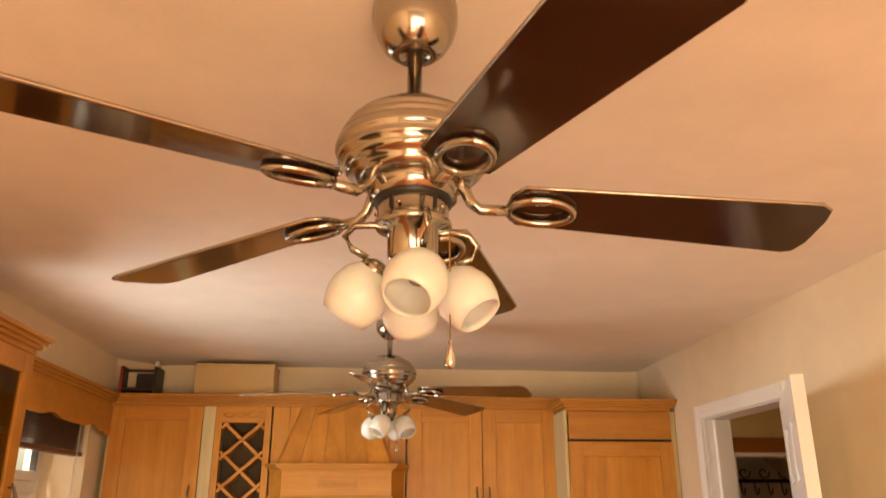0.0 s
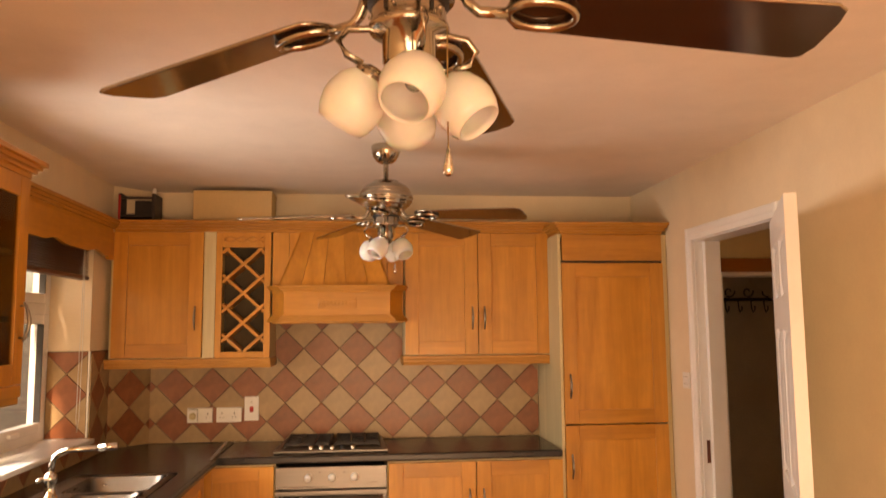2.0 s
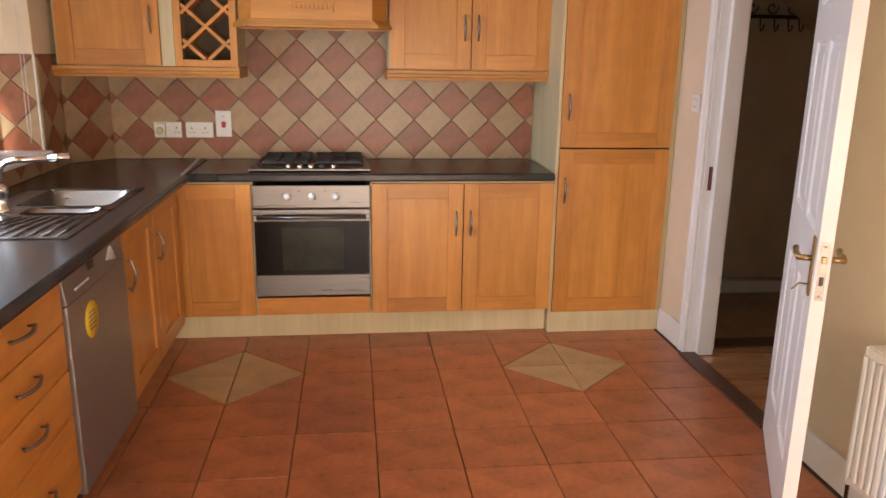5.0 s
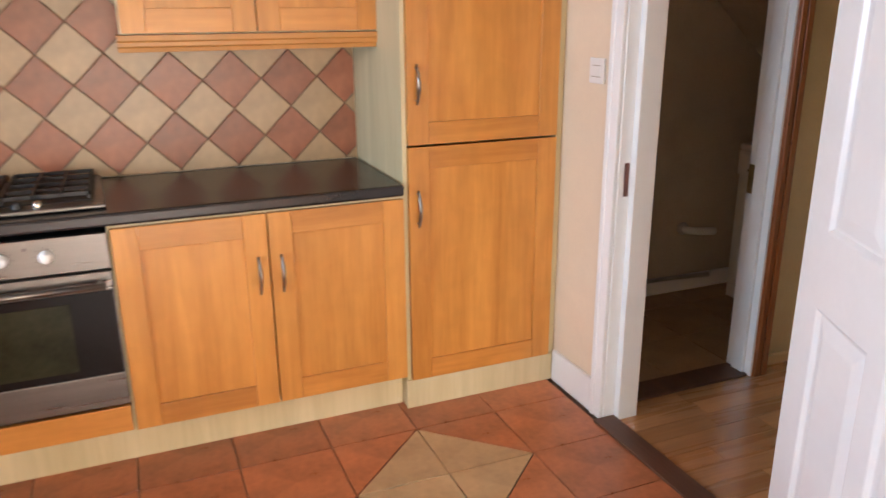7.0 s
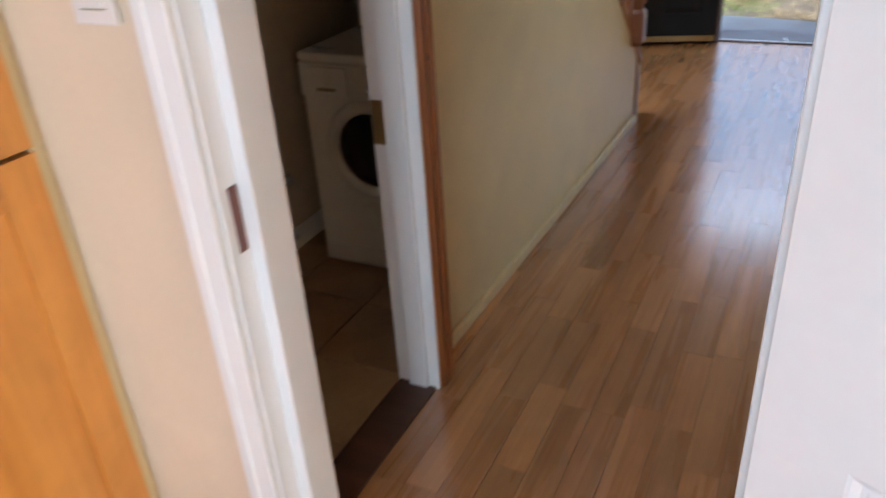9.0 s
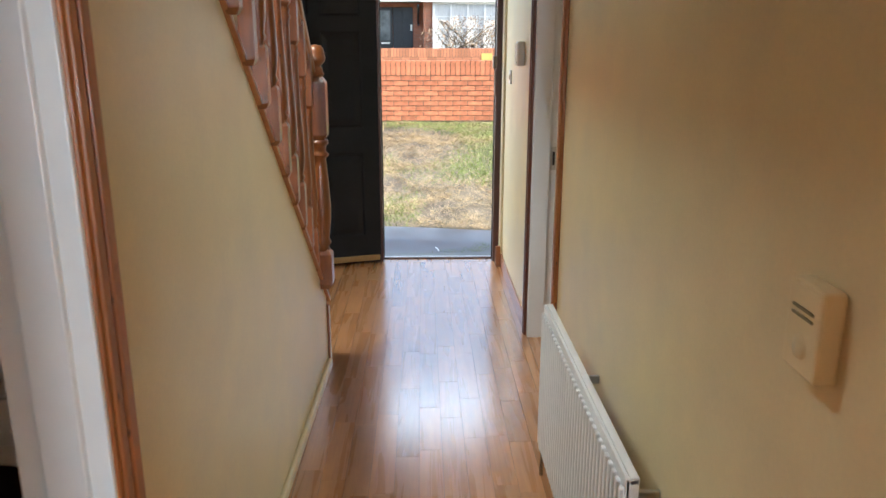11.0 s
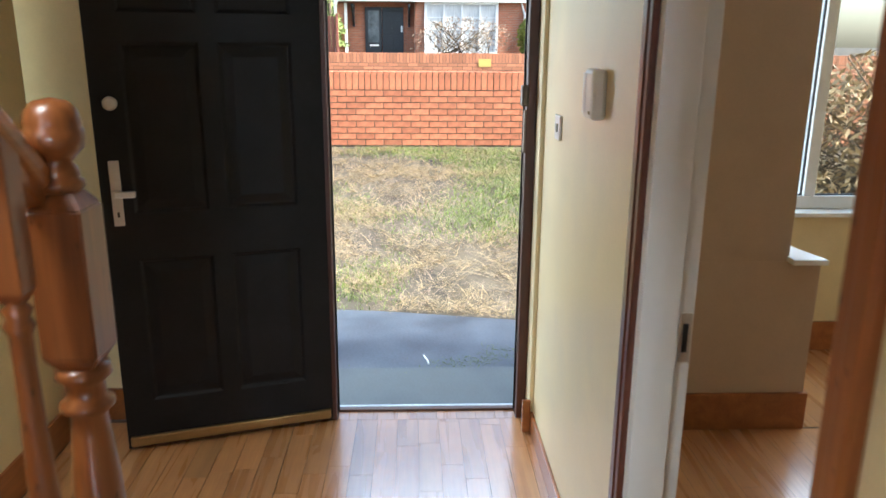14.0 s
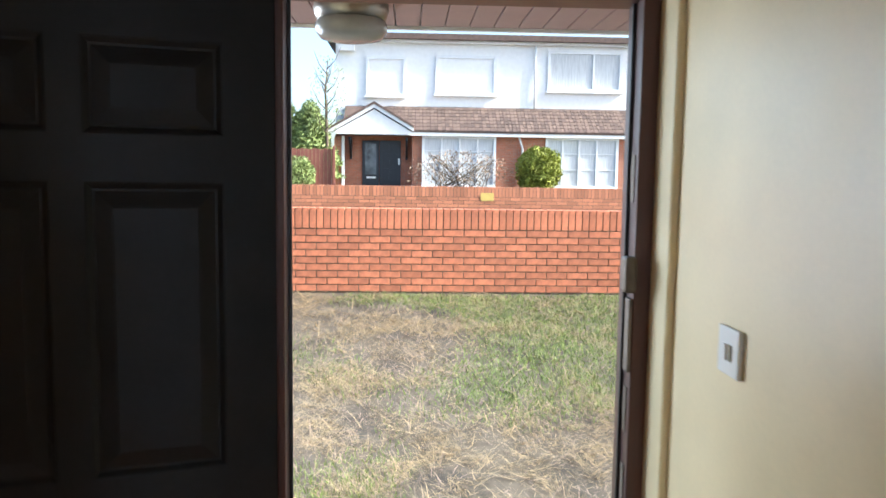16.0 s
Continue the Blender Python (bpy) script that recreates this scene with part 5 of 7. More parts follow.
part("strike_plate", boxes((UT_B - 0.002, UT_B - 0.0005, HL + 0.088, HL + 0.122, 0.765, 0.882)), M_BRASS, uf, "worn brass strike plate")

lf = thing("door_frame_living", "white jamb with mahogany architraves to the living room", "door frame", kind="structure")
part("jamb", boxes((LD_B - 0.03, LD_B, HR - 0.125, HR + 0.002, 0, 2.04), bev=0.002), M_WHITE, lf)
part("jamb", boxes((LD_A, LD_A + 0.03, HR - 0.125, HR + 0.002, 0, 2.04), bev=0.002), M_WHITE, lf)
part("stop", boxes((LD_B - 0.045, LD_B - 0.03, HR - 0.085, HR + 0.002, 0, 2.02), bev=0.002), M_WHITE, lf)
part("head", boxes((LD_A + 0.03, LD_B - 0.03, HR - 0.125, HR + 0.002, 2.01, 2.04), bev=0.002), M_WHITE, lf)
part("strike_plate", boxes((LD_B - 0.033, LD_B - 0.0295, HR - 0.120, HR - 0.094, 0.925, 1.045)), M_GALV, lf)
part("latch_hole", boxes((LD_B - 0.0345, LD_B - 0.033, HR - 0.113, HR - 0.101, 0.95, 1.02)), M_BLACK, lf)
part("architrave", joined(boxes((LD_A - 0.060, LD_A + 0.008, HR, HR + 0.018, 0, 2.09), bev=0.004), boxes((LD_A - 0.054, LD_A - 0.020, HR, HR + 0.022, 0, 2.084), bev=0.004)), M_PINE_T, lf, "orange stained pine architrave")
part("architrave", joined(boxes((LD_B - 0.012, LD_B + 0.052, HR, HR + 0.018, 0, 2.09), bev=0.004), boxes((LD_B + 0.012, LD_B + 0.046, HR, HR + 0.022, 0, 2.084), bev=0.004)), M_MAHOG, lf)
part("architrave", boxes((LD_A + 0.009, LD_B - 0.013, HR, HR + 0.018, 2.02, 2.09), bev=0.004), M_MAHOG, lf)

structure("skirting_hall", boxes((HX + 0.02, LD_A - 0.062, HR, HR + 0.014, 0, 0.09), (LD_B + 0.054, FX, HR, HR + 0.014, 0, 0.09), bev=0.003), M_PINE_X, "stained pine hall skirting board", "baseboard")
structure("skirting_stairs", moved(boxes((UT_B + 0.088, 5.10, HL - 0.020, HL, 0, 0.046), bev=0.007), SKEW), M_WALL, "white skirting along the under-stairs wall", "baseboard")
structure("skirting_front", boxes((FX - 0.016, FX, HR + 0.014, FD_A + 0.035, 0, 0.15), (FX - 0.018, FX, 2.255, HR - 0.135, 0, 0.172), (6.976, 6.992, FD_B + 0.02, STW, 0, 0.15), (5.15, 6.976, STW - 0.016, STW, 0, 0.15), bev=0.004), M_PINE_X, "stained pine skirting on the front wall", "baseboard")
structure("skirting_bay", boxes((7.704, 7.72, 0.3, 2.39, 0, 0.165), (FO, 7.70, 2.394, 2.409, 0, 0.165), (FX, FO, 2.254, 2.27, 0, 0.172), bev=0.003), M_PINE_X, "stained pine skirting in the bay", "baseboard")
structure("threshold_kitchen", boxes((XR - 0.045, XR + 0.045, DOOR_A + 0.024, DOOR_B - 0.002, 0.0008, 0.011), bev=0.003), M_THRESH, "dark wood threshold strip", "trim")
structure("threshold_under_stairs", boxes((UT_A - 0.014, UT_B - 0.002, HL - 0.002, HL + 0.118, -0.006, 0.010), bev=0.003), M_THRESH, "dark wood threshold under the stairs", "trim")

# ---- staircase ----
stair = thing("staircase", "straight closed stair with stained pine balustrade", "staircase")
RISE, GO = 0.186, 0.213
for i in range(1, 11):
    xs = 5.12 - GO * (i - 1)
    part("tread", boxes((xs - GO - 0.02, xs + 0.022, HL + 0.10, STW - 0.02, RISE * i - 0.025, RISE * i), bev=0.006), M_PINE_X, stair)
    part("riser", boxes((xs - 0.014, xs, HL + 0.10, STW - 0.02, RISE * (i - 1), RISE * i - 0.025)), M_WHITE, stair)
structure("stair_soffit", prism([(4.9, 0.02), (3.0, 1.66), (2.1, 2.41), (2.05, 2.40), (2.95, 1.62), (4.85, 0.0)], HL + 0.102, STW - 0.008, "y"), M_PLASTER, "sloping plaster soffit under the stairs", "wall")
cap = [(STR_X, string_z(STR_X) - 0.024), (STR_X, string_z(STR_X)), (3.0, string_z(3.0)), (3.0, string_z(3.0) - 0.024)]
part("string_capping", moved(prism(cap, HL - 0.016, HL + 0.085, "y", bev=0.004), SKEW), M_PINE_X, stair, "stained pine string capping")
part("wall_string", prism([(5.15, 0.02), (5.15, 0.40), (3.0, 0.40 + 2.15 * SLOPE), (3.0, 0.02 + 2.15 * SLOPE)], STW - 0.02, STW - 0.002, "y"), M_PINE_X, stair)
SY = HL + 0.012
RH = 0.945
rail = [(4.97, string_z(4.97) + RH - 0.035), (4.97, string_z(4.97) + RH + 0.012), (3.0, string_z(3.0) + RH + 0.012), (3.0, string_z(3.0) + RH - 0.035)]
part("handrail", joined(prism(rail, SY - 0.026, SY + 0.026, "y", bev=0.010), prism([(x, z - 0.028) for x, z in rail], SY - 0.016, SY + 0.016, "y", bev=0.003)), M_PINE_X, stair, "moulded pine handrail")


def square_block(bm, h, z0, z1, ch):
    """A square block with pointed shoulders, as left by turning."""
    rings = []
    for r, z in ((0.55, z0), (1.0, z0 + ch), (1.0, z1 - ch), (0.55, z1)):
        rings.append([bm.verts.new((sx * h * r, sy * h * r, z)) for sx, sy in ((1, 1), (-1, 1), (-1, -1), (1, -1))])
    for a, b in zip(rings, rings[1:]):
        for i in range(4):
            bm.faces.new((a[i], a[(i + 1) % 4], b[(i + 1) % 4], b[i]))
    bm.faces.new(rings[0][::-1])
    bm.faces.new(rings[-1])
    bmesh.ops.bevel(bm, geom=[e for e in bm.edges], offset=h * 0.07, segments=2, affect="EDGES")
    return bm


def spindle_mesh(bottom, top):
    zb, zt = bottom + 0.18, top - 0.22
    span = zt - zb
    prof = [(0.0, zb - 0.02), (0.019, zb - 0.01), (0.015, zb), (0.0225, zb + 0.012), (0.016, zb + 0.026), (0.020, zb + 0.045)]
    for s, r in ((0.06, 0.0235), (0.14, 0.0255), (0.26, 0.0245), (0.45, 0.0205), (0.70, 0.0170), (0.88, 0.0155)):
        prof.append((r, zb + 0.045 + (span - 0.09) * s))
    prof += [(0.016, zt - 0.045), (0.0215, zt - 0.032), (0.016, zt - 0.020), (0.0205, zt - 0.008), (0.014, zt), (0.016, zt + 0.01), (0.0, zt + 0.02)]
    return joined(square_block(bmesh.new(), 0.0215, bottom - 0.02, zb, 0.018), lathe(prof, 16), square_block(bmesh.new(), 0.0215, zt, top + 0.03, 0.018))


H_SP = RH - 0.03
me_sp = mesh_of("spindle", spindle_mesh(0.0, H_SP), M_PINE)
for i in range(13):
    x = 4.868 - 0.152 * i
    piece("spindle", me_sp, stair, Matrix.Translation((x, SY, string_z(x))))
newel = thing("newel_post", "turned pine newel post with a ball finial", "newel post", (4.985, 4.487, 0))
NEWEL_M = Matrix.Translation((0, 0, 0.183)) @ Matrix.Diagonal((0.9, 0.9, 0.888, 1))
nb = [square_block(bmesh.new(), 0.046, 0.30, 0.52, 0.03), square_block(bmesh.new(), 0.046, 1.078, 1.396, 0.03)]
nb.append(lathe([(0, 0.50), (0.036, 0.51), (0.030, 0.53), (0.044, 0.55), (0.032, 0.575), (0.038, 0.61), (0.046, 0.68), (0.047, 0.74), (0.041, 0.86), (0.034, 0.95), (0.031, 0.99), (0.046, 1.004), (0.046, 1.014), (0.033, 1.024), (0.034, 1.052), (0.047, 1.064), (0.044, 1.082), (0, 1.09)], 28))
part("shaft", moved(joined(*nb), NEWEL_M), M_PINE, newel)
part("finial", moved(lathe([(0.0, 1.386), (0.036, 1.392), (0.044, 1.400), (0.044, 1.410), (0.036, 1.416), (0.038, 1.424), (0.034, 1.432), (0.028, 1.442), (0.036, 1.452), (0.050, 1.464), (0.0535, 1.480), (0.052, 1.494), (0.049, 1.498), (0.050, 1.506), (0.044, 1.526), (0.030, 1.540), (0.0, 1.546)], 32), NEWEL_M @ Matrix.Diagonal((0.88, 0.88, 1, 1))), M_PINE, newel, "turned finial")
structure("string_end_trim", joined(boxes((5.10, 5.128, HL - 0.010, HL + 0.10, 0, string_z(5.12) - 0.05), bev=0.003)), M_PINE, "stained pine end trim of the under-stairs wall", "trim")
structure("string_end_edge", boxes((5.129, 5.137, HL - 0.012, HL + 0.03, 0, string_z(5.12) - 0.06), bev=0.002), M_WHITE, "white edge bead at the stair foot", "trim")

# ---- hall fixtures ----
radiator("white ribbed panel radiator in the hall", (4.06, HR + 0.145, 0), 180, 1.09, 0.135, 0.685, deep=0.024, gap=0.119)
th = thing("thermostat", "white wall thermostat with a dial", "thermostat", (2.62, HR + 0.0005, 1.11), 180)
th.matrix_basis = pose(2.625, HR + 0.0005, 1.105, 0, 0, 180)
part("case", boxes((0, 0.095, -0.036, 0, 0, 0.135), bev=0.006), M_WALL, th)
part("slot", boxes((0.02, 0.076, -0.0385, -0.035, 0.085, 0.089), (0.02, 0.076, -0.0385, -0.035, 0.096, 0.100)), M_GREYTXT, th)
part("dial", moved(lathe([(0.018, 0), (0.016, 0.004), (0, 0.005)], 20), Matrix.Translation((0.05, -0.036, 0.042)) @ pose(0, 0, 0, 90)), M_WALL, th)
ch = thing("door_chime", "white plastic door chime box with ribbed grille", "door chime", (5.995, HR + 0.0005, 1.430), 180)
part("case", boxes((0, 0.106, -0.042, 0, 0.006, 0.140), bev=0.012), M_WHITE_P, ch)
for i in range(13):
    part("grille_rib", boxes((0.003, 0.036, -0.0445, -0.03, 0.022 + i * 0.0085, 0.0265 + i * 0.0085)), M_WHITE_P, ch)
part("mark", boxes((0.074, 0.092, -0.0432, -0.041, 0.022, 0.030)), M_GREYTXT, ch)
plate("light_switch", "white hall light switch near the front door", (6.576, HR + 0.0005, 1.308), 0.086, 0.086, [("rocker", (0.028, 0.042, -0.015, -0.0095, 0.028, 0.056), M_WHITE_P), ("rocker", (0.046, 0.060, -0.013, -0.0095, 0.028, 0.056), M_GREYTXT)], rz=180, cat="switch")

# ---- utility under the stairs ----
wm = thing("washing_machine", "white front-loading washing machine under the stairs", "washing machine", (3.165, 5.255, 0), -90)
part("body", boxes((0, 0.595, 0.0, 0.54, 0.012, 0.80), bev=0.006), M_WHITE_P, wm)
part("top", boxes((-0.003, 0.598, -0.008, 0.55, 0.80, 0.83), bev=0.008), M_WHITE_P, wm)
part("control_panel", boxes((0.0, 0.595, -0.012, 0.0, 0.675, 0.795), bev=0.004), M_WHITE_P, wm)
part("drawer", boxes((0.03, 0.20, -0.018, -0.010, 0.685, 0.785), bev=0.004), M_WHITE_P, wm)
part("drawer_grip", boxes((0.075, 0.15, -0.0195, -0.017, 0.70, 0.712)), M_GREYTXT, wm)
part("program_dial", moved(lathe([(0.028, 0), (0.026, 0.018), (0, 0.019)], 22), Matrix.Translation((0.47, -0.012, 0.735)) @ pose(0, 0, 0, 90)), M_WHITE_P, wm)
for i in range(4):
    part("button", boxes((0.26 + i * 0.035, 0.28 + i * 0.035, -0.016, -0.011, 0.705, 0.717), bev=0.002), M_WHITE_P, wm)
wd = part("door", moved(lathe([(0.185, 0.0), (0.183, 0.018), (0.165, 0.026), (0.145, 0.024), (0.135, 0.012), (0.135, 0.0)], 40), Matrix.Translation((0.27, 0.0, 0.495)) @ pose(0, 0, 0, 90)), M_WHITE_P, wm, "round white porthole ring")
part("glass", moved(lathe([(0.136, 0.012), (0.12, 0.020), (0.08, 0.034), (0, 0.040)], 32), Matrix.Translation((0.27, 0.0, 0.495)) @ pose(0, 0, 0, 90)), M_OVENGLASS, wd, "dark porthole glass")
part("kick_plate", boxes((0.02, 0.575, -0.006, 0.0, 0.02, 0.09), bev=0.002), M_WHITE_P, wm)
for x in (0.05, 0.54):
    for y in (0.05, 0.49):
        part("foot", lathe([(0.02, 0), (0.02, 0.012), (0, 0.012)], 12, (x, y, 0)), M_BLACK, wm)
structure("skirting_utility", boxes((HX, 3.86, STW - 0.016, STW, 0, 0.09), bev=0.003), M_WHITE, "white skirting in the utility space", "baseboard")
structure("lining_utility", boxes((HX + 0.001, 3.86, STW - 0.006, STW - 0.0005, 0.09, CEIL - 0.001)), M_PLASTER, "dull plaster on the utility wall", "wall")
pp = thing("waste_pipe", "white plastic waste pipe with a grey trap", "pipe", (2.98, STW - 0.06, 0))
part("elbow", tube([(0.0, 0.05, 0.36), (0.0, 0.0, 0.36), (0.06, -0.01, 0.35), (0.17, -0.01, 0.34)], 0.021, 12), M_WHITE_P, pp)
part("collar", moved(lathe([(0.034, 0), (0.036, 0.008), (0.030, 0.022), (0, 0.024)], 18), Matrix.Translation((0, 0.045, 0.36)) @ pose(0, 0, 0, 90)), M_GALV, pp)
hose = thing("drain_hose", "grey hose lying along the utility skirting", "hose", (2.2, STW - 0.05, 0))
part("hose", tube([(0, 0, 0.105), (0.3, -0.005, 0.108), (0.7, 0.0, 0.100), (0.95, -0.01, 0.09)], 0.012, 10), M_GALV, hose)
part("clip", boxes((0.3, 0.32, -0.02, 0.044, 0.09, 0.125)), M_WHITE_P, hose)
hk = thing("coat_hooks", "black wrought iron coat rack with scrolls and hooks", "coat rack", (2.43, STW - 0.020, 1.73))
part("bar", boxes((0, 0.42, 0, 0.006, 0.0, 0.022)), M_BLACK, hk)
for cx in (0.08, 0.21, 0.34):
    sc = [(cx + (0.012 + 0.0045 * a) * math.cos(a), -0.002, 0.062 + (0.012 + 0.0045 * a) * math.sin(a)) for a in [j * 0.5 for j in range(14)]]
    part("scroll", tube(sc, 0.0045, 6), M_BLACK, hk)
for cx in (0.05, 0.14, 0.23, 0.32, 0.39):
    part("hook", tube([(cx, 0, 0.01), (cx, -0.01, -0.05), (cx, -0.025, -0.075), (cx, -0.05, -0.06), (cx, -0.052, -0.035)], 0.0045, 6), M_BLACK, hk)

# ---- front door ----
ff = thing("door_frame_front", "dark mahogany front door frame with steel keeps", "door frame", kind="structure")
part("post", boxes((6.955, 7.075, FD_A - 0.002, FD_A + 0.042, 0, 2.12), bev=0.003), M_MAHOG_D, ff)
part("post", boxes((6.955, 7.075, FD_B - 0.062, FD_B + 0.002, 0, 2.12), bev=0.003), M_MAHOG_D, ff)
part("head", boxes((6.955, 7.075, FD_A + 0.042, FD_B - 0.062, 2.06, 2.12), bev=0.003), M_MAHOG_D, ff)
part("seal", boxes((7.010, 7.018, FD_A + 0.042, FD_A + 0.050, 0.02, 2.06), (7.010, 7.018, FD_B - 0.070, FD_B - 0.062, 0.02, 2.06)), M_BLACK, ff)
part("sill", boxes((7.032, 7.062, FD_A + 0.042, FD_B - 0.062, -0.02, 0.010), bev=0.003), M_THRESH, ff, "dark timber threshold")
part("sill_strip", boxes((7.064, 7.080, FD_A + 0.042, FD_B - 0.062, -0.24, 0.010), bev=0.002), M_GALV, ff, "aluminium threshold strip")
part("keep", boxes((6.958, 6.990, FD_A + 0.040, FD_A + 0.050, 1.20, 1.375), bev=0.002), M_TARNISH, ff)
part("night_latch_keep", boxes((6.944, 6.985, FD_A + 0.036, FD_A + 0.066, 1.39, 1.475), bev=0.008), M_TARNISH, ff, "cast night latch keep")
for z in (0.30, 0.86, 1.05, 1.60):
    part("keep_plate", boxes((6.975, 6.998, FD_A + 0.0415, FD_A + 0.0445, z, z + 0.11)), M_TARNISH, ff)
part("reveal", boxes((FX + 0.004, 6.956, FD_A - 0.014, FD_A + 0.002, 0, 2.12), (6.93, 6.954, FD_B + 0.004, FD_B + 0.008, 2.0, 2.12)), M_WALL, ff, "cream plaster reveal")
FH = Vector((6.962, FD_B - 0.040))
fway = math.degrees(math.atan2(5.165 - FH.y, 6.715 - FH.x))
fd = thing("door_front", "open black panelled front door with chrome handle", "door", (FH.x, FH.y, 0.014), fway, kind="structure")
FW = 0.845
panel_door(fd, FW, 2.03, 0.044, M_DOORBLK, ((0.11, 0.39), (0.455, 0.735)), ((0.20, 0.80), (0.98, 1.62), (1.72, 1.92)))
part("weather_bar", boxes((0.01, FW - 0.01, 0.022, 0.040, 0.012, 0.055), bev=0.006), M_BRASS, fd, "dull brass weather bar")
part("weather_bar", boxes((0.01, FW - 0.01, -0.040, -0.022, 0.012, 0.055), bev=0.006), M_BRASS, fd, "dull brass weather bar")
for s in (-1, 1):
    lo, hi = sorted((s * 0.022, s * 0.030))
    part("handle_plate", boxes((FW - 0.075, FW - 0.037, lo, hi, 0.94, 1.19), bev=0.003), M_GALV, fd)
    part("lever", joined(boxes((FW - 0.066, FW - 0.046, min(s * 0.03, s * 0.062), max(s * 0.03, s * 0.062), 1.055, 1.075), bev=0.003), boxes((FW - 0.125, FW - 0.046, min(s * 0.05, s * 0.066), max(s * 0.05, s * 0.066), 1.052, 1.078), bev=0.006)), M_GALV, fd)
    part("keyhole", boxes((FW - 0.060, FW - 0.052, min(s * 0.0295, s * 0.031), max(s * 0.0295, s * 0.031), 0.975, 0.995)), M_BLACK, fd)
    part("latch_knob", moved(lathe([(0.026, 0), (0.026, 0.010), (0.018, 0.016), (0, 0.018)], 22), Matrix.Translation((FW - 0.065, s * 0.022, 1.40)) @ pose(0, 0, 0, 90 if s < 0 else -90)), M_GALV, fd)
for z in (0.22, 1.03, 1.74):
    part("hinge", joined(tube([(-0.004, -0.026, z), (-0.004, -0.026, z + 0.10)], 0.0065, 10), boxes((-0.002, 0.03, -0.024, -0.021, z + 0.005, z + 0.095))), M_BRASS, fd)

# ---- bay window of the living room ----
bw = thing("window_bay", "white upvc bay window of the living room", "window", (7.80, 0.3, 0), 90, kind="structure")
fr = [(0, 2.10, -0.035, 0.035, 0.79, 0.86), (0, 2.10, -0.035, 0.035, 2.04, 2.1)]
for x in (0.0, 0.76, 1.53, 2.04):
    fr.append((x, x + 0.06, -0.035, 0.035, 0.86, 2.04))
part("window_frame", boxes(*fr, bev=0.004), M_UPVC, bw)
for x0, x1 in ((0.05, 0.77), (0.81, 1.54), (1.58, 2.05)):
    part("seal", boxes((x0 + 0.006, x1 - 0.006, -0.002, 0.012, 0.856, 0.866), (x0 + 0.006, x0 + 0.016, -0.002, 0.012, 0.866, 2.04), (x1 - 0.016, x1 - 0.006, -0.002, 0.012, 0.866, 2.04)), M_BLACK, bw)
    p = part("pane", boxes((x0, x1, -0.012, -0.006, 0.85, 2.05)), M_GLASS, bw)
    p.visible_shadow = False
bs = thing("window_bay_side", "white upvc side light of the bay window", "window", (FO + 0.02, 2.47, 0), 0, kind="structure")
part("window_frame", boxes((0, 0.62, -0.035, 0.035, 0.79, 0.86), (0, 0.62, -0.035, 0.035, 2.04, 2.1), (0, 0.06, -0.035, 0.035, 0.86, 2.04), (0.56, 0.62, -0.035, 0.035, 0.86, 2.04), bev=0.004), M_UPVC, bs)
p = part("pane", boxes((0.05, 0.57, -0.006, 0.0, 0.85, 2.05)), M_GLASS, bs)
p.visible_shadow = False

# ---- porch ----
por = thing("porch_canopy", "flat porch canopy with boarded soffit", "porch", (0, 0, 0))
part("roof", boxes((FO + 0.01, 8.40, 2.6, 5.6, 2.285, 2.42)), M_RENDER, por)
for i in range(30):
    y0 = 2.6 + i * 0.1
    part("soffit_board", boxes((FO + 0.012, 8.395, y0, y0 + 0.096, 2.262, 2.284), bev=0.003), M_SOFFIT, por)
part("fascia", boxes((8.40, 8.425, 2.58, 5.62, 2.25, 2.43), bev=0.003), M_UPVC, por)
pl = thing("porch_lamp", "round porch ceiling lamp with clear glass", "lamp", (8.02, 4.25, 2.262))
pl.scale = (1.15, 1.15, 1.15)
part("base", lathe([(0.115, 0), (0.118, -0.02), (0.108, -0.05), (0, -0.05)], 32), M_PEWTER, pl)
part("glass", lathe([(0.105, -0.05), (0.112, -0.062), (0.112, -0.085), (0.095, -0.105), (0.05, -0.114), (0, -0.116)], 32), M_LAMPGLASS, pl, "frosted glass bowl")

# ---- outdoors ----
def ground_z(x, y):
    if x < 9.0:
        return -0.26
    if x < 13.2:
        s = (x - 9.0) / 4.2
        return -0.26 + 0.64 * (s ** 0.85) + 0.035 * noise.noise(Vector((x * 1.3, y * 1.3, 0))) * min(1, s * 4)
    if x < 38:
        return 0.38 + (x - 13.2) * 0.030
    return 1.124


gx = [-300, -60, -20, -6, 4, 7.2, 8.6, 8.8] + [9.0 + 0.15 * i for i in range(29)] + [14, 17, 20, 24, 30, 38, 60, 300]
gy = [-300, -60, -20, -6, -2, 0] + [0.5 + 0.2 * i for i in range(36)] + [9, 12, 20, 60, 300]
gb = bmesh.new()
grid = [[gb.verts.new((x, y, ground_z(x, y))) for y in gy] for x in gx]
for i in range(len(gx) - 1):
    for j in range(len(gy) - 1):
        gb.faces.new((grid[i][j], grid[i + 1][j], grid[i + 1][j + 1], grid[i][j + 1]))
structure("ground", gb, M_SOIL, "rough lawn ground that rises to the brick wall", "ground")
edge = []
for i in range(41):
    y = -1.0 + i * 0.25
    edge.append((8.93 + 0.10 * math.sin(y * 1.7) + 0.09 * (y - 3.8) * 0.6 + 0.03 * noise.noise(Vector((y * 4, 0, 0))), y))
structure("path", prism([(FO + 0.01, -1.0)] + edge + [(FO + 0.01, 9.0)], -0.30, -0.235, "z"), M_PATH, "damp grey concrete path with mossy edges", "path")
structure("doorstep", boxes((FO + 0.012, 8.03, 2.7, 5.4, -0.30, -0.229), bev=0.006), M_STEP, "pale worn concrete doorstep slab", "step")
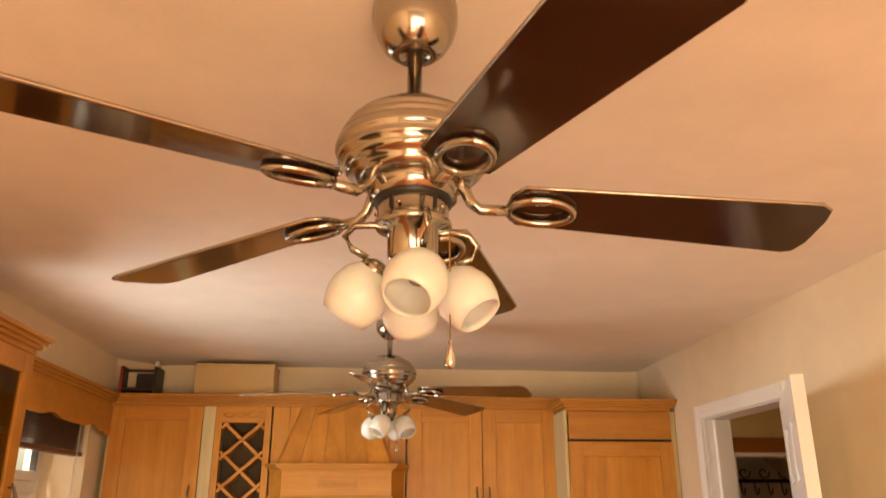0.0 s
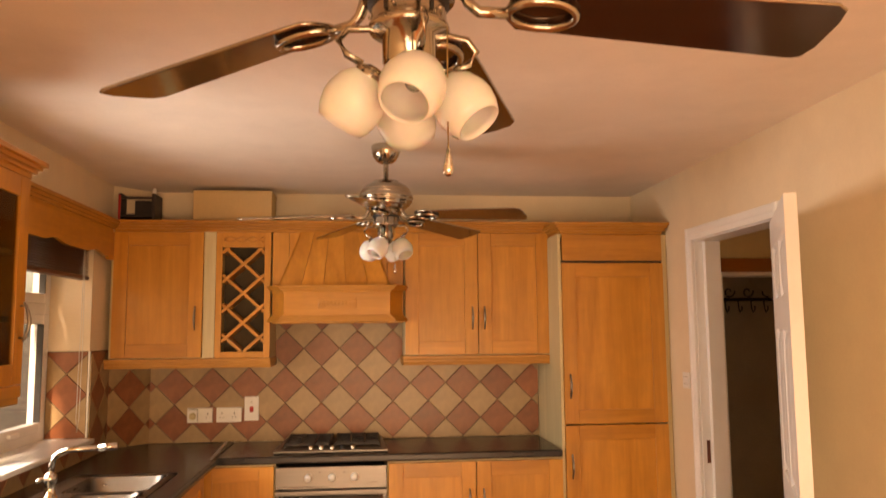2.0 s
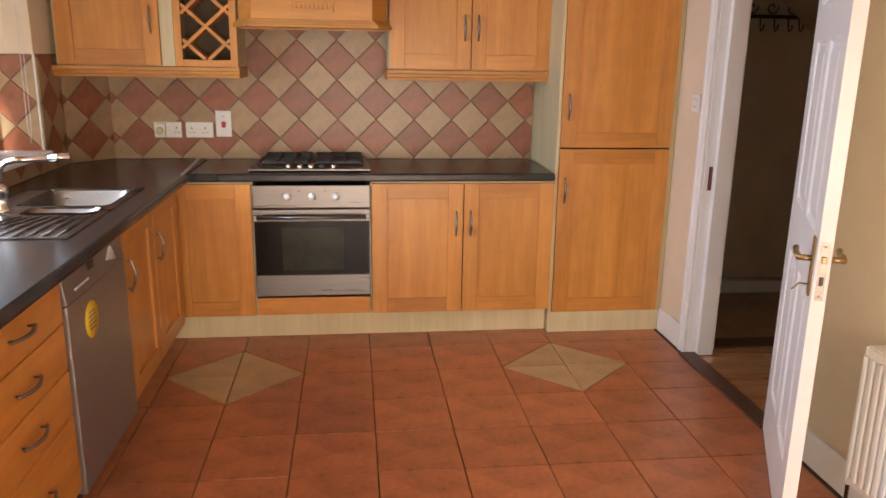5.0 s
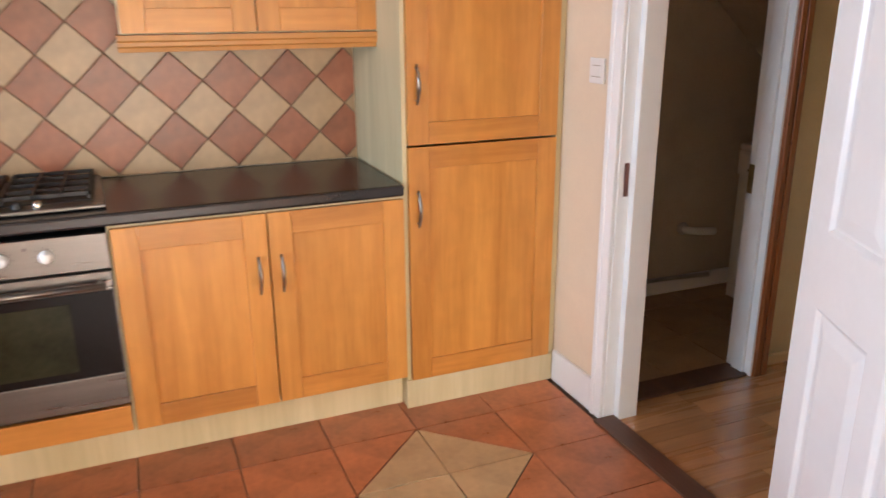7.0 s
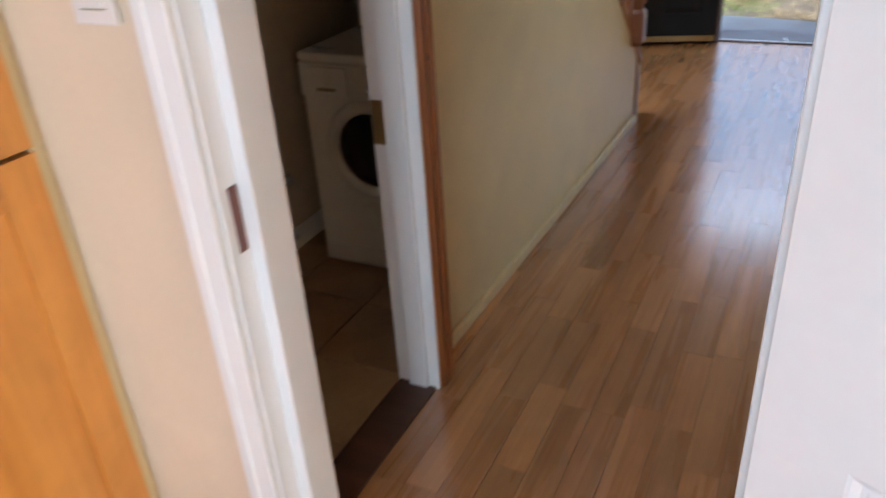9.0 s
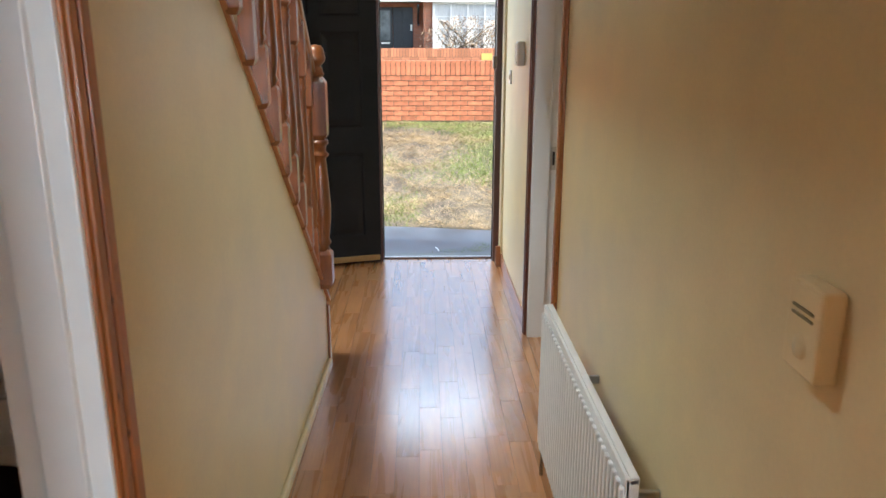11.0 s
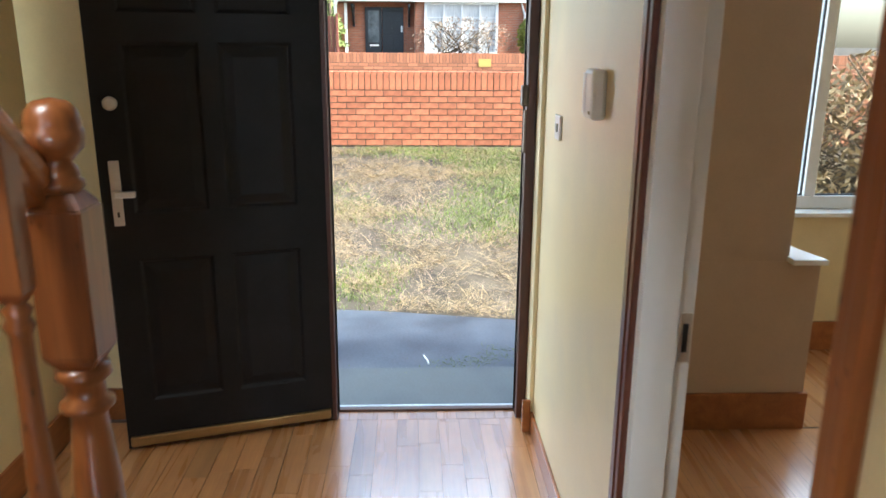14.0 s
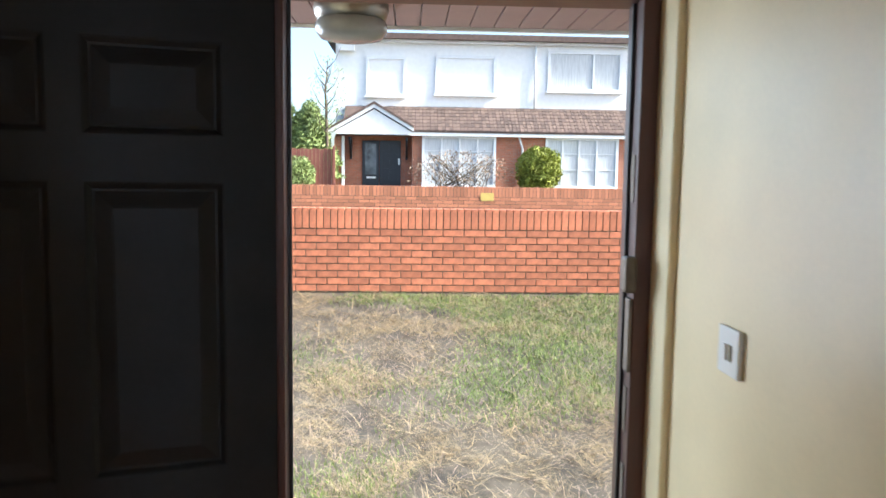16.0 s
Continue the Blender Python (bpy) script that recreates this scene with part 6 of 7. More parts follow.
tw = thing("twig", "small pale twig lying on the path", "twig", (8.07, 3.885, -0.229))
part("stick", tube([(0, 0, 0.003), (0.05, 0.008, 0.006), (0.10, 0.022, 0.004), (0.13, 0.028, 0.004)], 0.004, 6), M_WHITE, tw)

rng = random.Random(7)


def blades(count, area, height, width, lean, keep):
    vs, fs = [], []
    while len(fs) < count:
        x, y = rng.uniform(area[0], area[1]), rng.uniform(area[2], area[3])
        if not keep(x, y):
            continue
        z = ground_z(x, y) - 0.005
        if x < 9.3:
            z = max(z, -0.24)
        a = rng.uniform(0, 6.283)
        h = rng.uniform(*height)
        w = rng.uniform(*width)
        l = rng.uniform(*lean)
        b = rng.uniform(0, 6.283)
        dx, dy = math.cos(a) * w, math.sin(a) * w
        tx, ty = math.cos(b) * l * h, math.sin(b) * l * h
        hh = h * math.sqrt(max(0.02, 1 - min(0.99, l) ** 2))
        k = len(vs)
        vs += [(x - dx, y - dy, z), (x + dx, y + dy, z), (x + dx * 0.7 + tx * 0.45, y + dy * 0.7 + ty * 0.45, z + hh * 0.65), (x - dx * 0.7 + tx * 0.45, y - dy * 0.7 + ty * 0.45, z + hh * 0.65), (x + tx, y + ty, z + hh)]
        fs += [(k, k + 1, k + 2, k + 3), (k + 3, k + 2, k + 4)]
    me = bpy.data.meshes.new("blades")
    me.from_pydata(vs, [], fs)
    return me


def patch(x, y, s=0.9, o=0.0):
    return noise.noise(Vector((x * s + o, y * s, 3.3)))


def edge_x(y):
    return 8.95 + 0.10 * math.sin(y * 1.7) + 0.054 * (y - 3.8)


me = blades(82000, (8.8, 13.22, 1.2, 6.8), (0.02, 0.07), (0.0018, 0.0038), (0.3, 0.9), lambda x, y: x > edge_x(y) + rng.uniform(-0.05, 0.1) and 1.5 * patch(x, y) + 0.10 * (x - 10.9) * (1.2 if y < 4 else 0.5) - 0.24 * (y - 3.6) > rng.uniform(-0.4, 0.6))
me.materials.append(M_GRASS)
tagged(new("grass", me), "short patchy green grass on the front lawn", "grass", kind="stuff")
me = blades(46000, (8.8, 13.22, 1.2, 6.8), (0.04, 0.20), (0.0010, 0.0030), (0.90, 0.995), lambda x, y: x > edge_x(y) + rng.uniform(-0.02, 0.1) and 1.4 * patch(x, y, 1.1, 31) + 0.08 * (3.6 - y) > rng.uniform(-1.1, 0.5))
me.materials.append(M_THATCH)
tagged(new("thatch", me), "dead brown grass thatch on the lawn", "dead grass", kind="stuff")
me = blades(900, (8.9, 13.2, 1.2, 6.8), (0.25, 0.55), (0.0025, 0.0045), (0.965, 0.995), lambda x, y: x > edge_x(y) + 0.15)
me.materials.append(M_STRAW)
tagged(new("dry_stems", me), "long dry stalks strewn on the lawn", "stalks", kind="stuff")
me = blades(86000, (8.8, 13.22, 1.2, 6.8), (0.05, 0.24), (0.0010, 0.0026), (0.93, 0.995), lambda x, y: x > edge_x(y) + rng.uniform(-0.02, 0.1) and rng.random() < 0.45 + 1.5 * patch(x, y, 4.5, 2) and 1.4 * patch(x, y, 1.3, 9) + 0.10 * (y - 3.6) > rng.uniform(-0.9, 0.5))
me.materials.append(M_STRAW)
tagged(new("straw", me), "dry cut straw scattered over the lawn", "straw", kind="stuff")
me = blades(6500, (7.75, 8.9, 3.1, 4.4), (0.004, 0.016), (0.0015, 0.003), (0.3, 0.95), lambda x, y: 0.8 * patch(x, y, 5, 5) + 0.62 - 2.2 * abs(x - 8.08) - 0.5 * (y - 3.4) > rng.uniform(0.1, 0.9))
for v in me.vertices:
    v.co.z = max(v.co.z, -0.236)
me.materials.append(M_GRASS)
tagged(new("moss", me), "thin sparse moss on the path", "moss", kind="stuff")

BW, BH, JT = 0.215, 0.065, 0.010
me_brick = mesh_of("brick", boxes((-BW / 2, BW / 2, -0.05, 0.05, 0, BH), bev=0.003), M_BRICK)
me_sold = mesh_of("brick", boxes((-BH / 2, BH / 2, -0.108, 0.108, 0, BW), bev=0.003), M_BRICK)


def brick_wall(name, label, x, y0, y1, z0, courses, near, ground):
    w = structure(name, boxes((x - 0.093, x + 0.093, y0, y1, ground, z0 + courses * (BH + JT) + 0.19)), M_MORTAR, label, "garden wall")
    rest = []
    for c in range(courses):
        n = int((y1 - y0) / (BW + JT))
        for i in range(n):
            y = y0 + (i + 0.5 + (0.5 if c % 2 else 0)) * (BW + JT)
            m = Matrix.Translation((x - 0.056 + rng.uniform(-0.0015, 0.0015), y, z0 + c * (BH + JT))) @ pose(0, 0, 0, 0, 0, 90)
            if near[0] < y < near[1]:
                piece("brick", me_brick, w, m)
            else:
                rest.append((m, (-BW / 2, BW / 2, -0.05, 0.05, 0, BH)))
    n = int((y1 - y0) / (BH + JT))
    for i in range(n):
        y = y0 + (i + 0.5) * (BH + JT)
        m = Matrix.Translation((x, y, z0 + courses * (BH + JT))) @ pose(0, 0, 0, 0, 0, 90)
        if near[0] < y < near[1]:
            piece("brick", me_sold, w, m)
        else:
            rest.append((m, (-BH / 2, BH / 2, -0.108, 0.108, 0, BW)))
    vs, fs = [], []
    for m, (a, b, c, d, e, f) in rest:
        k = len(vs)
        vs += [tuple(m @ Vector((p, q, r))) for r in (e, f) for q in (c, d) for p in (a, b)]
        fs += [tuple(k + i for i in q) for q in ((0, 2, 3, 1), (4, 5, 7, 6), (0, 1, 5, 4), (2, 6, 7, 3), (0, 4, 6, 2), (1, 3, 7, 5))]
    if vs:
        me = bpy.data.meshes.new("bricks")
        me.from_pydata(vs, [], fs)
        me.materials.append(M_BRICK_REST)
        ob = tagged(new("bricks", me), kind="stuff")
        ob.parent = w
    return w


def brickwork(name, brick, mortar):
    """Far brickwork on walls that face along x."""
    m, n, k, p = nodes_of(name)
    tc = n.new("ShaderNodeTexCoord")
    sep = n.new("ShaderNodeSeparateXYZ")
    k.new(tc.outputs["Object"], sep.inputs[0])
    com = n.new("ShaderNodeCombineXYZ")
    k.new(sep.outputs["Y"], com.inputs["X"])
    k.new(sep.outputs["Z"], com.inputs["Y"])
    bt = n.new("ShaderNodeTexBrick")
    bt.inputs["Scale"].default_value = 1.0
    bt.inputs["Brick Width"].default_value, bt.inputs["Row Height"].default_value = 0.225, 0.075
    bt.inputs["Mortar Size"].default_value = 0.008
    bt.inputs["Color1"].default_value = (*brick, 1)
    bt.inputs["Color2"].default_value = (*[c * 0.72 for c in brick], 1)
    bt.inputs["Mortar"].default_value = (*mortar, 1)
    k.new(com.outputs[0], bt.inputs["Vector"])
    k.new(bt.outputs["Color"], p.inputs["Base Color"])
    p.inputs["Roughness"].default_value = 0.85
    return m


M_HOUSEBRICK = brickwork("house_brickwork", (0.50, 0.17, 0.085), (0.34, 0.27, 0.20))
M_BRICK_REST = leafy("orange_brick_far", (0.50, 0.20, 0.10), 0.22)
brick_wall("garden_wall_near", "orange brick garden wall with a soldier course", 13.40, -6.0, 12.0, 0.41, 9, (1.55, 5.75), 0.0)
brick_wall("garden_wall_far", "orange brick garden wall across the road", 21.6, -14.0, 18.0, 0.61, 8, (99, 99), 0.3)
ys = thing("yellow_sign", "small yellow plate on the far wall", "sign", (21.485, 2.23, 1.13))
part("plate", boxes((-0.006, 0, 0, 0.28, 0, 0.17), bev=0.002), M_SIGN, ys)
structure("road", boxes((15.2, 20.2, -120, 120, 0.43, 0.60)), M_ROAD, "grey asphalt road between the garden walls", "road")

# ---- house across the road ----
HXF = 39.0
GZ = 1.12
house = thing("house", "white rendered semi-detached house with a brick ground floor", "house")
part("wall", boxes((HXF + 1.3, HXF + 9, -14.0, 7.45, GZ, 7.75)), M_RENDER, house, "white render upper wall")
part("wall", boxes((HXF, HXF + 1.29, -14.0, 3.95, GZ, 3.42)), M_HOUSEBRICK, house, "brick ground floor front")
part("wall", boxes((HXF + 0.7, HXF + 1.29, 3.96, 7.42, GZ, 3.42)), M_HOUSEBRICK, house, "brick porch back wall")
part("pier", boxes((HXF - 0.02, HXF + 0.3, 7.0, 7.38, GZ, 3.3)), M_HOUSEBRICK, house)
part("corner_trim", boxes((HXF - 0.06, HXF + 0.1, 6.94, 7.06, GZ, 3.35)), M_RENDER, house)
part("roof", boxes((HXF + 0.8, HXF + 9.4, -14.3, 7.9, 7.75, 8.0)), M_ROOF, house)
part("gutter", boxes((HXF + 1.05, HXF + 1.3, -14.2, 7.8, 7.62, 7.78), bev=0.03), M_UPVC, house)
part("fascia", boxes((HXF - 0.32, HXF - 0.22, -14.0, 4.25, 3.40, 3.62)), M_UPVC, house)
part("soffit", boxes((HXF - 0.22, HXF + 0.05, -14.0, 4.25, 3.40, 3.44)), M_UPVC, house)
lean = part("lean_to_roof", prism([(HXF - 0.34, 3.62), (HXF + 1.30, 4.78), (HXF + 1.30, 4.70), (HXF - 0.34, 3.54)], -14.0, 7.0, "y"), M_ROOF, house)
tv, tf = [], []
for r in range(7):
    for i in range(58):
        y = -14.0 + i * 0.33
        for s0, s1, hgt in ((0.02, 0.14, 0.05), (0.15, 0.31, 0.028)):
            k = len(tv)
            x0, x1 = HXF - 0.36 + r * 0.236, HXF - 0.36 + r * 0.236 + 0.26
            z0, z1 = 3.615 + r * 0.167, 3.615 + r * 0.167 + 0.184
            tv += [(x0, y + s0, z0), (x0, y + s1, z0), (x1, y + s1, z1), (x1, y + s0, z1), (x0, y + s0, z0 + hgt), (x0, y + s1, z0 + hgt), (x1, y + s1, z1 + hgt * 0.3), (x1, y + s0, z1 + hgt * 0.3)]
            tf += [tuple(k + j for j in q) for q in ((4, 5, 6, 7), (0, 1, 5, 4), (0, 4, 7, 3), (1, 2, 6, 5))]
me = bpy.data.meshes.new("roof_tiles")
me.from_pydata(tv, [], tf)
me.materials.append(leafy("brown_roof_tiles", (0.15, 0.10, 0.075), 0.3))
rt = tagged(new("roof_tiles", me), kind="stuff")
rt.parent = lean
gab = part("porch_gable", prism([(4.0, 3.42), (7.3, 3.42), (7.3, 3.56), (5.62, 4.50), (4.0, 3.56)], HXF - 0.42, HXF - 0.34, "x"), M_RENDER, house, "white boarded porch gable")
for a, b in (((7.62, 3.40), (5.62, 4.56)), ((5.62, 4.56), (3.9, 3.56))):
    part("barge_board", prism([a, (a[0], a[1] + 0.16), (b[0], b[1] + 0.16), b], HXF - 0.50, HXF - 0.42, "x"), M_UPVC, gab)
    part("porch_roof", prism([(a[0], a[1] + 0.17), (a[0], a[1] + 0.27), (b[0], b[1] + 0.27), (b[0], b[1] + 0.17)], HXF - 0.55, HXF + 1.3, "x"), M_ROOF, house)
hd = part("door", boxes((HXF + 0.62, HXF + 0.69, 4.46, 5.42, GZ + 0.05, 3.20), bev=0.01), M_HDOOR, house, "charcoal panelled front door")
for y0 in (4.58, 4.98):
    for z0, z1 in ((GZ + 0.25, GZ + 0.85), (GZ + 1.0, GZ + 1.5), (GZ + 1.62, GZ + 1.9)):
        part("panel", boxes((HXF + 0.60, HXF + 0.625, y0, y0 + 0.32, z0, z1), bev=0.008), M_HDOOR, hd)
part("handle", boxes((HXF + 0.56, HXF + 0.62, 4.50, 4.58, GZ + 1.0, GZ + 1.28)), M_GALV, hd)
side = part("side_light", boxes((HXF + 0.62, HXF + 0.69, 5.44, 6.20, GZ + 0.05, 3.20), bev=0.01), M_HDOOR, house)
part("pane", boxes((HXF + 0.60, HXF + 0.618, 5.56, 6.06, GZ + 0.55, 3.05)), M_DARKGLASS, side)
part("letter_box", boxes((HXF + 0.58, HXF + 0.602, 5.58, 6.0, GZ + 0.38, GZ + 0.46)), M_RENDER, side)
for y in (4.15, 6.65):
    part("bracket", joined(boxes((HXF - 0.30, HXF + 0.70, y, y + 0.1, 3.20, 3.30)), boxes((HXF + 0.58, HXF + 0.70, y, y + 0.1, 2.35, 3.20)), tube([(HXF - 0.15, y + 0.05, 3.2), (HXF + 0.25, y + 0.05, 2.95), (HXF + 0.62, y + 0.05, 2.45)], 0.05, 6)), M_HDOOR, house, "black timber porch bracket")


def far_window(y0, y1, z0, z1, x, mull, bars, glass):
    w = part("window", boxes((x - 0.05, x + 0.02, y0, y1, z0, z1)), glass, house)
    part("jamb", boxes((x - 0.12, x - 0.051, y0 - 0.07, y0 + 0.05, z0 - 0.06, z1 + 0.06)), M_UPVC, w)
    part("jamb", boxes((x - 0.12, x - 0.051, y1 - 0.05, y1 + 0.07, z0 - 0.06, z1 + 0.06)), M_UPVC, w)
    for za, zb in ((z0 - 0.06, z0 + 0.06), (z1 - 0.06, z1 + 0.06)):
        part("rail", boxes((x - 0.115, x - 0.051, y0 + 0.051, y1 - 0.051, za, zb)), M_UPVC, w)
    for m in mull:
        part("mullion", boxes((x - 0.11, x - 0.051, m - 0.045, m + 0.045, z0 + 0.061, z1 - 0.061)), M_UPVC, w)
    for b in bars:
        part("glazing_bar", boxes((x - 0.085, x - 0.051, y0 + 0.051, y1 - 0.051, b - 0.02, b + 0.02)), M_UPVC, w)
    part("sill", boxes((x - 0.22, x - 0.04, y0 - 0.15, y1 + 0.15, z0 - 0.14, z0 - 0.06)), M_RENDER, w)


far_window(0.30, 3.45, GZ + 0.1, 3.36, HXF, (1.05, 1.85, 2.65), (2.25, 2.75), M_CURTAIN)
far_window(-5.2, -2.05, GZ + 0.1, 3.36, HXF, (-2.75, -3.5, -4.3), (2.0, 2.7), M_CURTAIN)
# Upper panes in white render: the glare over the glass is coloured in.
far_window(4.35, 6.0, 5.30, 6.95, HXF + 1.32, (), (), M_RENDER)
far_window(0.2, 2.85, 5.42, 7.05, HXF + 1.32, (), (), M_RENDER)
far_window(-5.6, -2.3, 5.65, 7.35, HXF + 1.32, (-4.35,), (), M_CURTAIN)
part("down_pipe", tube([(HXF + 1.2, -1.65, 7.7), (HXF + 1.2, -1.65, 4.8)], 0.05, 8), M_UPVC, house)
part("down_pipe", tube([(HXF - 0.1, -0.75, 3.5), (HXF - 0.1, -0.95, 2.9), (HXF - 0.1, -0.95, GZ)], 0.05, 8), M_UPVC, house)
part("gutter_end", boxes((HXF + 1.0, HXF + 1.3, 6.6, 7.3, 7.2, 7.45)), M_RENDER, house)

fen = thing("fence", "tall red-brown close-boarded garden fence", "fence", (37.0, 7.15, GZ))
for i in range(26):
    part("board", boxes((0, 0.03, i * 0.16, i * 0.16 + 0.15, 0, 1.56 + 0.02 * (i % 3)), bev=0.004), M_FENCE, fen)
for i in range(3):
    part("post", boxes((-0.1, 0.0, i * 1.9, i * 1.9 + 0.1, 0, 1.7), bev=0.006), M_FENCE, fen)


def clump(count, centre, radii, leaf, material, seed, shape="round"):
    r = random.Random(seed)
    vs, fs = [], []
    for i in range(count):
        while True:
            p = Vector((r.uniform(-1, 1), r.uniform(-1, 1), r.uniform(-1, 1)))
            q = p.length
            lim = 1.0 + 0.25 * noise.noise(p * 2.2 + Vector((seed, 0, 0)))
            if shape == "cone":
                lim = 1.0
                ok = math.hypot(p.x, p.y) < (1 - (p.z + 1) / 2) ** 0.6 * (0.8 + 0.35 * noise.noise(p * 3 + Vector((seed, 1, 0))))
            else:
                ok = q < lim and q > 0.45
            if ok:
                break
        c = Vector(centre) + Vector((p.x * radii[0], p.y * radii[1], p.z * radii[2]))
        u = Vector((r.uniform(-1, 1), r.uniform(-1, 1), r.uniform(-0.3, 1))).normalized() * leaf * r.uniform(0.6, 1.3)
        v = u.cross(Vector((r.uniform(-1, 1), r.uniform(-1, 1), r.uniform(-1, 1)))).normalized() * leaf * 0.32
        k = len(vs)
        vs += [tuple(c - u), tuple(c + v), tuple(c + u), tuple(c - v)]
        fs.append((k, k + 1, k + 2, k + 3))
    me = bpy.data.meshes.new("leaves")
    me.from_pydata(vs, [], fs)
    me.materials.append(material)
    return me


def plant(name, label, category, at, me, trunk):
    t = thing(name, label, category, at)
    part("trunk", trunk, M_BARK, t)
    ob = new("crown", me)
    ob.parent = t
    return t


plant("round_bush", "clipped golden green conifer bush in the front garden", "bush", (37.4, -1.45, 1.10), clump(9000, (0, 0, 0.85), (0.95, 0.98, 1.0), 0.085, M_LIME, 3), tube([(0, 0, 0), (0, 0, 0.8)], 0.06, 8))
me_d = clump(1300, (0, 0, 0.80), (0.7, 2.3, 0.85), 0.07, M_DEADFL, 5)
stems = joined(*[tube([(rng.uniform(-0.3, 0.3), rng.uniform(-1.2, 1.2), 0), (rng.uniform(-0.5, 0.5), rng.uniform(-1.7, 1.7), rng.uniform(0.8, 1.5))], 0.012, 5) for _ in range(60)])
plant("hydrangea", "dried brown hydrangea with dead flower heads", "bush", (37.2, 1.9, 1.10), me_d, stems)
plant("shrub", "low dark green shrub beside the fence", "bush", (36.5, 8.6, 1.08), clump(3000, (0, 0, 0.55), (0.6, 0.7, 0.75), 0.08, M_HEDGE, 9), tube([(0, 0, 0), (0, 0, 0.5)], 0.05, 8))
for k, (y, h, w) in enumerate(((8.35, 3.7, 1.15), (9.8, 4.2, 1.35), (11.6, 4.4, 1.5))):
    plant("conifer", "broad bright green conifer behind the fence", "tree", (38.5 + 0.2 * k, y, GZ), clump(15000, (0, 0, h * 0.56), (w * 1.5, w * 1.5, h * 0.46), 0.11, M_HEDGE, 20 + k, "cone"), tube([(0, 0, 0), (0.03, 0, h * 0.5), (0, 0, h * 0.9)], [0.14, 0.08, 0.02], 8))
bt = thing("bare_tree", "thin bare tree with a few leaves", "tree", (37.9, 7.55, GZ))
part("trunk", tube([(0, 0, 0), (0.1, 0.05, 2.1), (0.0, 0.1, 4.1), (0.05, 0.0, 5.4)], [0.10, 0.07, 0.04, 0.012], 8), M_BARK, bt)
for i in range(16):
    a, z = i * 2.4, 2.1 + i * 0.19
    part("limb", tube([(0.04, 0.05, z), (0.04 + 0.35 * math.cos(a), 0.05 + 0.35 * math.sin(a), z + 0.35), (0.04 + 0.6 * math.cos(a), 0.05 + 0.6 * math.sin(a), z + 0.9)], [0.03, 0.018, 0.006], 5), M_BARK, bt)
ob = new("crown", clump(420, (0, 0, 3.8), (0.8, 0.8, 1.8), 0.07, M_HEDGE, 41))
ob.parent = bt

# ---- dry shrub outside the bay ----
plant("dry_shrub", "golden dry shrub with straggling stems outside the bay", "bush", (11.6, -0.9, 0.08), clump(5200, (0, 0, 0.55), (0.8, 1.7, 0.95), 0.06, M_STRAW, 15), joined(*[tube([(rng.uniform(-0.4, 0.4), rng.uniform(-1.3, 1.3), -0.1), (rng.uniform(-0.6, 0.6), rng.uniform(-1.6, 1.6), rng.uniform(0.6, 1.5))], 0.008, 5) for _ in range(90)]))

# ---- outside the kitchen window ----
nw = thing("neighbour_wall", "pale rendered neighbouring wall beyond the yard", "wall", (-5.4, 3.0, -0.26))
part("wall", boxes((-0.2, 0, 1.6, 8.5, 0, 2.6)), M_RENDER, nw)
part("coping", boxes((-0.26, 0.06, 1.55, 8.55, 2.6, 2.68), bev=0.01), M_RENDER, nw)
hg = thing("yard_fence", "dark weathered timber yard fence", "fence", (-4.0, -3.0, -0.26))
for i in range(44):
    part("board", boxes((0, 0.025, i * 0.16, i * 0.16 + 0.15, 0, 1.55 + 0.015 * (i % 4)), bev=0.004), M_BARK, hg)

# ---- pieces: kitchen floor tiles ----
PX, PY = 0.3205, 0.3065
NX, NY = 1.168, 4.345
G = 0.0045


def tile_mesh(material, outline):
    return mesh_of("tile", prism(outline, -0.010, 0.0, "z", bev=0.0012), material)


hx, hy = PX / 2 - G / 2, PY / 2 - G / 2
me_t = tile_mesh(M_TERRA, [(-hx, -hy), (hx, -hy), (hx, hy), (-hx, hy)])
half = {}
for sx, sy in ((1, 1), (1, -1), (-1, 1), (-1, -1)):
    half[sx, sy] = (tile_mesh(M_SAND, [(-sx * hx, -sy * hy), (sx * (hx - 0.004), -sy * hy), (-sx * hx, sy * (hy - 0.004))][::sx * sy]), tile_mesh(M_TERRA, [(sx * hx, sy * hy), (-sx * (hx - 0.004), sy * hy), (sx * hx, -sy * (hy - 0.004))][::sx * sy]))
diamonds = [(0, 0), (-5, 0), (0, -6), (-5, -6), (0, -12), (-5, -12)]
for i in range(-8, 3):
    for j in range(-21, 4):
        cx, cy = NX + (i + 0.5) * PX, NY + (j + 0.5) * PY
        if cx + hx < XL or cx - hx > XR - 0.02 or cy - hy > 5.3 or cy + hy < YB:
            continue
        hit = None
        for di, dj in diamonds:
            if i in (di - 1, di) and j in (dj - 1, dj):
                hit = (1 if i == di else -1, 1 if j == dj else -1)
        m = Matrix.Translation((cx, cy, rng.uniform(-0.0006, 0.0006))) @ pose(0, 0, 0, rng.uniform(-0.12, 0.12), rng.uniform(-0.12, 0.12), 0)
        if cx + hx > XR - 0.017:
            w = XR - 0.017 - (cx - hx)
            if w > 0.02:
                piece("tile", tile_mesh(M_TERRA, [(-hx, -hy), (-hx + w, -hy), (-hx + w, hy), (-hx, hy)]), kfloor, m)
        elif hit:
            piece("tile", half[hit][0], kfloor, m)
            piece("tile", half[hit][1], kfloor, m)
        else:
            piece("tile", me_t, kfloor, m)
me_u = tile_mesh(M_UTILE, [(-0.158, -0.158), (0.158, -0.158), (0.158, 0.158), (-0.158, 0.158)])
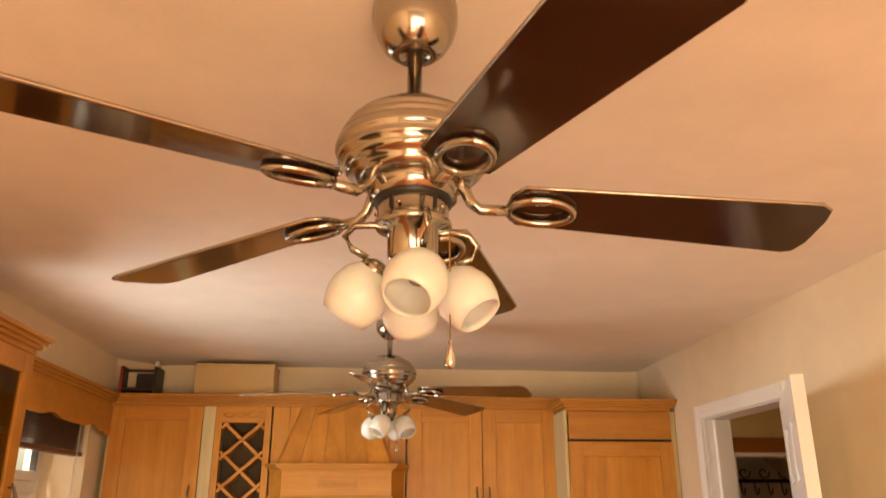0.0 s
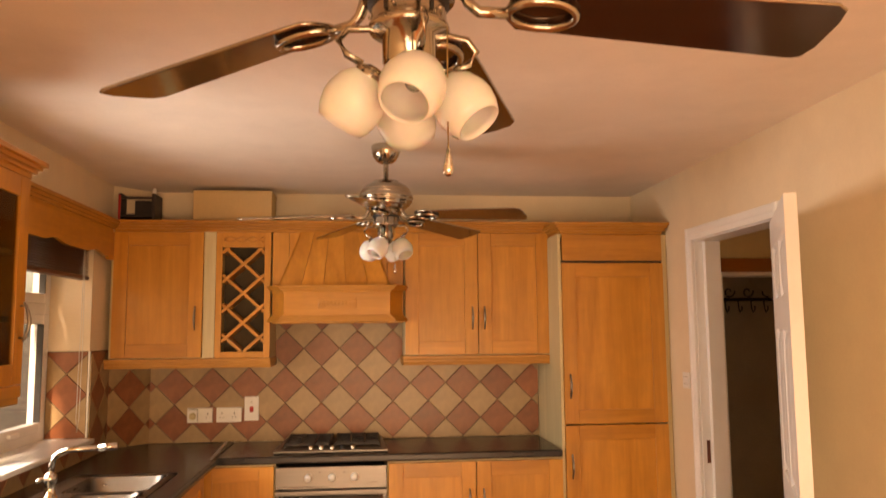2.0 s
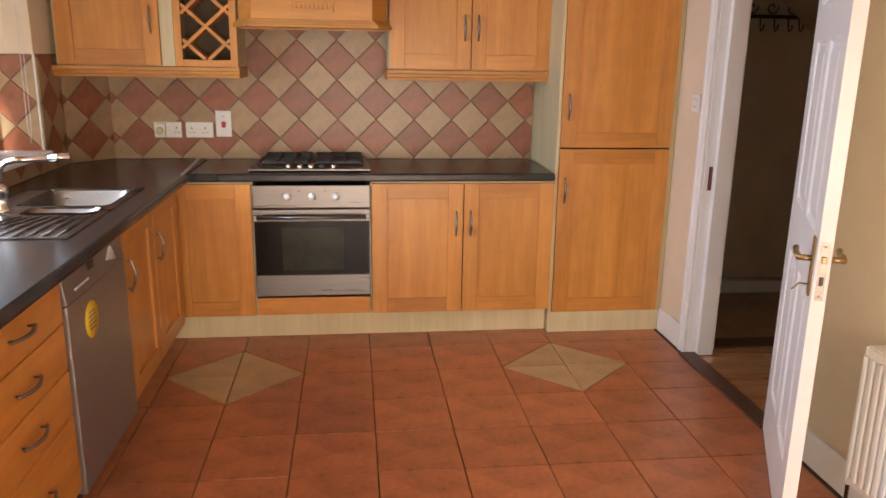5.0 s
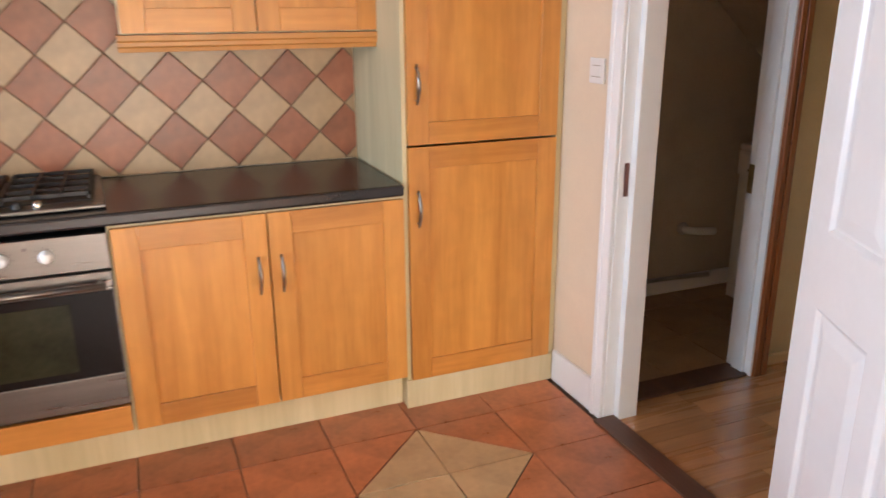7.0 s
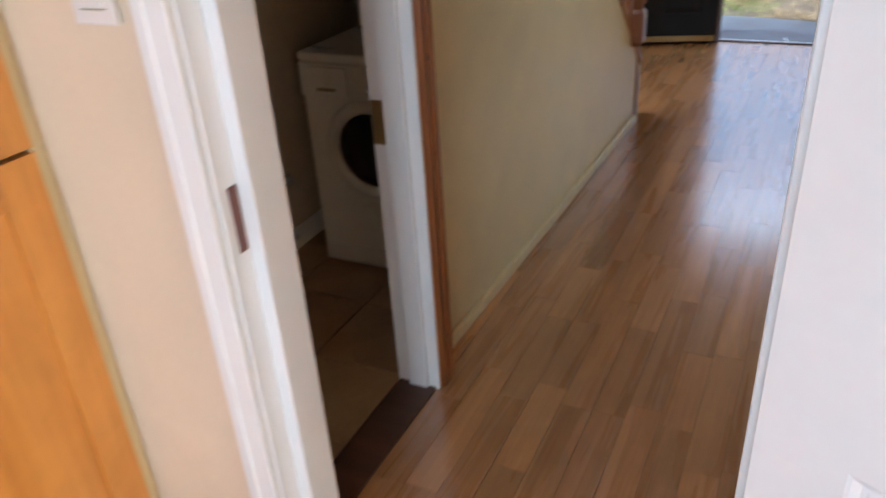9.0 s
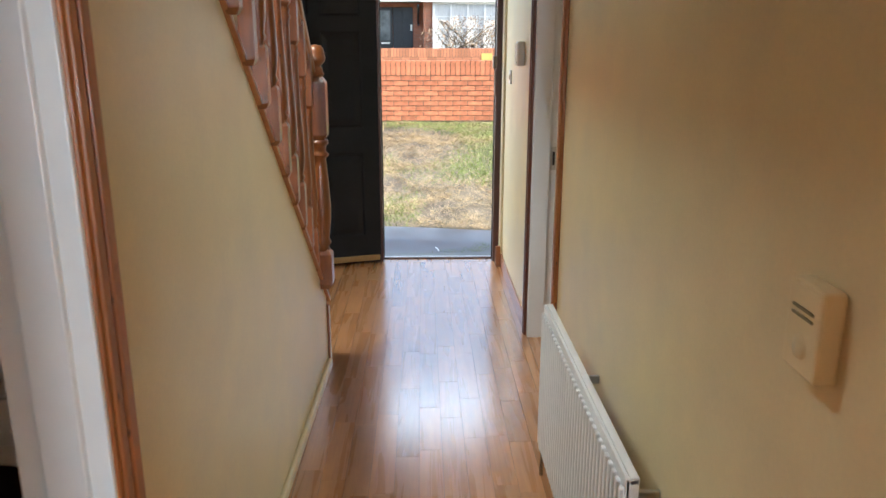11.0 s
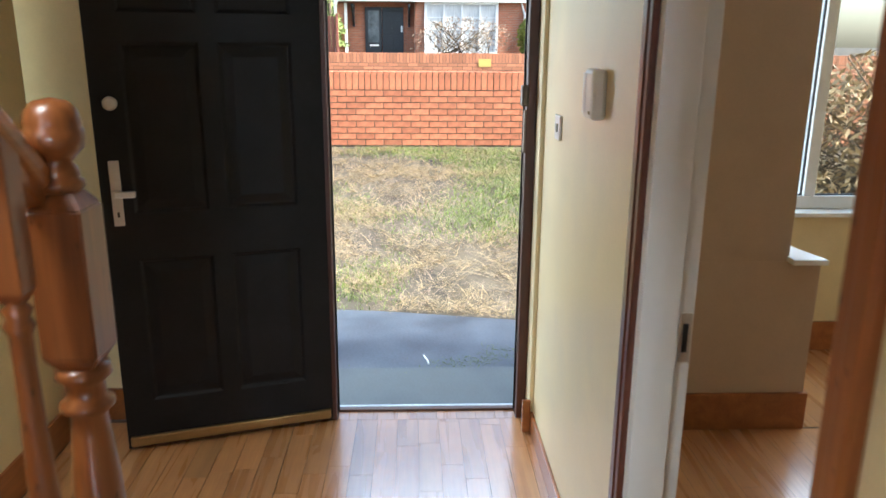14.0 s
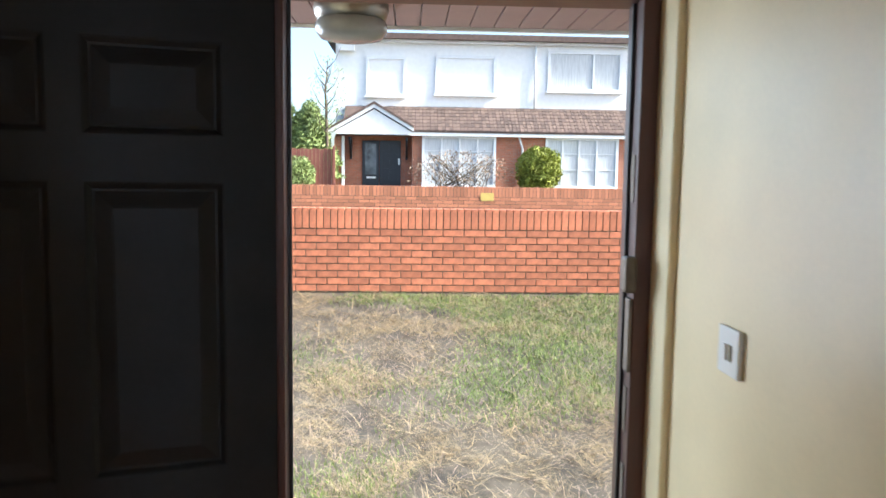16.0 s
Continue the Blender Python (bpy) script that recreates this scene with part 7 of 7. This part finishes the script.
for i in range(6):
    for j in range(3):
        piece("tile", me_u, ufloor, Matrix.Translation((HX + 0.165 + i * 0.322, HL + 0.285 + j * 0.322, 0)))


# ---- pieces: wall tiles laid on the diagonal ----
def clipped(poly, x0, x1, z0, z1):
    for axis, lim, keep in ((0, x0, 1), (0, x1, -1), (1, z0, 1), (1, z1, -1)):
        out = []
        for i, p in enumerate(poly):
            q = poly[(i + 1) % len(poly)]
            a, b = keep * (p[axis] - lim), keep * (q[axis] - lim)
            if a >= 0:
                out.append(p)
            if a * b < 0:
                t = a / (a - b)
                out.append((p[0] + t * (q[0] - p[0]), p[1] + t * (q[1] - p[1])))
        poly = out
        if len(poly) < 3:
            return []
    return poly


DG = 0.1097
cache = {}


def diagonal_tiles(parent, frame_m, x0, x1, z0, z1, ox, oz):
    """Tiles on the plane y = 0 of frame_m, facing -y."""
    for r in range(-40, 40):
        zc = oz + r * DG
        if zc + DG < z0 or zc - DG > z1:
            continue
        for c in range(-40, 40):
            xc = ox + c * 2 * DG + (DG if r % 2 else 0)
            if xc + DG < x0 or xc - DG > x1:
                continue
            e = DG - 0.0032
            poly = [(xc, zc - e), (xc + e, zc), (xc, zc + e), (xc - e, zc)]
            cut = clipped(poly, x0, x1, z0, z1)
            if len(cut) < 3:
                continue
            area = abs(sum(cut[i][0] * cut[(i + 1) % len(cut)][1] - cut[(i + 1) % len(cut)][0] * cut[i][1] for i in range(len(cut)))) / 2
            if area < 2e-4:
                continue
            mt = M_WTERRA if r % 2 == 0 else M_WSAND
            local = [(p[0] - xc, p[1] - zc) for p in cut]
            key = (mt.name, tuple((round(p[0], 4), round(p[1], 4)) for p in local))
            if key not in cache:
                cache[key] = mesh_of("tile", prism(local, -0.008, 0.0, "y", bev=0.0012), mt)
            piece("tile", cache[key], parent, frame_m @ Matrix.Translation((xc, 0, zc)))


splash = structure("splashback_cooker", boxes((-1.205, 1.19, YF - 0.004, YF - 0.0005, WT1, 1.66)), M_WGROUT, "diagonal terracotta and sand tiled splashback", "tiles")
Z0, Z1 = WT1 + 0.002, 1.415
FY = Matrix.Translation((0, YF - 0.0042, 0))
OX, OZ = -0.171, 1.230
diagonal_tiles(splash, FY, -1.198, 1.188, Z0, 1.66, OX, OZ)
sp2 = structure("splashback_window", boxes((XL + 0.0005, XL + 0.004, 2.0, 5.16, WT1, 0.974), (XL + 0.0005, XL + 0.004, 4.87, 5.16, 0.974, 1.46)), M_WGROUT, "diagonal tiled strip below the kitchen window", "tiles")
FL = Matrix.Translation((XL + 0.0042, 0, 0)) @ pose(0, 0, 0, 0, 0, 90)
diagonal_tiles(sp2, FL, 2.4, 4.87, Z0, 0.973, 4.99, OZ)
diagonal_tiles(sp2, FL, 4.873, 5.158, Z0, 1.455, 4.99, OZ)
sp3 = structure("splashback_reveal", boxes((XL - 0.215, XL + 0.004, 4.866, 4.8695, 1.001, 1.46)), M_WGROUT, "diagonal tiled window reveal", "tiles")
diagonal_tiles(sp3, Matrix.Translation((0, 4.8658, 0)), XL - 0.212, XL - 0.004, 1.003, 1.455, -1.49, OZ)
bead = structure("tile_bead", boxes((XL - 0.004, XL + 0.006, 4.860, 4.872, 1.001, 1.46), bev=0.002), M_WHITE_P, "white tile edge bead at the window corner", "trim")
ang = math.atan2(YF - 5.16, -1.20 - XL)
diag = math.hypot(YF - 5.16, -1.20 - XL)
sp4 = structure("splashback_corner", moved(boxes((0.002, diag - 0.002, -0.0035, -0.0005, WT1, 1.40)), Matrix.Translation((XL, 5.16, 0)) @ Matrix.Rotation(ang, 4, "Z")), M_WGROUT, "diagonal tiled pipe boxing corner", "tiles")
diagonal_tiles(sp4, Matrix.Translation((XL, 5.16, 0)) @ Matrix.Rotation(ang, 4, "Z") @ Matrix.Translation((0, -0.0040, 0)), 0.004, diag - 0.004, Z0, 1.395, diag / 2, OZ)

# ---- pieces: oak strips of the hall ----
SW = 0.0915


def strips(parent, x0, x1, y0, y1, seed, joined_rest=False):
    r = random.Random(seed)
    vs, fs = [], []
    n = max(1, int(round((y1 - y0) / SW)))
    w = (y1 - y0) / n
    for i in range(n):
        x = x0 - r.uniform(0, 0.5)
        while x < x1:
            ln = r.choice((0.36, 0.44, 0.52, 0.60))
            a, b = max(x, x0), min(x + ln, x1)
            x += ln
            if b - a < 0.02:
                continue
            ya, yb = y0 + i * w + 0.0006, y0 + (i + 1) * w - 0.0006
            if joined_rest:
                k = len(vs)
                vs += [(a + 0.0005, ya, 0), (b - 0.0005, ya, 0), (b - 0.0005, yb, 0), (a + 0.0005, yb, 0)]
                fs.append((k, k + 1, k + 2, k + 3))
            else:
                h, g = (b - a) / 2 - 0.0005, (yb - ya) / 2
                key = ("strip", round(h, 2), round(g, 3))
                if abs(h - round(h, 2)) > 0.0006 or key not in cache:
                    me = mesh_of("strip", boxes((-h, h, -g, g, -0.005, 0.0)), M_LAMIN)
                    cache.setdefault(key, me)
                else:
                    me = cache[key]
                piece("strip", me, parent, Matrix.Translation(((a + b) / 2, (ya + yb) / 2, 0)))
    if joined_rest:
        me = bpy.data.meshes.new("strips")
        me.from_pydata(vs, [], fs)
        me.materials.append(M_LAMIN)
        ob = tagged(new("strips", me), kind="stuff")
        ob.parent = parent


strips(hfloor, XR + 0.046, 6.952, HR + 0.001, 3.499, 10)
strips(hfloor, XR + 0.046, 6.952, 3.499, HL - 0.001, 11)
strips(hfloor, 6.953, 7.030, FD_A + 0.044, FD_B - 0.064, 14)
strips(hfloor, UT_B + 0.06, 4.955, HL, HL + 0.0705, 15)
strips(hfloor, 4.96, 6.950, HL, STW - 0.018, 12)
strips(lfloor, HX + 0.001, FX - 0.001, -0.198, HR - 0.001, 13, True)
strips(lfloor, FX, 7.703, 0.60, 2.25, 16, True)
